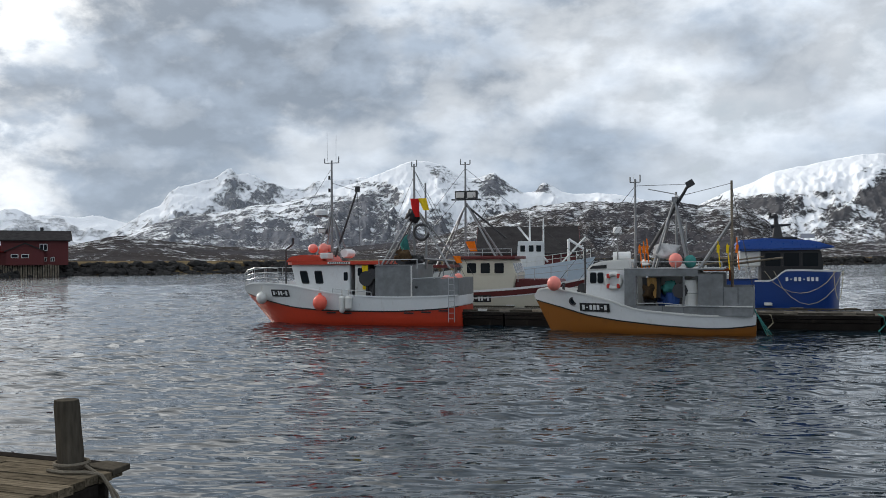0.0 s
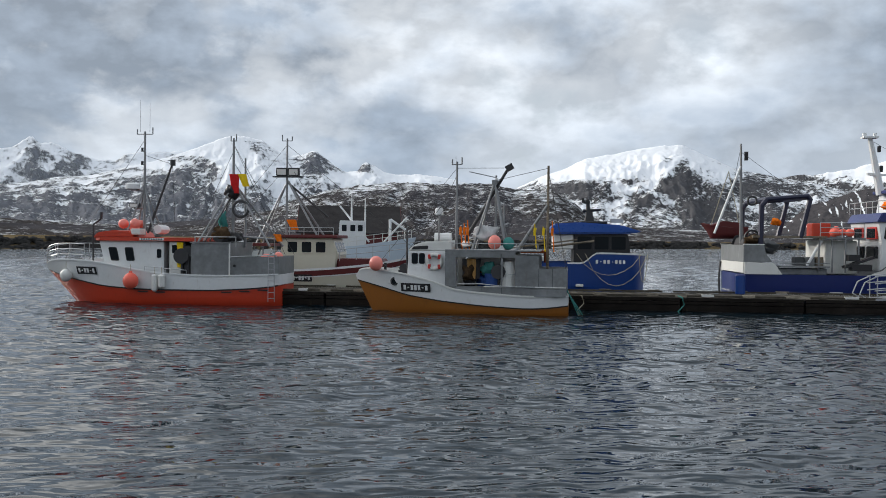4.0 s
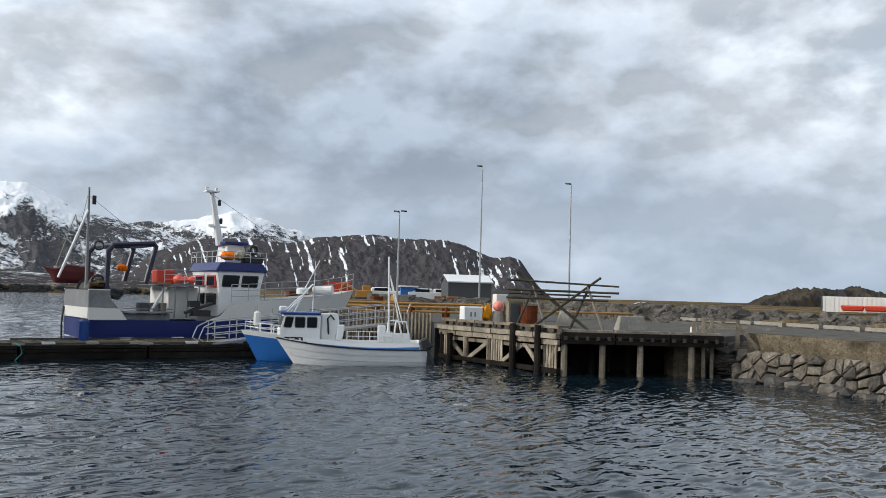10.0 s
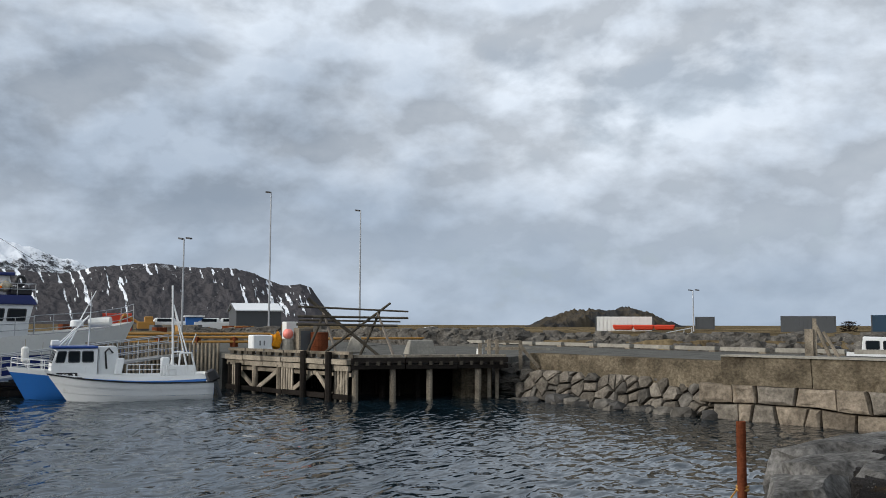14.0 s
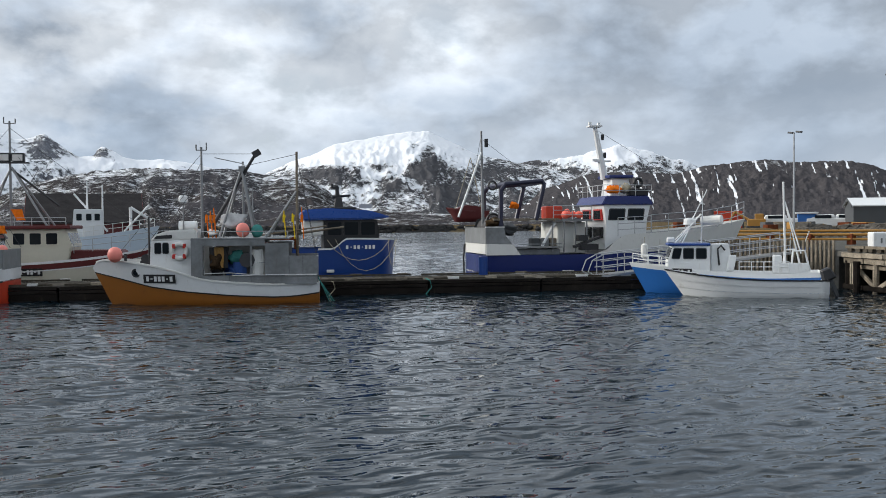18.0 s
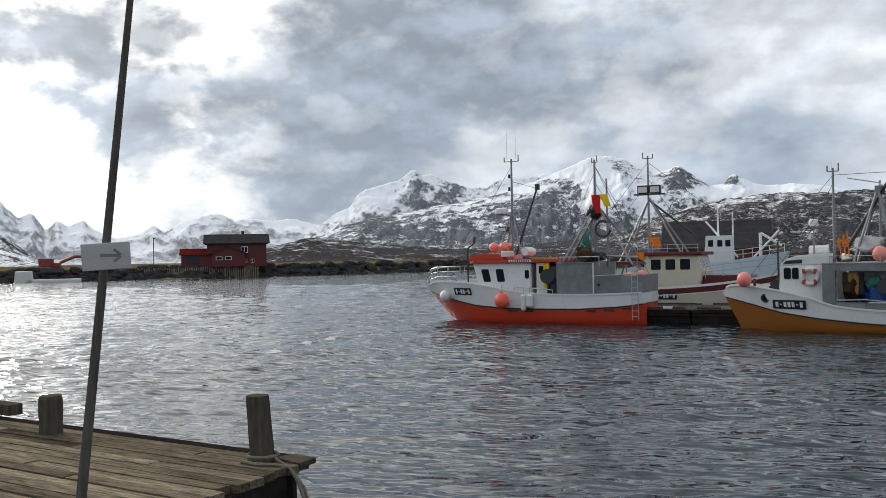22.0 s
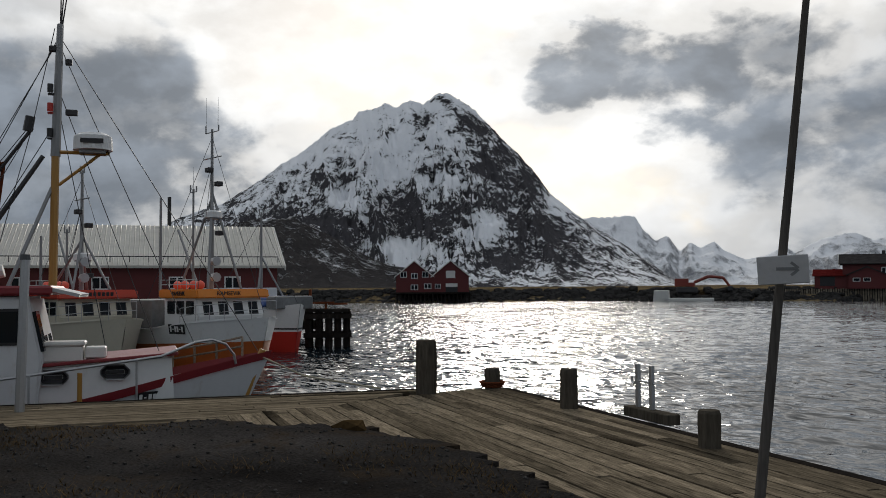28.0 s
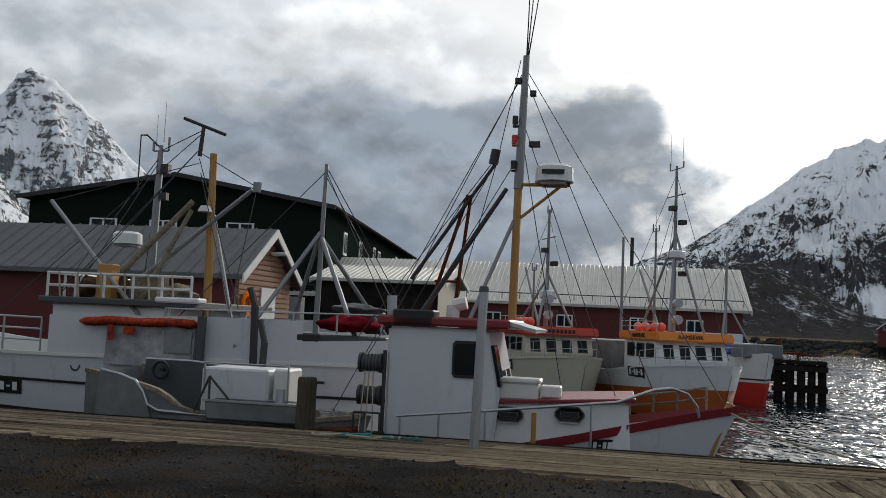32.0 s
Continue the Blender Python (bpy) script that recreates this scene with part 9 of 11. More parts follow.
# ---------------------------------------------------------------- floating pontoon
P0, PLEN, PWID, PTOP = Vector((2.9, 40.6, 0)), 25.6, 3.7, 0.62
PONTDECK = material("wet_grey_planks", (0.10, 0.092, 0.08), 0.8, 0, 22, 0.5, 0.008, 0.4, (0.05, 0.045, 0.038), rand=0.25)
pd = thing("floating_pontoon", Matrix.Translation(P0 - PONT * 5) @ Matrix.Rotation(math.atan2(PONT.y, PONT.x), 4, "Z"), "long low floating pontoon with weathered timber rubbing strips", "pontoon", kind="structure")
LENP = PLEN + 5
for q in range(6):
    ln = LENP / 6
    one("float_section", BLACK, pd, boxes=[((ln * (q + 0.5), PWID / 2, 0.08), (ln - 0.08, PWID - 0.3, 0.5))], bevel=0.03)
    for y in (0.06, PWID - 0.06):
        one("rubbing_strip", DARKTIMBER, pd, boxes=[((ln * (q + 0.5), y, 0.38), (ln - 0.1, 0.16, 0.12))])
        one("edge_plank", DARKTIMBER, pd, boxes=[((ln * (q + 0.5), y, 0.53), (ln - 0.1, 0.14, 0.13))])
        one("fender_board", DARKTIMBER, pd, boxes=[((ln * (q + 0.5), y, 0.16), (ln - 0.1, 0.1, 0.26))])
        one("toe_rail", POST, pd, boxes=[((ln * (q + 0.5), y + (0.06 if y < 1 else -0.06), 0.665), (ln - 0.5, 0.12, 0.08))])
rnd = random.Random(21)
for q in range(int(LENP / 0.3)):
    plank(pd, Vector((0.15 + q * 0.3, PWID / 2, 0)), Vector((0, 1, 0)), PWID - 0.1, 0.3, PTOP - 0.01, PONTDECK, rnd, thick=0.06)
for x_ in (1.5, 4.1, 6.6, 9.0, 11.3, 12.9, 14.6, 17.0, 19.2, 21.5, 23.2, 25.0, 27.4, 29.5):
    for y_ in (0.1, PWID - 0.1):
        one("toe_rail_block", (OLDWHITE, PALETIMBER)[int(x_ * 3) % 2], pd, boxes=[((x_ + y_ * 0.15, y_, 0.69), (0.4 + 0.05 * (int(x_ * 7) % 4), 0.13, 0.1))])
for x_, n_ in ((7.75, 0), (23.6, 0)):
    pl = pd.matrix_basis @ Vector((x_, PWID - 0.4, 0))
    e_ = thing("pontoon_bollard", Matrix.Translation(pl), "round blue steel pontoon pile", "pile", "pontoon piles")
    one("pile", BLUE, e_, tubes=[((0, 0, -2.5), (0, 0, 1.45), 0.22, 0.22, 14)])
    one("cap", NAVY, e_, tubes=[((0, 0, 1.45), (0, 0, 1.52), 0.23, 0.18, 14)])
for x_ in (20.4, 16.2, 12.4):
    pl = pd.matrix_basis @ Vector((x_, 0.0, 0))
    e_ = thing("mooring_rope", Matrix.Translation(pl), "rope tail hanging over the pontoon edge", "rope")
    one("strand", TEALROPE if x_ > 17 else ROPE, e_, pipes=[([(0, 0.3, 0.66), (0.02, -0.08, 0.6), (0.1, -0.1, 0.3), (-0.2, -0.12, 0.0)], 0.025)])
# gangway from pontoon to wharf
gw = thing("gangway", Matrix.Translation((25.6, 34.6, 0.75)) @ Matrix.Rotation(math.atan2(-0.33, 0.94), 4, "Z"), "galvanised gangway with pipe rails up to the wharf", "gangway")
one("walkway", STEEL, gw, boxes=[((4.5, 0, 0.35), (9.2, 1.1, 0.1), dict(tilt=(0, -6, 0)))])
for y in (-0.5, 0.5):
    for z in (0.35, 0.65, 0.95):
        one("rail_bar", STEEL, gw, tubes=[((-0.1, y, z - 0.1), (9.0, y, z + 0.85), 0.025)])
    for q in range(10):
        one("stanchion", STEEL, gw, tubes=[((q, y, -0.1 + q * 0.1), (q, y, 0.85 + q * 0.1), 0.025)])
    one("rail_end", STEEL, gw, pipes=[([(0, y, 0.85), (-0.5, y, 0.6), (-0.7, y, 0.1), (-0.4, y, -0.1)], 0.03)])
fender(Matrix.Identity(4), (27.2, 33.4, 1.75), 0.7, 0.16, OLDWHITE, "white fender lying on the gangway rail")

# ---------------------------------------------------------------- two small boats by the wharf
h = boat_frame("small_boat", (30.7, 26.4), (-0.78, 0.62), "white clinker fibreglass open boat by the wharf")
H = Hull(6.3, 2.2, [(0, 0.68), (0.4, 0.70), (0.75, 0.85), (1, 1.06)], 0.75, 0.3, 0.85, 2.2, 0.6)
for q in range(4):
    lo_, hi_ = q / 4, (q + 1) / 4
    H.band(h, "strake", WHITE, lambda s, lo_=lo_: -0.3 + (H.top(s) + 0.3) * lo_, lambda s, hi_=hi_: -0.3 + (H.top(s) + 0.3) * hi_ - 0.006, rows=2, proud=0.018 * q)
H.band(h, "gunwale", BLACK, lambda s: H.top(s) - 0.01, lambda s: H.top(s) + 0.05, proud=0.09, rows=2)
H.lining(h, WHITE, 0.4, 0, 0.97, 0.05)
H.deck(h, OLDWHITE, 0.42)
one("maker_bar", BRIGHTRED, h, boxes=[((0.65, 0.98, 0.52), (0.75, 0.03, 0.06))])
H.plate(h, 0.86, 0.88, 0.78, 0.2, 1, 6)
one("thwart", WHITE, h, boxes=[((2.2, 0, 0.5), (0.4, 1.7, 0.06))])
om = thing("outboard_motor", h.matrix_basis @ Matrix.Translation((0.0, 0.2, 0.6)), "black outboard motor tilted on the transom", "motor")
one("cowl", BLACK, om, boxes=[((-0.05, 0, 0.32), (0.55, 0.4, 0.5), dict(tilt=(0, 25, 0), taper=(0.7, 0.8)))], bevel=0.06)
one("leg", DARKGREY, om, boxes=[((-0.3, 0, -0.2), (0.16, 0.14, 0.8), dict(tilt=(0, 20, 0)))], bevel=0.03)

g = boat_frame("small_boat", (32.2, 27.75), (-0.80, 0.60), "white cabin boat with bright blue hull and radar mast")
H = Hull(8.1, 2.6, [(0, 0.9), (0.35, 0.85), (0.7, 1.05), (1, 1.28)], 0.7, 0.4, 0.9, 2.2, 0.5)
H.band(g, "hull", MIDBLUE, lambda s: -0.4, lambda s: H.top(s) - 0.16, label="bright blue hull")
H.band(g, "sheer_band", WHITE, lambda s: H.top(s) - 0.16, lambda s: H.top(s) + 0.04)
H.deck(g, OLDWHITE, 0.1)
H.plate(g, 0.74, 0.98, 0.95, 0.22, 1, 6)
house(g, [(4.75, 0.9), (6.5, 0.95), (6.5, 1.4), (6.3, 2.06), (4.75, 2.06)], 0.95, WHITE, "cabin")
one("cabin_roof", BLUE, g, boxes=[((5.62, 0, 2.1), (1.75, 2.05, 0.1))], bevel=0.03)
for x_ in (4.9, 5.42):
    side_window(g, x_, x_ + 0.46, 1.48, 1.96, 0.95, DARKGREY)
side_window(g, 6.0, 6.36, 1.48, 1.96, 0.95, DARKGREY, slant=-0.08)
front_windows(g, 6.5, 1.45, 1.96, 0.85, 3, -0.18)
house(g, [(3.75, 0.8), (4.7, 0.8), (4.66, 2.1), (3.95, 2.14)], 0.55, WHITE, "engine_casing")
one("hose", BLACK, g, pipes=[([(4.35, 0.58, 1.2), (4.42, 0.6, 1.9), (4.28, 0.6, 2.05), (4.12, 0.6, 1.85)], 0.04)])
mast(g, (5.04, 0, 2.15), (4.98, 0, 3.9), 0.03, 0.02, WHITE, [(0.0, 0.0, 0.5)])
one("mast_stay", WHITE, g, tubes=[((5.5, 0.0, 3.0), (4.79, 0, 4.46), 0.028, 0.022)])
for y in (0.7, -0.7):
    one("radar_leg", WHITE, g, tubes=[((6.2, y, 2.15), (5.05, 0.1 * y, 3.4), 0.03), ((5.9, y, 2.15), (5.45, 0.1 * y, 2.95), 0.025)])
radar(g, (5.52, 0, 3.07), 0.27)
one("life_raft", OLDWHITE, g, tubes=[((5.0, -0.2, 3.1), (4.2, 0.2, 3.16), 0.2, 0.2, 12)], bevel=0.0)
one("search_light", WHITE, g, boxes=[((6.35, 0.4, 2.28), (0.35, 0.25, 0.25))], bevel=0.05)
mast(g, (1.55, 0, 0.8), (1.65, 0, 4.75), 0.05, 0.04, WHITE)
one("mast_leg", WHITE, g, tubes=[((1.0, 0.4, 1.7), (1.58, 0, 3.9), 0.03), ((1.0, -0.4, 1.7), (1.58, 0, 3.9), 0.03)])
for y_ in (0.9, -0.9):
    one("stern_arch", WHITE, g, pipes=[([(1.5, y_, 0.9), (1.42, y_, 1.82), (0.95, y_, 1.84), (0.75, y_, 1.0)], 0.05)])
rail(g, [(3.6, 1.05, 0.95), (1.6, 1.05, 0.95)], 0.42, 2, 0.02, WHITE, 0.5)
one("stern_screen", WHITE, g, boxes=[((1.4, 1.0, 1.1), (1.2, 0.05, 0.45))], bevel=0.02)
one("hauler", WHITE, g, boxes=[((3.95, 0.85, 1.3), (0.3, 0.25, 0.7), dict(lean=(-0.12, 0)))], bevel=0.05)
rail(g, [(6.2, 0.95, 1.1), (7.3, 0.6, 1.2), (7.95, 0.1, 1.28), (7.3, -0.6, 1.2), (6.2, -0.95, 1.1)], 0.42, 2, 0.018, WHITE, 0.7)
one("hauler", WHITE, g, boxes=[((2.0, 0.6, 1.25), (0.35, 0.3, 0.8))], bevel=0.05)
rb = boat_frame("small_boat", (36.3, 31.3), (-0.6, 0.8), "open boat with blue tarpaulin behind the cabin boat", 0.3)
H = Hull(5.0, 1.9, [(0, 1.2), (0.5, 1.2), (1, 1.5)], 0.5, 0.3)
H.band(rb, "hull", OLDWHITE, lambda s: -0.4, H.top)
one("tarpaulin", BLUETARP, rb, boxes=[((2.4, 0, 1.35), (4.2, 1.8, 0.25), dict(taper=(0.9, 0.5)))], bevel=0.05)
one("oar", OLDWHITE, rb, tubes=[((1.0, 0.5, 1.2), (0.6, 0.6, 2.3), 0.03)])

# ---------------------------------------------------------------- timber wharf
WA, WB_, WC = Vector((34.9, 28.9, 0)), Vector((31.6, 19.95, 0)), Vector((36.2, 15.1, 0))
WTOP = 1.76
wf = thing("timber_wharf", Matrix.Identity(4), "old timber wharf with cross-braced face and dark open bay", "wharf", kind="structure")
d1, d2 = (WB_ - WA).normalized(), (WC - WB_).normalized()
n1, n2 = Vector((-d1.y, d1.x, 0)), Vector((-d2.y, d2.x, 0))
n1 = n1 if n1.x > 0 else -n1
n2 = n2 if n2.x > 0 else -n2
L1, L2 = (WB_ - WA).length, (WC - WB_).length
bm = bmesh.new()
slab(bm, [(v.x, v.y) for v in (WA + n1 * 0.1, WB_ + n1 * 0.1, WC + n2 * 0.1, Vector((48, 17, 0)), Vector((60, 32, 0)), Vector((40, 43, 0)))], 1.45, WTOP - 0.06)
part("deck_base", bm, ASPHALT, wf)


def beam(name, a_, b_, w, hgt, mat, parent):
    c_ = (Vector(a_) + Vector(b_)) / 2
    d_ = Vector(b_) - Vector(a_)
    bm_ = bmesh.new()
    box(bm_, (0, 0, 0), (d_.length, w, hgt))
    bmesh.ops.transform(bm_, matrix=Matrix.Translation(c_) @ d_.to_track_quat("X", "Z").to_matrix().to_4x4(), verts=bm_.verts[:])
    return part(name, bm_, mat, parent)


def up(v, z):
    return Vector((v.x, v.y, z))


rnd = random.Random(31)
# long face: stringers, kerb with gaps, posts, braces, board panels
for q in range(6):
    a0, a1 = WA + d1 * (L1 * q / 6 + 0.03), WA + d1 * (L1 * (q + 1) / 6 - 0.03)
    beam("face_beam", up(a0 - n1 * 0.1, 1.56), up(a1 - n1 * 0.1, 1.56 + rnd.uniform(-0.025, 0.025)), 0.22, 0.2, PALETIMBER, wf)
    beam("face_plank", up(a0 - n1 * rnd.uniform(0.03, 0.09), 1.31), up(a1 - n1 * 0.06, 1.31 + rnd.uniform(-0.03, 0.03)), 0.12, 0.21, PALETIMBER, wf)
    beam("kerb_timber", up(a0 + n1 * 0.06, 1.90), up(a1 + n1 * 0.06 - d1 * 0.06, 1.90 + rnd.uniform(-0.015, 0.015)), 0.2, 0.12, TIMBER, wf)
    for f_ in (0.12, 0.55, 0.9):
        v = a0.lerp(a1, f_) + n1 * 0.06
        beam("kerb_block", up(v, 1.775), up(v + d1 * 0.32, 1.775), 0.18, 0.13, POST, wf)
    beam("lower_waler", up(a0 - n1 * 0.04, 0.16), up(a1 - n1 * 0.04, 0.16), 0.2, 0.2, DARKTIMBER, wf)
    beam("mid_waler", up(a0 + n1 * 0.1, 1.05), up(a1 + n1 * 0.1, 1.05), 0.16, 0.16, TIMBER, wf)
for s_, m_ in ((0.25, DARKTIMBER), (2.4, TIMBER), (4.4, TIMBER), (6.55, DARKTIMBER), (8.35, DARKTIMBER), (1.3, DARKTIMBER)):
    v = WA + d1 * s_ - n1 * (0.24 if m_ is DARKTIMBER and s_ > 1.0 else 0.0)
    one("wharf_pile", m_, wf, tubes=[((v.x, v.y, -2.5), (v.x, v.y, 1.95 if m_ is DARKTIMBER and s_ > 6 else 1.3), 0.15, 0.14)])
for s0, s1 in ((0.8, 2.3), (4.3, 2.6), (6.9, 5.3), (7.2, 8.2), (9.3, 8.5)):
    beam("brace", up(WA + d1 * s0 + n1 * 0.02, 1.05), up(WA + d1 * s1 + n1 * 0.02, 0.2), 0.1, 0.18, PALETIMBER, wf)
for s0, s1 in ((4.55, 5.5), (8.45, 9.5), (0.4, 0.9)):
    for q in range(int((s1 - s0) / 0.19)):
        v = WA + d1 * (s0 + 0.19 * q + 0.09) - n1 * 0.02
        zb = 0.0 + rnd.uniform(-0.08, 0.06)
        one("face_board", PALETIMBER, wf, boxes=[((v.x, v.y, (zb + 1.24) / 2), (0.125 + rnd.uniform(-0.01, 0.01), 0.05, 1.24 - zb), dict(turn=math.degrees(math.atan2(d1.y, d1.x))))])
# back boards seen between the braces, darkened in place of the shade there
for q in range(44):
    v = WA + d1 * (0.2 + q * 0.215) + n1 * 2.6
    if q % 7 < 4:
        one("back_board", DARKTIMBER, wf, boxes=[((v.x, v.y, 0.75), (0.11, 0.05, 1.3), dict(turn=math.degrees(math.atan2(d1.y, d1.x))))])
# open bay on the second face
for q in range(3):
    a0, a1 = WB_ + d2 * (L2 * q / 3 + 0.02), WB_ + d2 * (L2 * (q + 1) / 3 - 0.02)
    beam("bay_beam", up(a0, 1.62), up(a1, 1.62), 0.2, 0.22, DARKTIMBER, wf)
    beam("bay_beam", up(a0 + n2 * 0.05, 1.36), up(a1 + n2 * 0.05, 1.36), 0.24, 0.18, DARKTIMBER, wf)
    beam("bay_kerb", up(a0 + n2 * 0.05, 1.79), up(a1 + n2 * 0.05 - d2 * 0.1, 1.79), 0.3, 0.1, PALETIMBER, wf)
for q in range(15):
    v = WB_ + d2 * (0.2 + q * 0.44)
    beam("joist_end", up(v - n2 * 0.12, 1.5), up(v + n2 * 0.3, 1.5), 0.14, 0.16, POST, wf)
# the deeper row takes darker timber to imitate the bay's shade
for s_ in (0.2, 1.75, 3.3, 5.4):
    for dep in (0.15, 2.0):
        v = WB_ + d2 * s_ + n2 * dep
        one("wharf_pile", TIMBER if dep < 1 else DARKTIMBER, wf, tubes=[((v.x, v.y, -2.5), (v.x, v.y, 1.3), 0.14, 0.13)])
v = WB_ + d2 * 5.6 + n2 * 1.5
one("concrete_pier", OLDCONCRETE, wf, boxes=[((v.x, v.y, 0.3), (1.2, 1.4, 2.0), dict(turn=45))], bevel=0.04)
# back wall kept near-black, the deep bay's shade put into its colour
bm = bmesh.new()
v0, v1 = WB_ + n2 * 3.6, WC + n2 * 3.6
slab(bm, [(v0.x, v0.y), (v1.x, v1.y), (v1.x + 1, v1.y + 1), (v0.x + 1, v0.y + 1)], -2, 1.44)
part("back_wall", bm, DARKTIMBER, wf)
# landing stage posts at the end of the bay
for (x0, y0), z0, z1 in (((36.15, 15.95), -1.0, 2.45), ((36.3, 15.65), -2.0, 2.45), ((36.75, 14.75), 1.2, 2.4), ((36.0, 16.3), 0.5, 2.3)):
    one("stage_post", TIMBER, wf, boxes=[((x0, y0, (z0 + z1) / 2), (0.14, 0.14, z1 - z0), dict(turn=30))])
beam("stage_rail", (36.1, 16.1, 2.05), (36.75, 14.75, 2.08), 0.08, 0.12, TIMBER, wf)
beam("stage_rail", (36.1, 16.1, 2.36), (36.75, 14.75, 2.36), 0.08, 0.1, TIMBER, wf)
beam("stage_brace", (36.7, 14.8, 2.25), (37.0, 14.0, 1.25), 0.1, 0.14, TIMBER, wf)

# drying rack on the wharf
rk = thing("fish_drying_rack", Matrix.Identity(4), "old drying rack of crossed grey poles", "rack")
for a_, b_, r_, m_ in (((32.6, 23.3, 3.83), (35.14, 19.3, 3.63), 0.045, POST), ((32.6, 23.3, 3.41), (35.14, 19.3, 3.35), 0.055, POST), ((32.6, 23.36, 3.07), (34.9, 19.7, 3.02), 0.06, POST), ((33.1, 23.6, 3.25), (35.5, 19.9, 3.2), 0.045, POST),
                       ((32.8, 23.0, 1.7), (33.29, 22.35, 3.68), 0.06, POST), ((33.57, 21.9, 1.7), (33.2, 22.45, 3.75), 0.06, GREYWOOD), ((34.09, 21.1, 1.7), (34.55, 20.4, 3.6), 0.06, POST), ((34.84, 19.84, 1.7), (34.45, 20.45, 3.6), 0.06, GREYWOOD),
                       ((32.86, 22.97, 4.18), (34.53, 20.38, 1.72), 0.075, POST), ((33.19, 22.48, 1.75), (34.76, 19.97, 4.0), 0.06, POST)):
    one("pole", m_, rk, tubes=[(a_, b_, r_, r_ * 0.85)])


def on_wharf(name, label, cat, x, y, turn=25):
    return thing(name, Matrix.Translation((x, y, WTOP - 0.06)) @ Matrix.Rotation(radians(turn), 4, "Z"), label, cat)


e_ = on_wharf("fish_tub", "white plastic fish tub with faint numbers", "tub", 35.1, 27.2, -36)
one("shell", WHITE, e_, boxes=[((0, 0, 0.45), (0.95, 0.8, 0.85))], bevel=0.05)
for x_ in (-0.12, 0.08):
    one("number_bar", GREY, e_, boxes=[((x_, -0.41, 0.5), (0.07, 0.012, 0.22))])
SACKCLOTH = material("orange_sackcloth", (0.62, 0.26, 0.02), 0.8, 0, 14, 0.3, 0.02)
e_ = on_wharf("waste_bag", "orange-yellow sack hung on a frame", "sack", 35.5, 26.6, -36)
heap(e_, (0, 0, 0.6), (0.6, 0.5, 0.9), SACKCLOTH, 71, "sack", 7)
e_ = on_wharf("concrete_anchor", "grey concrete mooring block with pink float", "block", 35.9, 26.2)
one("cone", CONCRETE, e_, tubes=[((0, 0, 0), (0, 0, 0.7), 0.4, 0.26, 12)])
one("float", PINK, e_, balls=[((0.0, 0, 0.92), 0.25)], smooth=True)
e_ = on_wharf("electric_cabinet", "brown weathered electric cabinet", "cabinet", 36.3, 25.6, -30)
one("body", TIMBER, e_, boxes=[((0, 0, 0.6), (0.75, 0.6, 1.2))], bevel=0.02)
one("door", DARKGREY, e_, boxes=[((0, -0.31, 0.6), (0.55, 0.03, 0.95))])
e_ = on_wharf("white_cabinet", "tall white metal cabinet", "cabinet", 36.6, 26.6, -30)
one("body", OLDWHITE, e_, boxes=[((0, 0, 0.75), (0.6, 0.5, 1.5))], bevel=0.02)
e_ = on_wharf("oil_drum", "dark red oil drum", "drum", 36.6, 24.9)
one("drum", RUST, e_, tubes=[((0, 0, 0), (0, 0, 1.0), 0.42, 0.42, 16)])
for z_ in (0.33, 0.66, 0.98):
    one("hoop", RUST, e_, rings=[((0, 0, z_), 0.42, 0.02, "Z")])
e_ = on_wharf("concrete_cone", "pale concrete cone block", "block", 38.4, 24.0)
one("cone", CONCRETE, e_, boxes=[((0, 0, 0.4), (0.95, 0.95, 0.85), dict(taper=(0.45, 0.45)))], bevel=0.08)
e_ = on_wharf("concrete_slab", "pale leaning concrete slab", "slab", 39.0, 20.8, -30)
one("slab", CONCRETE, e_, boxes=[((0, 0, 0.3), (1.6, 0.5, 0.7), dict(taper=(0.8, 0.5), lean=(0.1, 0.1)))], bevel=0.04)
e_ = on_wharf("bollard", "white concrete bollard at the wharf edge", "bollard", 36.2, 16.4)
one("stump", OLDWHITE, e_, tubes=[((0, 0, 0), (0, 0, 0.35), 0.16, 0.13)])

# ---------------------------------------------------------------- stone quay to the right
KA, KB = Vector((31.45, 5.55, 0)), Vector((27.2, -6.2, 0))
kd = (KB - KA).normalized()
kn = Vector((-kd.y, kd.x, 0))
kn = kn if kn.x > 0 else -kn
KL = (KB - KA).length
sq = thing("stone_quay", Matrix.Identity(4), "old quay wall of granite blocks under a cracked concrete cap", "quay wall", kind="structure")
rnd = random.Random(15)


def clip_cell(poly, mid, nrm):
    """Keep the part of a plane outline on the near side of a line."""
    out = []
    for p, q in zip(poly, poly[1:] + poly[:1]):
        dp, dq = (p - mid).dot(nrm), (q - mid).dot(nrm)
        if dp <= 0:
            out.append(p)
        if (dp < 0 < dq) or (dq < 0 < dp):
            out.append(p.lerp(q, dp / (dp - dq)))
    return out


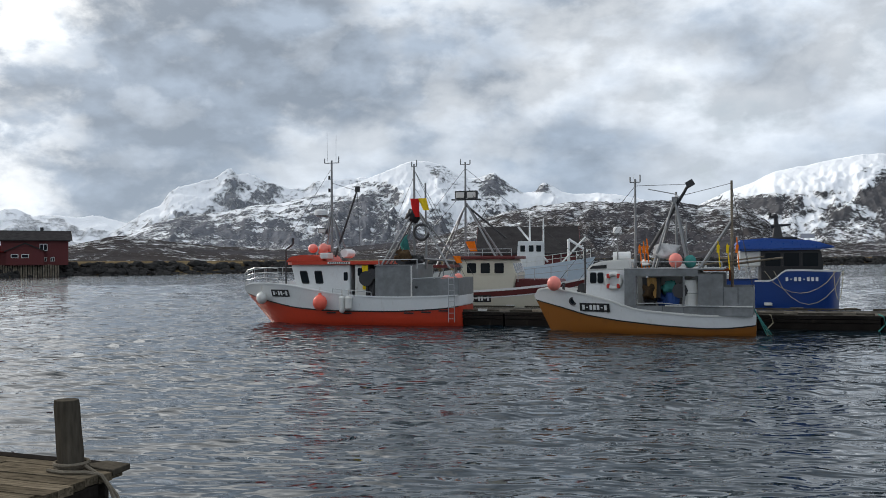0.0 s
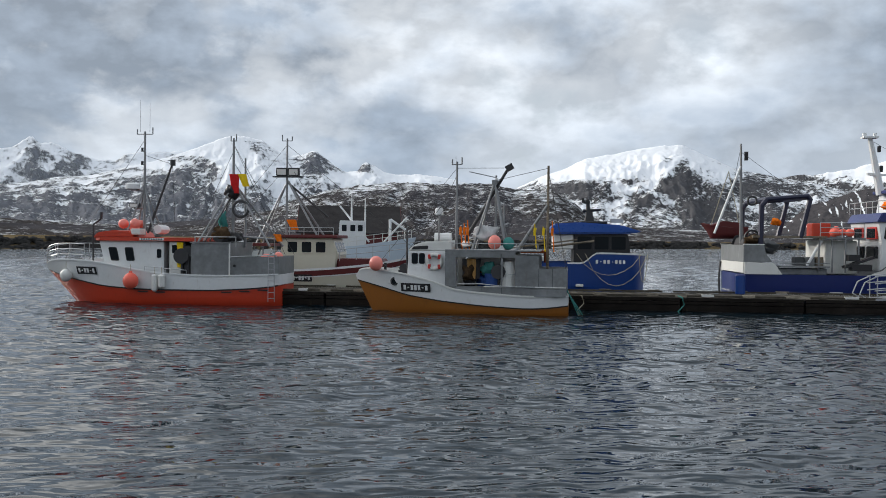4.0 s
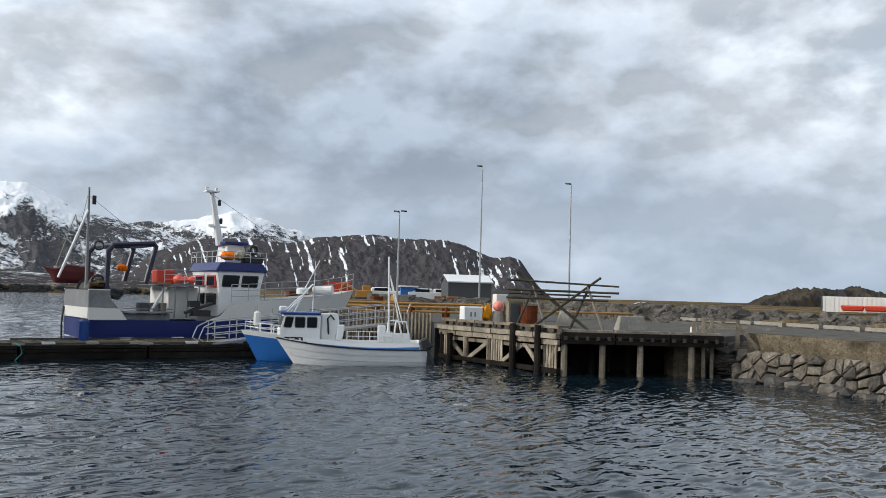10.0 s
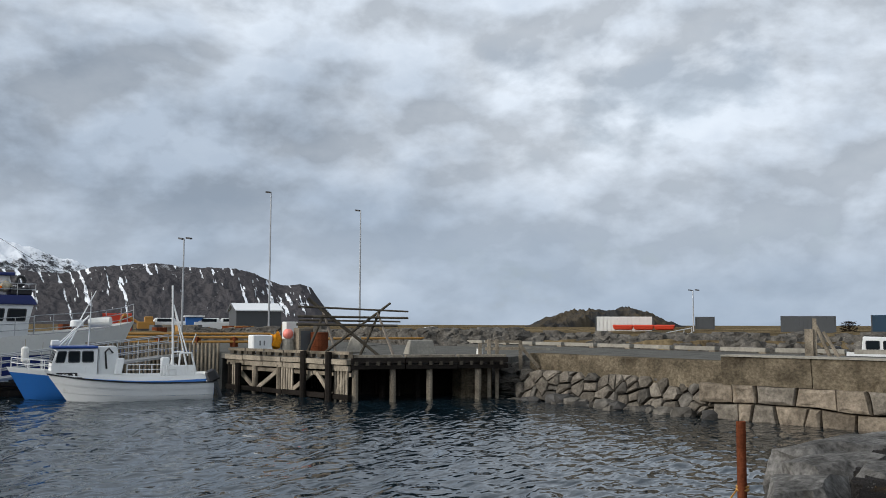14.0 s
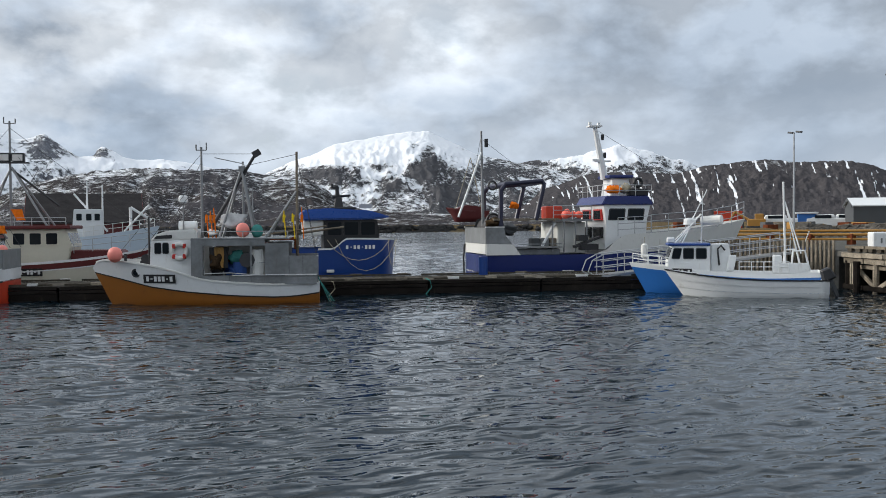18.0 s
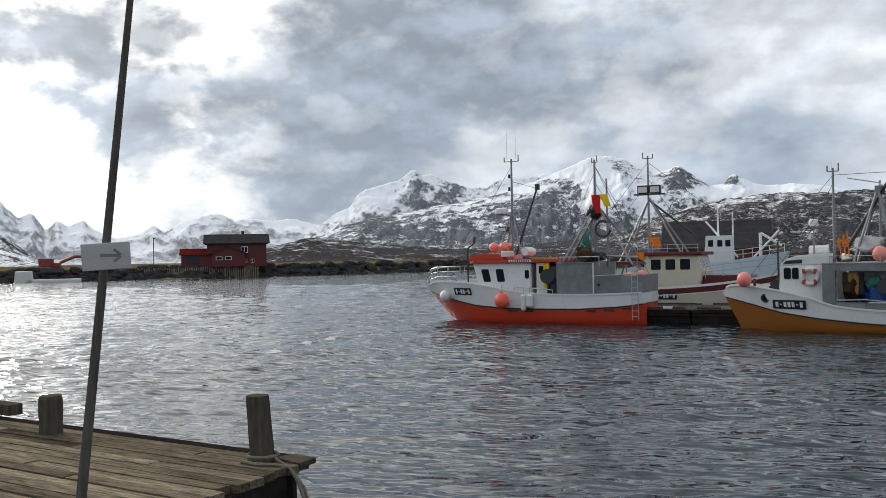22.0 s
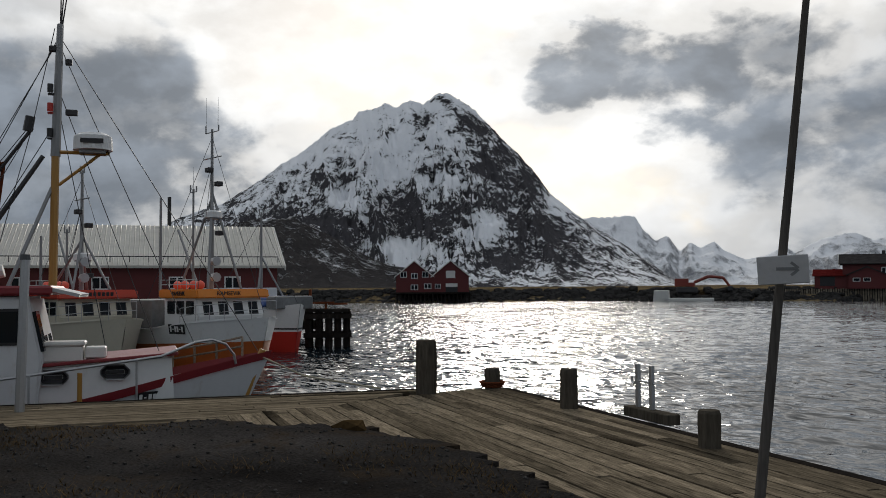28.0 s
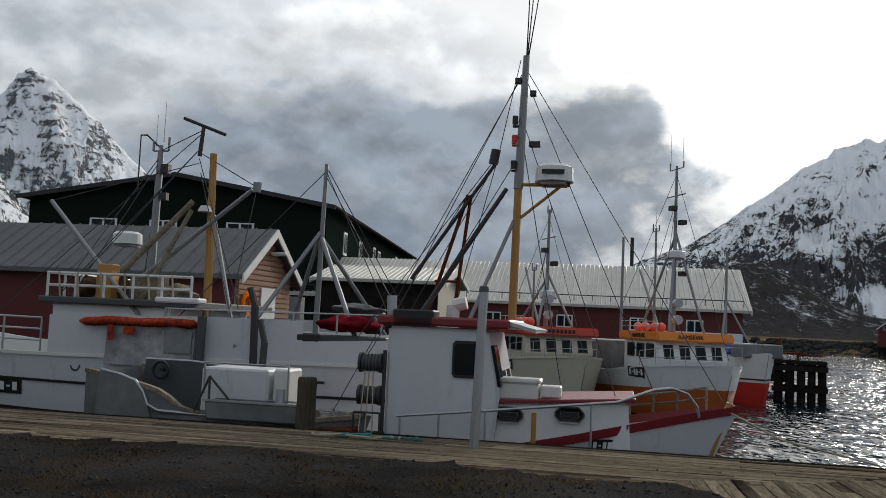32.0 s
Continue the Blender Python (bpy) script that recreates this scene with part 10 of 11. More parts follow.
def loose_cells(length, z0, z1, wide, high, jitter, joint, rnd):
    """Outlines of rough stones packed without courses."""
    seeds, cells = [], []
    rows_ = max(1, round((z1 - z0) / high))
    for r_ in range(-1, rows_ + 1):
        u = -wide + (r_ % 2) * wide * 0.5
        while u < length + wide:
            seeds.append(Vector((u + rnd.uniform(-jitter, jitter) * wide, z0 + (r_ + 0.5) * (z1 - z0) / rows_ + rnd.uniform(-jitter, jitter) * high)))
            u += wide * rnd.uniform(0.5, 1.5)
    for c in seeds:
        if not (-0.2 < c.x < length + 0.2 and z0 - 0.1 < c.y < z1 + 0.1):
            continue
        poly = [Vector(q) for q in ((max(-0.1, c.x - wide * 1.6), z0), (min(length + 0.1, c.x + wide * 1.6), z0), (min(length + 0.1, c.x + wide * 1.6), z1), (max(-0.1, c.x - wide * 1.6), z1))]
        for o in seeds:
            if o is not c and (o - c).length < 3 * wide and len(poly) > 2:
                n_ = (o - c).normalized()
                poly = clip_cell(poly, (o + c) / 2 - n_ * joint, n_)
        if len(poly) > 2:
            cells.append(poly)
    return cells


def coursed_cells(length, z0, z1, wide, high, jitter, joint, rnd):
    """Outlines of squared blocks in wavering courses, with joints that lean."""
    rows_ = max(1, round((z1 - z0) / high))
    seed = rnd.uniform(0, 50)
    course = lambda r_, u: z0 + (z1 - z0) * r_ / rows_ + (0.0 if r_ in (0, rows_) else 0.16 * noise.noise((u * 0.55, r_ * 3.7, seed)))
    cells = []
    for r_ in range(rows_):
        u, lean_ = -rnd.uniform(0, wide), 0.0
        while u < length:
            w_ = wide * rnd.choice((0.45, 0.8, 0.95, 1.05, 1.3))
            next_lean = rnd.uniform(-jitter, jitter)
            mid_ = u + w_ / 2
            cells.append([Vector(q) for q in ((u - lean_ + joint, course(r_, u) + joint), (mid_, course(r_, mid_) + joint * rnd.uniform(0.6, 2.5)), (u + w_ - next_lean - joint, course(r_, u + w_) + joint), (u + w_ - joint, course(r_ + 0.5, u + w_)), (u + w_ + next_lean - joint, course(r_ + 1, u + w_) - joint), (mid_, course(r_ + 1, mid_) - joint * rnd.uniform(0.6, 2.5)), (u + lean_ + joint, course(r_ + 1, u) - joint), (u + joint, course(r_ + 0.5, u)))])
            u, lean_ = u + w_, next_lean
    return cells


def fitted_stones(parent, name, org, way, out, cells, z1, lean, mats, rnd):
    """Each outline becomes a bulging block of its own, set in a leaning wall."""
    for poly in cells:
        m_ = sum(poly, Vector((0, 0))) / len(poly)
        fat = rnd.uniform(-0.07, 0.09)
        tip = Vector((rnd.uniform(-0.15, 0.15), rnd.uniform(-0.15, 0.15)))
        bm_ = bmesh.new()

        def place(q, depth):
            p = org + way * q.x + out * (lean * (z1 - q.y) + depth)
            return bm_.verts.new((p.x, p.y, q.y))

        ring_ = [[place(m_ + (q - m_) * k_, d_ + (rnd.uniform(-0.03, 0.03) if d_ > -0.3 else 0)) for q in poly] for k_, d_ in ((0.98, -0.6), (1.0, fat - 0.1), (0.93, fat), (0.6, fat + 0.05))]
        top_ = place(m_ + tip * 0.4, fat + rnd.uniform(0.02, 0.09))
        for a_, b_ in zip(ring_, ring_[1:]):
            for k_ in range(len(poly)):
                bm_.faces.new((a_[k_], a_[(k_ + 1) % len(poly)], b_[(k_ + 1) % len(poly)], b_[k_]))
        for k_ in range(len(poly)):
            bm_.faces.new((ring_[-1][k_], ring_[-1][(k_ + 1) % len(poly)], top_))
        bmesh.ops.recalc_face_normals(bm_, faces=bm_.faces[:])
        part(name, bm_, mats[0] if rnd.random() < 0.8 else mats[-1], parent)


fitted_stones(sq, "granite_block", KA, kd, -kn, coursed_cells(KL, -0.75, 1.16, 1.0, 0.64, 0.1, 0.016, rnd), 1.16, 0.06, (BLOCK, WALLSTONE), rnd)
bm = bmesh.new()
for a_, b_ in ((0.0, 3.0), (3.03, 7.4), (7.43, KL)):
    v0, v1 = KA + kd * a_ + kn * 0.05, KA + kd * b_ + kn * 0.05
    v2, v3 = v1 + kn * 0.9, v0 + kn * 0.9
    bm = bmesh.new()
    slab(bm, [(v0.x, v0.y), (v1.x, v1.y), (v2.x, v2.y), (v3.x, v3.y)], 1.14, 2.04)
    bmesh.ops.subdivide_edges(bm, edges=bm.edges[:], cuts=5, use_grid_fill=True)
    for v_ in bm.verts:
        v_.co += Vector((noise.noise(v_.co * 1.1), noise.noise(v_.co * 1.3 + Vector((5, 0, 0))), 0.4 * noise.noise(v_.co + Vector((0, 9, 0))))) * 0.05
    part("concrete_cap", bm, OLDCONCRETE, sq)
v0, v1 = KA + kn * 0.0, KB + kn * 0.0
bm = bmesh.new()
slab(bm, [(v.x, v.y) for v in (KA + kn * -0.02, KB + kn * -0.02, KB + kn * 1.0, KA + kn * 1.0)], 2.045, 2.10)
part("coping", bm, CONCRETE, sq)
bm = bmesh.new()
slab(bm, [(v.x, v.y) for v in (KA + kn * 0.7, KB + kn * 0.7, KB + kn * 9, KA + kn * 9)], -2.0, 1.13)
part("quay_core", bm, DARKROCK, sq)
# return wall above the revetment
RA, RB = Vector((32.6, 6.3, 0)), Vector((37.4, 14.6, 0))
rd = (RB - RA).normalized()
rn = Vector((rd.y, -rd.x, 0))
rn = rn if rn.x > 0 else -rn
bm = bmesh.new()
slab(bm, [(v.x, v.y) for v in (RA - rd * 0.8, RB, RB + rn * 0.8, RA - rd * 0.8 + rn * 0.8)], 0.9, 1.86)
bmesh.ops.subdivide_edges(bm, edges=bm.edges[:], cuts=7, use_grid_fill=True)
for v_ in bm.verts:
    v_.co += Vector((noise.noise(v_.co * 1.1), noise.noise(v_.co * 1.3 + Vector((5, 0, 0))), 0.3 * noise.noise(v_.co))) * 0.06
part("return_wall", bm, OLDCONCRETE, sq)
bm = bmesh.new()
slab(bm, [(v.x, v.y) for v in (KA + kn * 0.9, KB + kn * 0.9, KB + kn * 9.6, Vector((43.3, 5.5, 0)), Vector((51.8, 18.0, 0)), Vector((60, 32, 0)), Vector((48, 17.2, 0)), RB + rn * 0.6, RA + rn * 0.6)], 1.2, 1.84)
part("quay_surface", bm, ASPHALT, sq)
# kerb beams along the far edge
for a_, b_ in ((Vector((41.0, -4.0, 0)), Vector((43.2, 5.6, 0))), (Vector((43.2, 5.6, 0)), Vector((51.7, 18.1, 0))), (Vector((51.7, 18.1, 0)), Vector((60, 32, 0)))):
    n_ = int((b_ - a_).length / 2.6)
    for q in range(n_):
        p0, p1 = a_.lerp(b_, q / n_), a_.lerp(b_, (q + 0.88) / n_)
        beam("kerb_beam", up(p0, 2.0), up(p1, 2.0), 0.3, 0.18, CONCRETE, sq)
        beam("kerb_block", up(p0, 1.87), up(p0.lerp(p1, 0.15), 1.87), 0.26, 0.12, TIMBER, sq)
# revetment stones between the wharf and the block wall
rv = thing("stone_revetment", Matrix.Identity(4), "sloping revetment of rough grey boulders", "revetment", kind="structure")
TA, TB = Vector((31.7, 5.9, 0)), Vector((36.6, 15.3, 0))
td = (TB - TA).normalized()
tn = Vector((td.y, -td.x, 0))
tn = tn if tn.x > 0 else -tn
fitted_stones(rv, "boulder", TA + tn * 0.75 - td * 0.5, td, -tn, loose_cells((TB - TA).length + 0.3, -0.5, 1.2, 0.66, 0.46, 0.42, 0.028, rnd), 1.2, 0.42, (WALLSTONE, STONE), rnd)
for _ in range(40):
    w_ = rnd.uniform(0.35, 0.85)
    v = TA + td * rnd.uniform(-0.2, 10.4) - tn * rnd.uniform(-0.1, 0.25)
    bm = bmesh.new()
    rock_mesh(bm, (0, 0, 0), (w_ * 1.2, w_, w_ * 0.7), rnd.random(), 0.25)
    ob = part("boulder", bm, STONE if rnd.random() < 0.5 else DARKROCK, rv)
    ob.matrix_basis = Matrix.Translation((v.x, v.y, rnd.uniform(-0.25, 0.12))) @ Matrix.Rotation(rnd.uniform(0, 3), 4, "Z")
bm = bmesh.new()
slab(bm, [(v.x, v.y) for v in (TA + tn * 0.8, TB + tn * 0.8, TB + tn * 3, TA + tn * 3)], -2, 0.95)
part("core", bm, DARKROCK, rv)

# timber frame and small boat behind the wall
tf = thing("quay_post", Matrix.Translation((37.9, 3.2, 1.84)), "short braced timber post on the quay", "post")
one("post", TIMBER, tf, boxes=[((0, 0.2, 0.55), (0.3, 0.3, 1.1)), ((0, 0.0, 0.75), (0.12, 0.14, 1.5))])
one("brace", TIMBER, tf, tubes=[((0, 0.0, 1.35), (0, -0.55, 0.0), 0.07)])
one("brace", TIMBER, tf, tubes=[((0.05, -0.3, 1.0), (0.05, -0.85, 0.0), 0.06)])
sb = boat_frame("small_boat", (52.0, 3.1), (0.05, -1.0), "white motorboat with small cabin in the inner basin", 0.6)
H = Hull(3.4, 1.7, [(0, 1.15), (0.5, 1.1), (1, 1.35)], 0.4, 0.3, 0.95, 3.0, 0.2)
H.band(sb, "hull", WHITE, lambda s: -0.4, H.top)
house(sb, [(0.9, 1.0), (2.8, 1.0), (2.7, 1.9), (1.0, 1.95)], 0.7, WHITE, "cabin")
for x_ in (1.1, 1.9):
    side_window(sb, x_, x_ + 0.65, 1.3, 1.75, 0.7)
one("outboard", BLACK, sb, boxes=[((-0.2, 0, 1.1), (0.35, 0.4, 0.7))], bevel=0.06)

# inner basin bank and plain
rnd = random.Random(91)
bm = bmesh.new()
for _ in range(2100):
    az = rnd.uniform(-97, -57)
    R0 = along(SHORE, az)
    f = rnd.uniform(-0.15, 1.0)
    s_ = rnd.uniform(0.45, 1.3)
    rock_mesh(bm, polar(az, R0 * (0.985 + 0.055 * f), max(0.0, f * 2.35)), (s_ * 1.3, s_, s_ * 0.75), rnd.random(), 0.3, rnd.uniform(0, 180))
for _ in range(1100):
    az = rnd.uniform(-68, -48)
    f = rnd.uniform(0.0, 1.0)
    s_ = rnd.uniform(0.5, 1.2)
    rock_mesh(bm, polar(az, along(SHORE, az) * (0.985 + 0.05 * f), 0.3 + f * 2.3), (s_ * 1.3, s_, s_ * 0.8), rnd.random(), 0.3, rnd.uniform(0, 180))
tagged(part("bank_rubble", bm, STONE), "grey rubble bank behind the inner basin", "rubble", kind="stuff")
gg = thing("basin_gangway", Matrix.Translation((63.9, 16.9, 1.5)), "galvanised gangway on the inner basin", "gangway")
for z_ in (0.0, 0.35, 0.7):
    one("bar", STEEL, gg, tubes=[((0, 0, z_), (0.85, -3.6, z_ + 0.75), 0.04)])
for q in range(8):
    one("stanchion", STEEL, gg, tubes=[((0.12 * q, -0.51 * q, 0.1 * q), (0.12 * q, -0.51 * q, 0.1 * q + 0.72), 0.03)])


NAVYTEAL = paint("navy_teal_paint", (0.012, 0.04, 0.075), 0.5, 0.15)


def container(x, y, ln, dp, ht, z, turn, mat, label, ribs=14):
    e = thing("shipping_container", Matrix.Translation((x, y, z)) @ Matrix.Rotation(radians(turn), 4, "Z"), label, "container", "containers on the plain")
    one("body", mat, e, boxes=[((0, 0, ht / 2), (ln, dp, ht))], bevel=0.03)
    for q in range(ribs):
        one("rib", mat, e, boxes=[((-ln / 2 + ln * (q + 0.5) / ribs, -dp / 2 - 0.02, ht / 2), (ln / ribs * 0.5, 0.05, ht * 0.9))])
    for x_ in (-ln / 2, ln / 2):
        one("corner_post", DARKGREY, e, boxes=[((x_, -dp / 2, ht / 2), (0.16, 0.16, ht))])
    return e


container(125.4, 35.0, 7.6, 2.6, 2.2, 2.2, -75, OLDWHITE, "white shipping container on the plain")
container(131, 11.8, 6.6, 2.6, 2.2, 2.3, -86, DARKGREY, "dark grey container shed on the plain")
container(131, 2.7, 3.0, 2.6, 2.5, 2.1, -88, NAVYTEAL, "blue container on the plain", 7)
container(128.6, 24.7, 2.4, 2.4, 1.7, 2.7, -80, DARKGREY, "small dark green hut on the plain", 5)
ob_ = thing("orange_boats", Matrix.Translation((124.5, 32.2, 2.6)) @ Matrix.Rotation(radians(-75), 4, "Z"), "row of orange rescue boats on cradles", "boats")
for q in range(3):
    one("hull", ORANGE, ob_, boxes=[((-2.6 + q * 2.7, -1.4, 0.35), (2.4, 1.2, 0.7), dict(taper=(1.2, 1.1)))], bevel=0.15)


def lamp_post(x, y, z0, z1, label, heads=1):
    e = thing("street_lamp", Matrix.Translation((x, y, z0)), label, "lamp", "quay lamps")
    hh = z1 - z0
    one("mast", STEEL, e, tubes=[((0, 0, 0), (0, 0, hh), 0.11, 0.06, 10)])
    for q in range(heads):
        one("lamp_head", IRON, e, boxes=[((0.0, 0.35 - 0.9 * q, hh + 0.02), (0.3, 0.6, 0.16), dict(tilt=(8, 0, 0)))], bevel=0.05)
    return e


lamp_post(74.5, 56.8, 2.2, 16.4, "tall galvanised lamp mast with dark head", 1)
lamp_post(80.1, 49.7, 2.2, 14.8, "tall galvanised lamp mast on the mole", 1)
lamp_post(63.5, 58.0, 2.0, 10.8, "slim lamp mast with double head", 2)
lamp_post(127.4, 26.0, 2.3, 8.0, "distant lamp post by the dark hut", 2)

# pipes, fence and clutter on the mole
yp = thing("pipe_barrier", Matrix.Identity(4), "yellow steel pipes lying along the mole", "pipes")
for a_, b_, z_ in (((37.0, 45.2), (46.2, 35.3), 2.3), ((37.2, 44.9), (46.2, 35.2), 2.03), ((46.6, 34.8), (58.0, 28.0), 2.2), ((37.5, 46.4), (47.5, 36.0), 2.5)):
    one("pipe", YELLOW, yp, tubes=[((*a_, z_), (*b_, z_), 0.075, 0.075, 8)])
for q in range(7):
    x_, y_ = 37.4 + q * 1.5, 44.8 - q * 1.6
    one("support", RUST, yp, boxes=[((x_, y_, 1.95), (0.35, 0.35, 0.75))])
bm = bmesh.new()
slab(bm, [(33.9, 33.0), (35.3, 29.6), (48, 30), (64, 36), (75, 60), (62, 66), (36, 47.5), (31.0, 40.0)], -1.0, 1.72)
ml = part("mole", bm, ASPHALT)
tagged(ml, "mole surface behind the wharf", "quay", kind="structure")
pf = thing("picket_fence", Matrix.Identity(4), "weathered upright timber palisade on the mole edge", "fence")
for q in range(34):
    p_ = Vector((32.6, 35.6, 0)).lerp(Vector((35.4, 29.9, 0)), q / 33)
    one("picket", TIMBER, pf, boxes=[((p_.x - 0.2, p_.y - 0.1, 1.4), (0.09, 0.12, 1.55))])
for z_ in (1.1, 2.0):
    beam("fence_rail", (32.5, 35.5, z_), (35.3, 29.8, z_), 0.08, 0.14, TIMBER, pf)
container(80.0, 83.0, 3.4, 2.4, 2.3, 2.1, -45, ORANGE, "rusty orange container on the mole", 6)
shed("grey_hall", "grey metal hall with white roof", (92.2, 69.9), (-0.75, 0.66), 5.2, 5.6, 2.2, 4.7, 5.5, DARKGREY, WHITE, 0.2, 0.5, 0, "hall", DARKGREY)
bh = thing("site_hut", Matrix.Translation((85.9, 76.6, 2.2)) @ Matrix.Rotation(radians(-45), 4, "Z"), "small blue and white site hut", "hut")
one("body", MIDBLUE, bh, boxes=[((0, 0, 0.9), (2.0, 1.8, 1.8))], bevel=0.03)
one("roof", WHITE, bh, boxes=[((0, 0, 1.9), (2.4, 2.2, 0.2))], bevel=0.03)
for x_, y_, ln in ((83.9, 78.8, 4.2), (87.3, 75.0, 4.4), (88.9, 73.4, 3.0)):
    vn = thing("van", Matrix.Translation((x_, y_, 2.15)) @ Matrix.Rotation(radians(-47), 4, "Z"), "white van parked on the mole", "van", "vans on the mole")
    one("body", WHITE, vn, boxes=[((0, 0, 0.85), (ln, 1.8, 1.0)), ((-0.4, 0, 1.45), (ln * 0.65, 1.7, 0.6), dict(taper=(0.85, 0.9)))], bevel=0.12)
    for q in (-1, 1):
        one("wheel", RUBBER, vn, tubes=[((q * ln * 0.3, -0.92, 0.32), (q * ln * 0.3, -0.7, 0.32), 0.32, 0.32, 12)])
    one("side_window", GLASS_DARK, vn, boxes=[((-0.4, -0.86, 1.5), (ln * 0.4, 0.04, 0.36))])
dgx = thing("digger", Matrix.Translation((81.0, 79.5, 2.1)) @ Matrix.Rotation(radians(-45), 4, "Z"), "yellow digger parked among gear on the mole", "digger")
one("body", YELLOW, dgx, boxes=[((0, 0, 0.9), (2.0, 1.6, 0.9)), ((0.3, 0, 1.6), (1.0, 1.2, 0.7))], bevel=0.08)
one("arm", YELLOW, dgx, tubes=[((-0.8, 0, 1.2), (-2.4, 0, 2.2), 0.16), ((-2.4, 0, 2.2), (-3.2, 0, 0.6), 0.14)])
one("track", IRON, dgx, boxes=[((0, -0.6, 0.3), (2.4, 0.5, 0.6)), ((0, 0.6, 0.3), (2.4, 0.5, 0.6))], bevel=0.12)
rbx = thing("red_barrier", Matrix.Translation((90.3, 70.9, 2.1)) @ Matrix.Rotation(radians(-47), 4, "Z"), "row of red barrier blocks", "barrier")
one("block", BRIGHTRED, rbx, boxes=[((0, 0, 0.35), (3.2, 0.5, 0.7))], bevel=0.05)
wbx = thing("white_sacks", Matrix.Translation((78.0, 40.6, 2.3)), "heap of white bulk sacks on the bank", "sacks")
heap(wbx, (0, 0, 0.3), (2.2, 1.6, 0.7), OLDWHITE, 95, "sack_heap", 9)
heap(wbx, (0.2, 2.6, 0.2), (2.6, 1.4, 0.6), DARKTIMBER, 96, "log_heap", 8)
rnd = random.Random(17)
for q in range(26):
    p_ = polar(rnd.uniform(-52, -41), rnd.uniform(88, 106), 2.0)
    e_ = thing("gear_crate", Matrix.Translation(p_) @ Matrix.Rotation(rnd.uniform(0, 3), 4, "Z"), "weathered crate of fishing gear on the mole", "crate", "gear on the mole")
    one("crate", rnd.choice((TIMBER, RUST, DARKGREY, YELLOW, TIMBER)), e_, boxes=[((0, 0, 0.45), (rnd.uniform(0.8, 2.4), rnd.uniform(0.7, 1.2), rnd.uniform(0.6, 1.3)))], bevel=0.03)

# ---------------------------------------------------------------- near rock ledge and rusty post
rpst = thing("rusty_post", Matrix.Translation((15.6, 2.46, 0)), "rusty steel mooring pipe with yellow rope", "post")
one("pipe", RUST, rpst, tubes=[((0.05, 0.02, -1.5), (-0.06, -0.01, 1.5), 0.075, 0.075, 14)])
one("rope_turn", YELLOW, rpst, rings=[((0.02, 0, 0.42), 0.09, 0.022, "Z"), ((0.02, 0, 0.47), 0.09, 0.02, "Z")])
one("rope_tail", YELLOW, rpst, pipes=[([(0.0, 0.08, 0.42), (-0.3, 0.3, 0.1), (-0.8, 0.4, -0.1)], 0.014)])


def ledge(c, s, seed, turn, mat=LEDGE, top_flat=0.75):
    """A broad flat-topped slab of rock with broken edges."""
    rnd_ = random.Random(seed)
    bm_ = bmesh.new()
    bmesh.ops.create_cube(bm_, size=2.0)
    for q_ in range(11):
        a_ = rnd_.uniform(0, 6.283)
        n_ = Vector((math.cos(a_), math.sin(a_), rnd_.uniform(-0.15, 0.7))) if q_ < 8 else Vector((math.cos(a_) * 0.22, math.sin(a_) * 0.22, 1.0))
        o_ = n_.normalized() * (rnd_.uniform(0.86, 1.12) if q_ < 8 else rnd_.uniform(0.8, 0.95))
        bmesh.ops.bisect_plane(bm_, geom=bm_.verts[:] + bm_.edges[:] + bm_.faces[:], plane_co=o_, plane_no=n_, clear_outer=True)
        bmesh.ops.holes_fill(bm_, edges=bm_.edges[:])
    bmesh.ops.triangulate(bm_, faces=bm_.faces[:])
    for cut_ in range(3):
        bmesh.ops.subdivide_edges(bm_, edges=[e_ for e_ in bm_.edges if e_.calc_length() > 0.3], cuts=1)
        bmesh.ops.triangulate(bm_, faces=bm_.faces[:])
    for v_ in bm_.verts:
        p_ = v_.co.copy()
        q_ = p_ * 1.6 + Vector((seed, seed * 0.7, 0))
        p_ += Vector((noise.noise(q_), noise.noise(q_ + Vector((7, 0, 0))), 0.6 * noise.noise(q_ + Vector((0, 7, 0))))) * 0.13
        v_.co = Vector((p_.x * s[0] / 2, p_.y * s[1] / 2, p_.z * s[2] / 2))
    bmesh.ops.recalc_face_normals(bm_, faces=bm_.faces[:])
    return_ob = part("rock", bm_, mat)
    return_ob.matrix_basis = Matrix.Translation(c) @ Matrix.Rotation(radians(turn), 4, "Z")
    return tagged(return_ob, "broad grey slab of shore rock", "rock", "shore rocks")


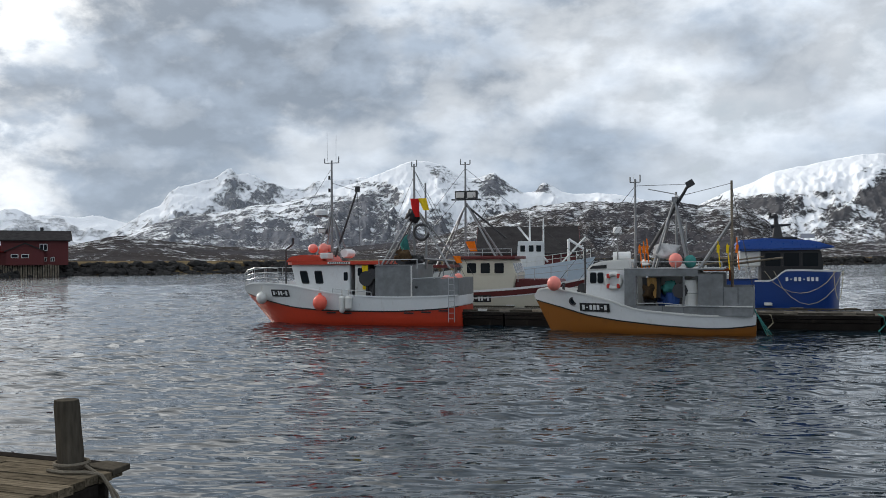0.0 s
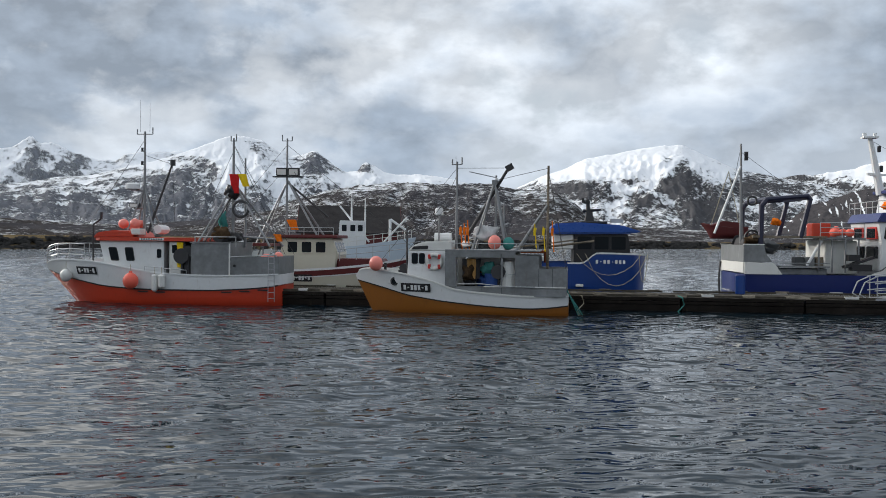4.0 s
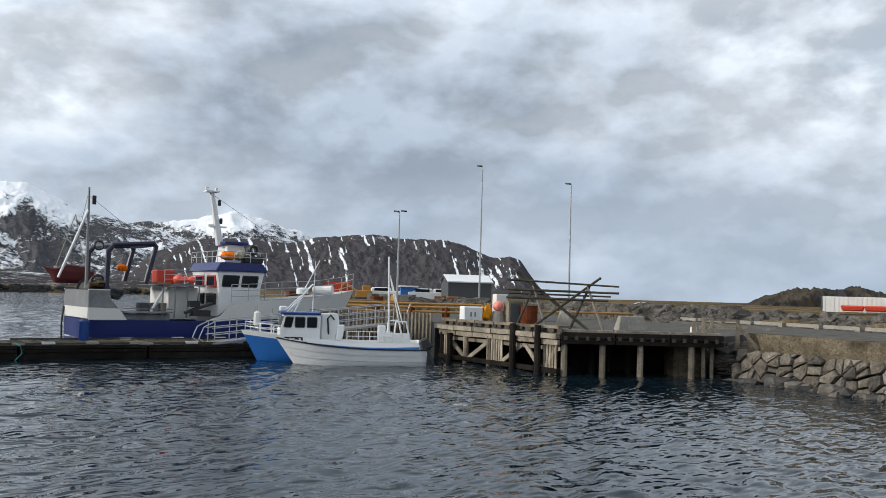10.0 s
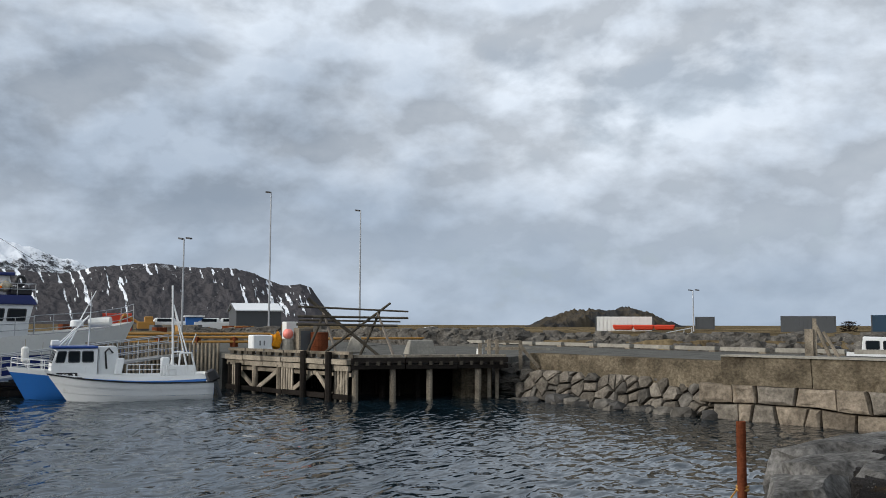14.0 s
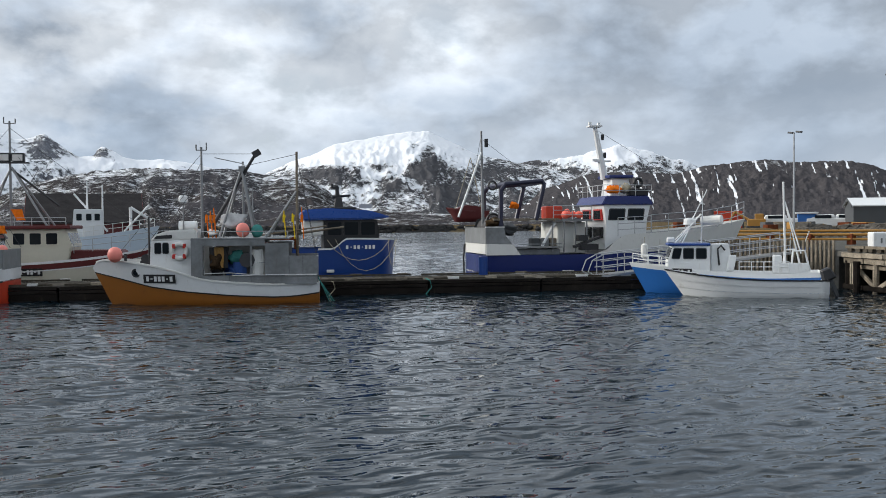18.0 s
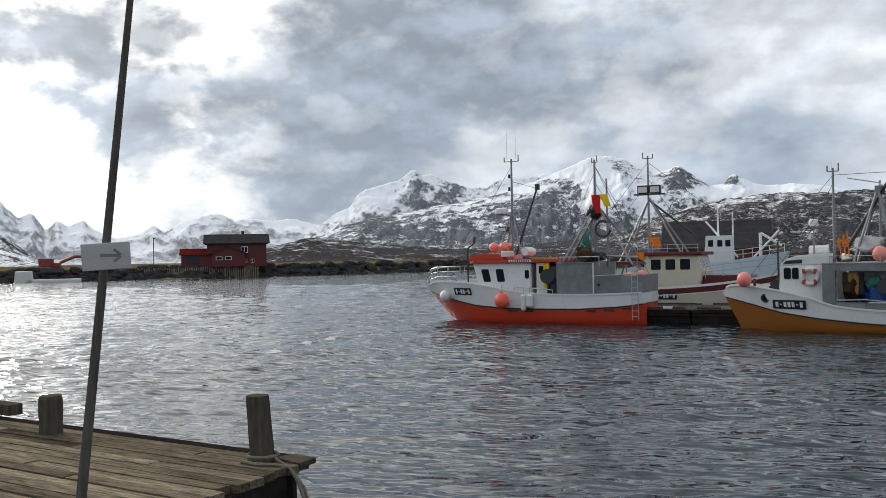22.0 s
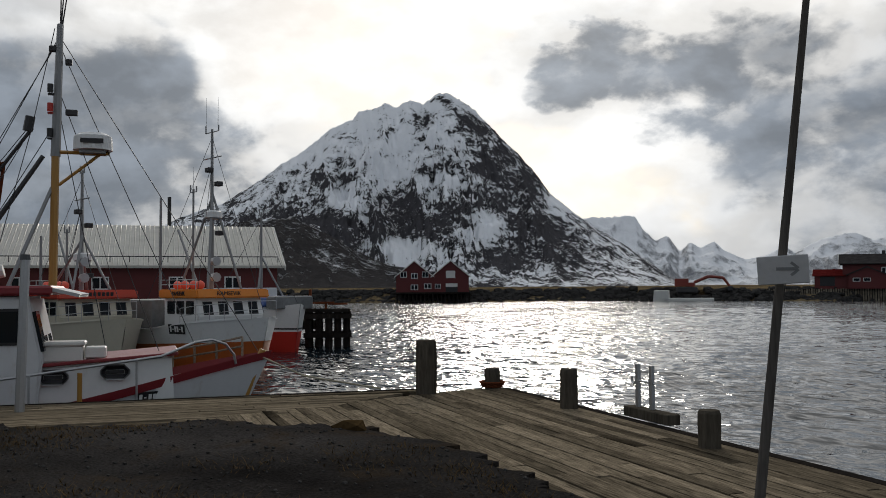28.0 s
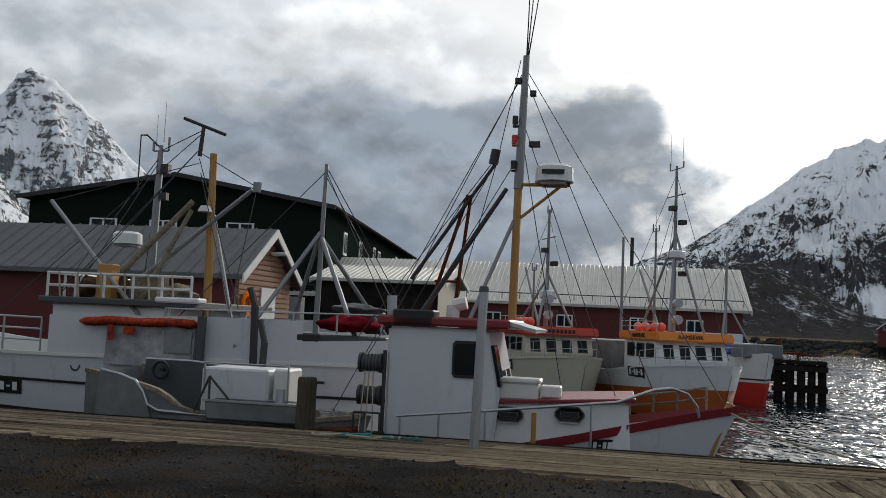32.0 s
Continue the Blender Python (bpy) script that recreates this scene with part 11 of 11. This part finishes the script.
for c_, s_, sd, tn_ in (((13.1, 1.25, 0.62), (2.2, 1.3, 1.2), 1.0, 8), ((14.9, 1.0, 0.72), (2.4, 1.5, 1.0), 2.0, -15), ((16.6, 1.0, 0.74), (2.8, 1.7, 0.95), 3.0, -20), ((19.0, 0.1, 0.7), (3.0, 1.8, 1.0), 4.0, -35), ((21.8, -0.9, 0.55), (3.6, 1.6, 1.1), 5.0, -30), ((25.0, -1.6, 0.3), (4.0, 1.6, 1.2), 6.0, -20), ((11.4, 0.75, 0.35), (1.9, 1.2, 1.5), 7.0, 5), ((9.2, 0.75, 0.3), (2.4, 1.1, 1.6), 8.0, -10),
                        ((6.2, 2.4, 0.1), (3.0, 1.5, 1.8), 9.0, -20), ((3.0, 3.4, 0.1), (3.2, 1.5, 1.9), 10.0, -18), ((0.2, 4.3, 0.2), (3.0, 1.4, 1.9), 11.0, -10), ((13.6, 0.3, 0.9), (2.0, 0.9, 0.6), 12.0, -5), ((28.2, -2.2, 0.3), (3.4, 1.8, 1.2), 13.0, 0)):
    ledge((c_[0], c_[1], c_[2] + (0.07, -0.05, 0.02)[int(sd) % 3]), (s_[0] * 0.88, s_[1] * 0.8, s_[2]), sd, tn_)
rnd = random.Random(5)
for q in range(34):
    x_ = rnd.uniform(8, 29)
    y_ = along([(8, 1.3), (13, 1.75), (17, 1.7), (21, 0.4), (25, -0.7), (29, -1.4)], x_) + rnd.uniform(-0.5, 0.25)
    bm = bmesh.new()
    s_ = rnd.uniform(0.3, 0.8)
    rock_mesh(bm, (0, 0, 0), (s_ * 1.3, s_, s_ * 0.7), rnd.random(), 0.25)
    ob = part("boulder", bm, DARKROCK)
    ob.location = (x_, y_, rnd.uniform(0.0, 0.35))
    tagged(ob, "wet dark boulder at the water's edge", "rock", "shore rocks")


# ---------------------------------------------------------------- a few hardy shrubs on the plain
NEEDLE = material("dark_needles", (0.018, 0.026, 0.02), 0.9, 0, 9, 0.5, 0.0)
BARK = material("dark_bark", (0.045, 0.035, 0.028), 0.9, 0, 30, 0.4, 0.01)


def shrub(x, y, z, h, wide, seed, label, mat, conifer=False):
    e = thing("tree" if conifer else "bush", Matrix.Translation((x, y, z)), label, "tree" if conifer else "bush")
    one("trunk", BARK, e, tubes=[((0, 0, -0.3), (0, 0, h * 0.9), 0.06 * h, 0.015 * h)])
    rnd_ = random.Random(seed)
    bm_ = bmesh.new()
    for _ in range(420):
        t = rnd_.random()
        r = wide * ((1 - t) ** 0.8 if conifer else math.sin(math.pi * (0.15 + 0.85 * t)) ** 0.6) * rnd_.uniform(0.4, 1.0) * (0.8 + 0.3 * math.sin(t * 23))
        a_ = rnd_.uniform(0, 6.3)
        c_ = Vector((math.cos(a_) * r, math.sin(a_) * r, h * (0.08 + 0.92 * t)))
        d_ = Vector((math.cos(a_ + rnd_.uniform(-1, 1)), math.sin(a_ + rnd_.uniform(-1, 1)), rnd_.uniform(-0.3, 0.5))) * wide * 0.28
        w_ = Vector((-d_.y, d_.x, d_.z * 0.4)) * 0.35
        bm_.faces.new([bm_.verts.new(c_ - w_), bm_.verts.new(c_ + d_), bm_.verts.new(c_ + w_)])
    part("crown", bm_, mat, e)


shrub(139.9, -4.2, 2.2, 2.6, 0.9, 5, "small dark conifer on the grass plain", NEEDLE, True)
for x_, y_, h_, w_, sd in ((139.5, 7.3, 1.6, 1.5, 6), (139.9, -0.9, 1.5, 1.8, 7), (140.5, -6.6, 1.7, 1.9, 8)):
    shrub(x_, y_, 2.2, h_, w_, sd, "bare brown bush on the grass plain", BARK)
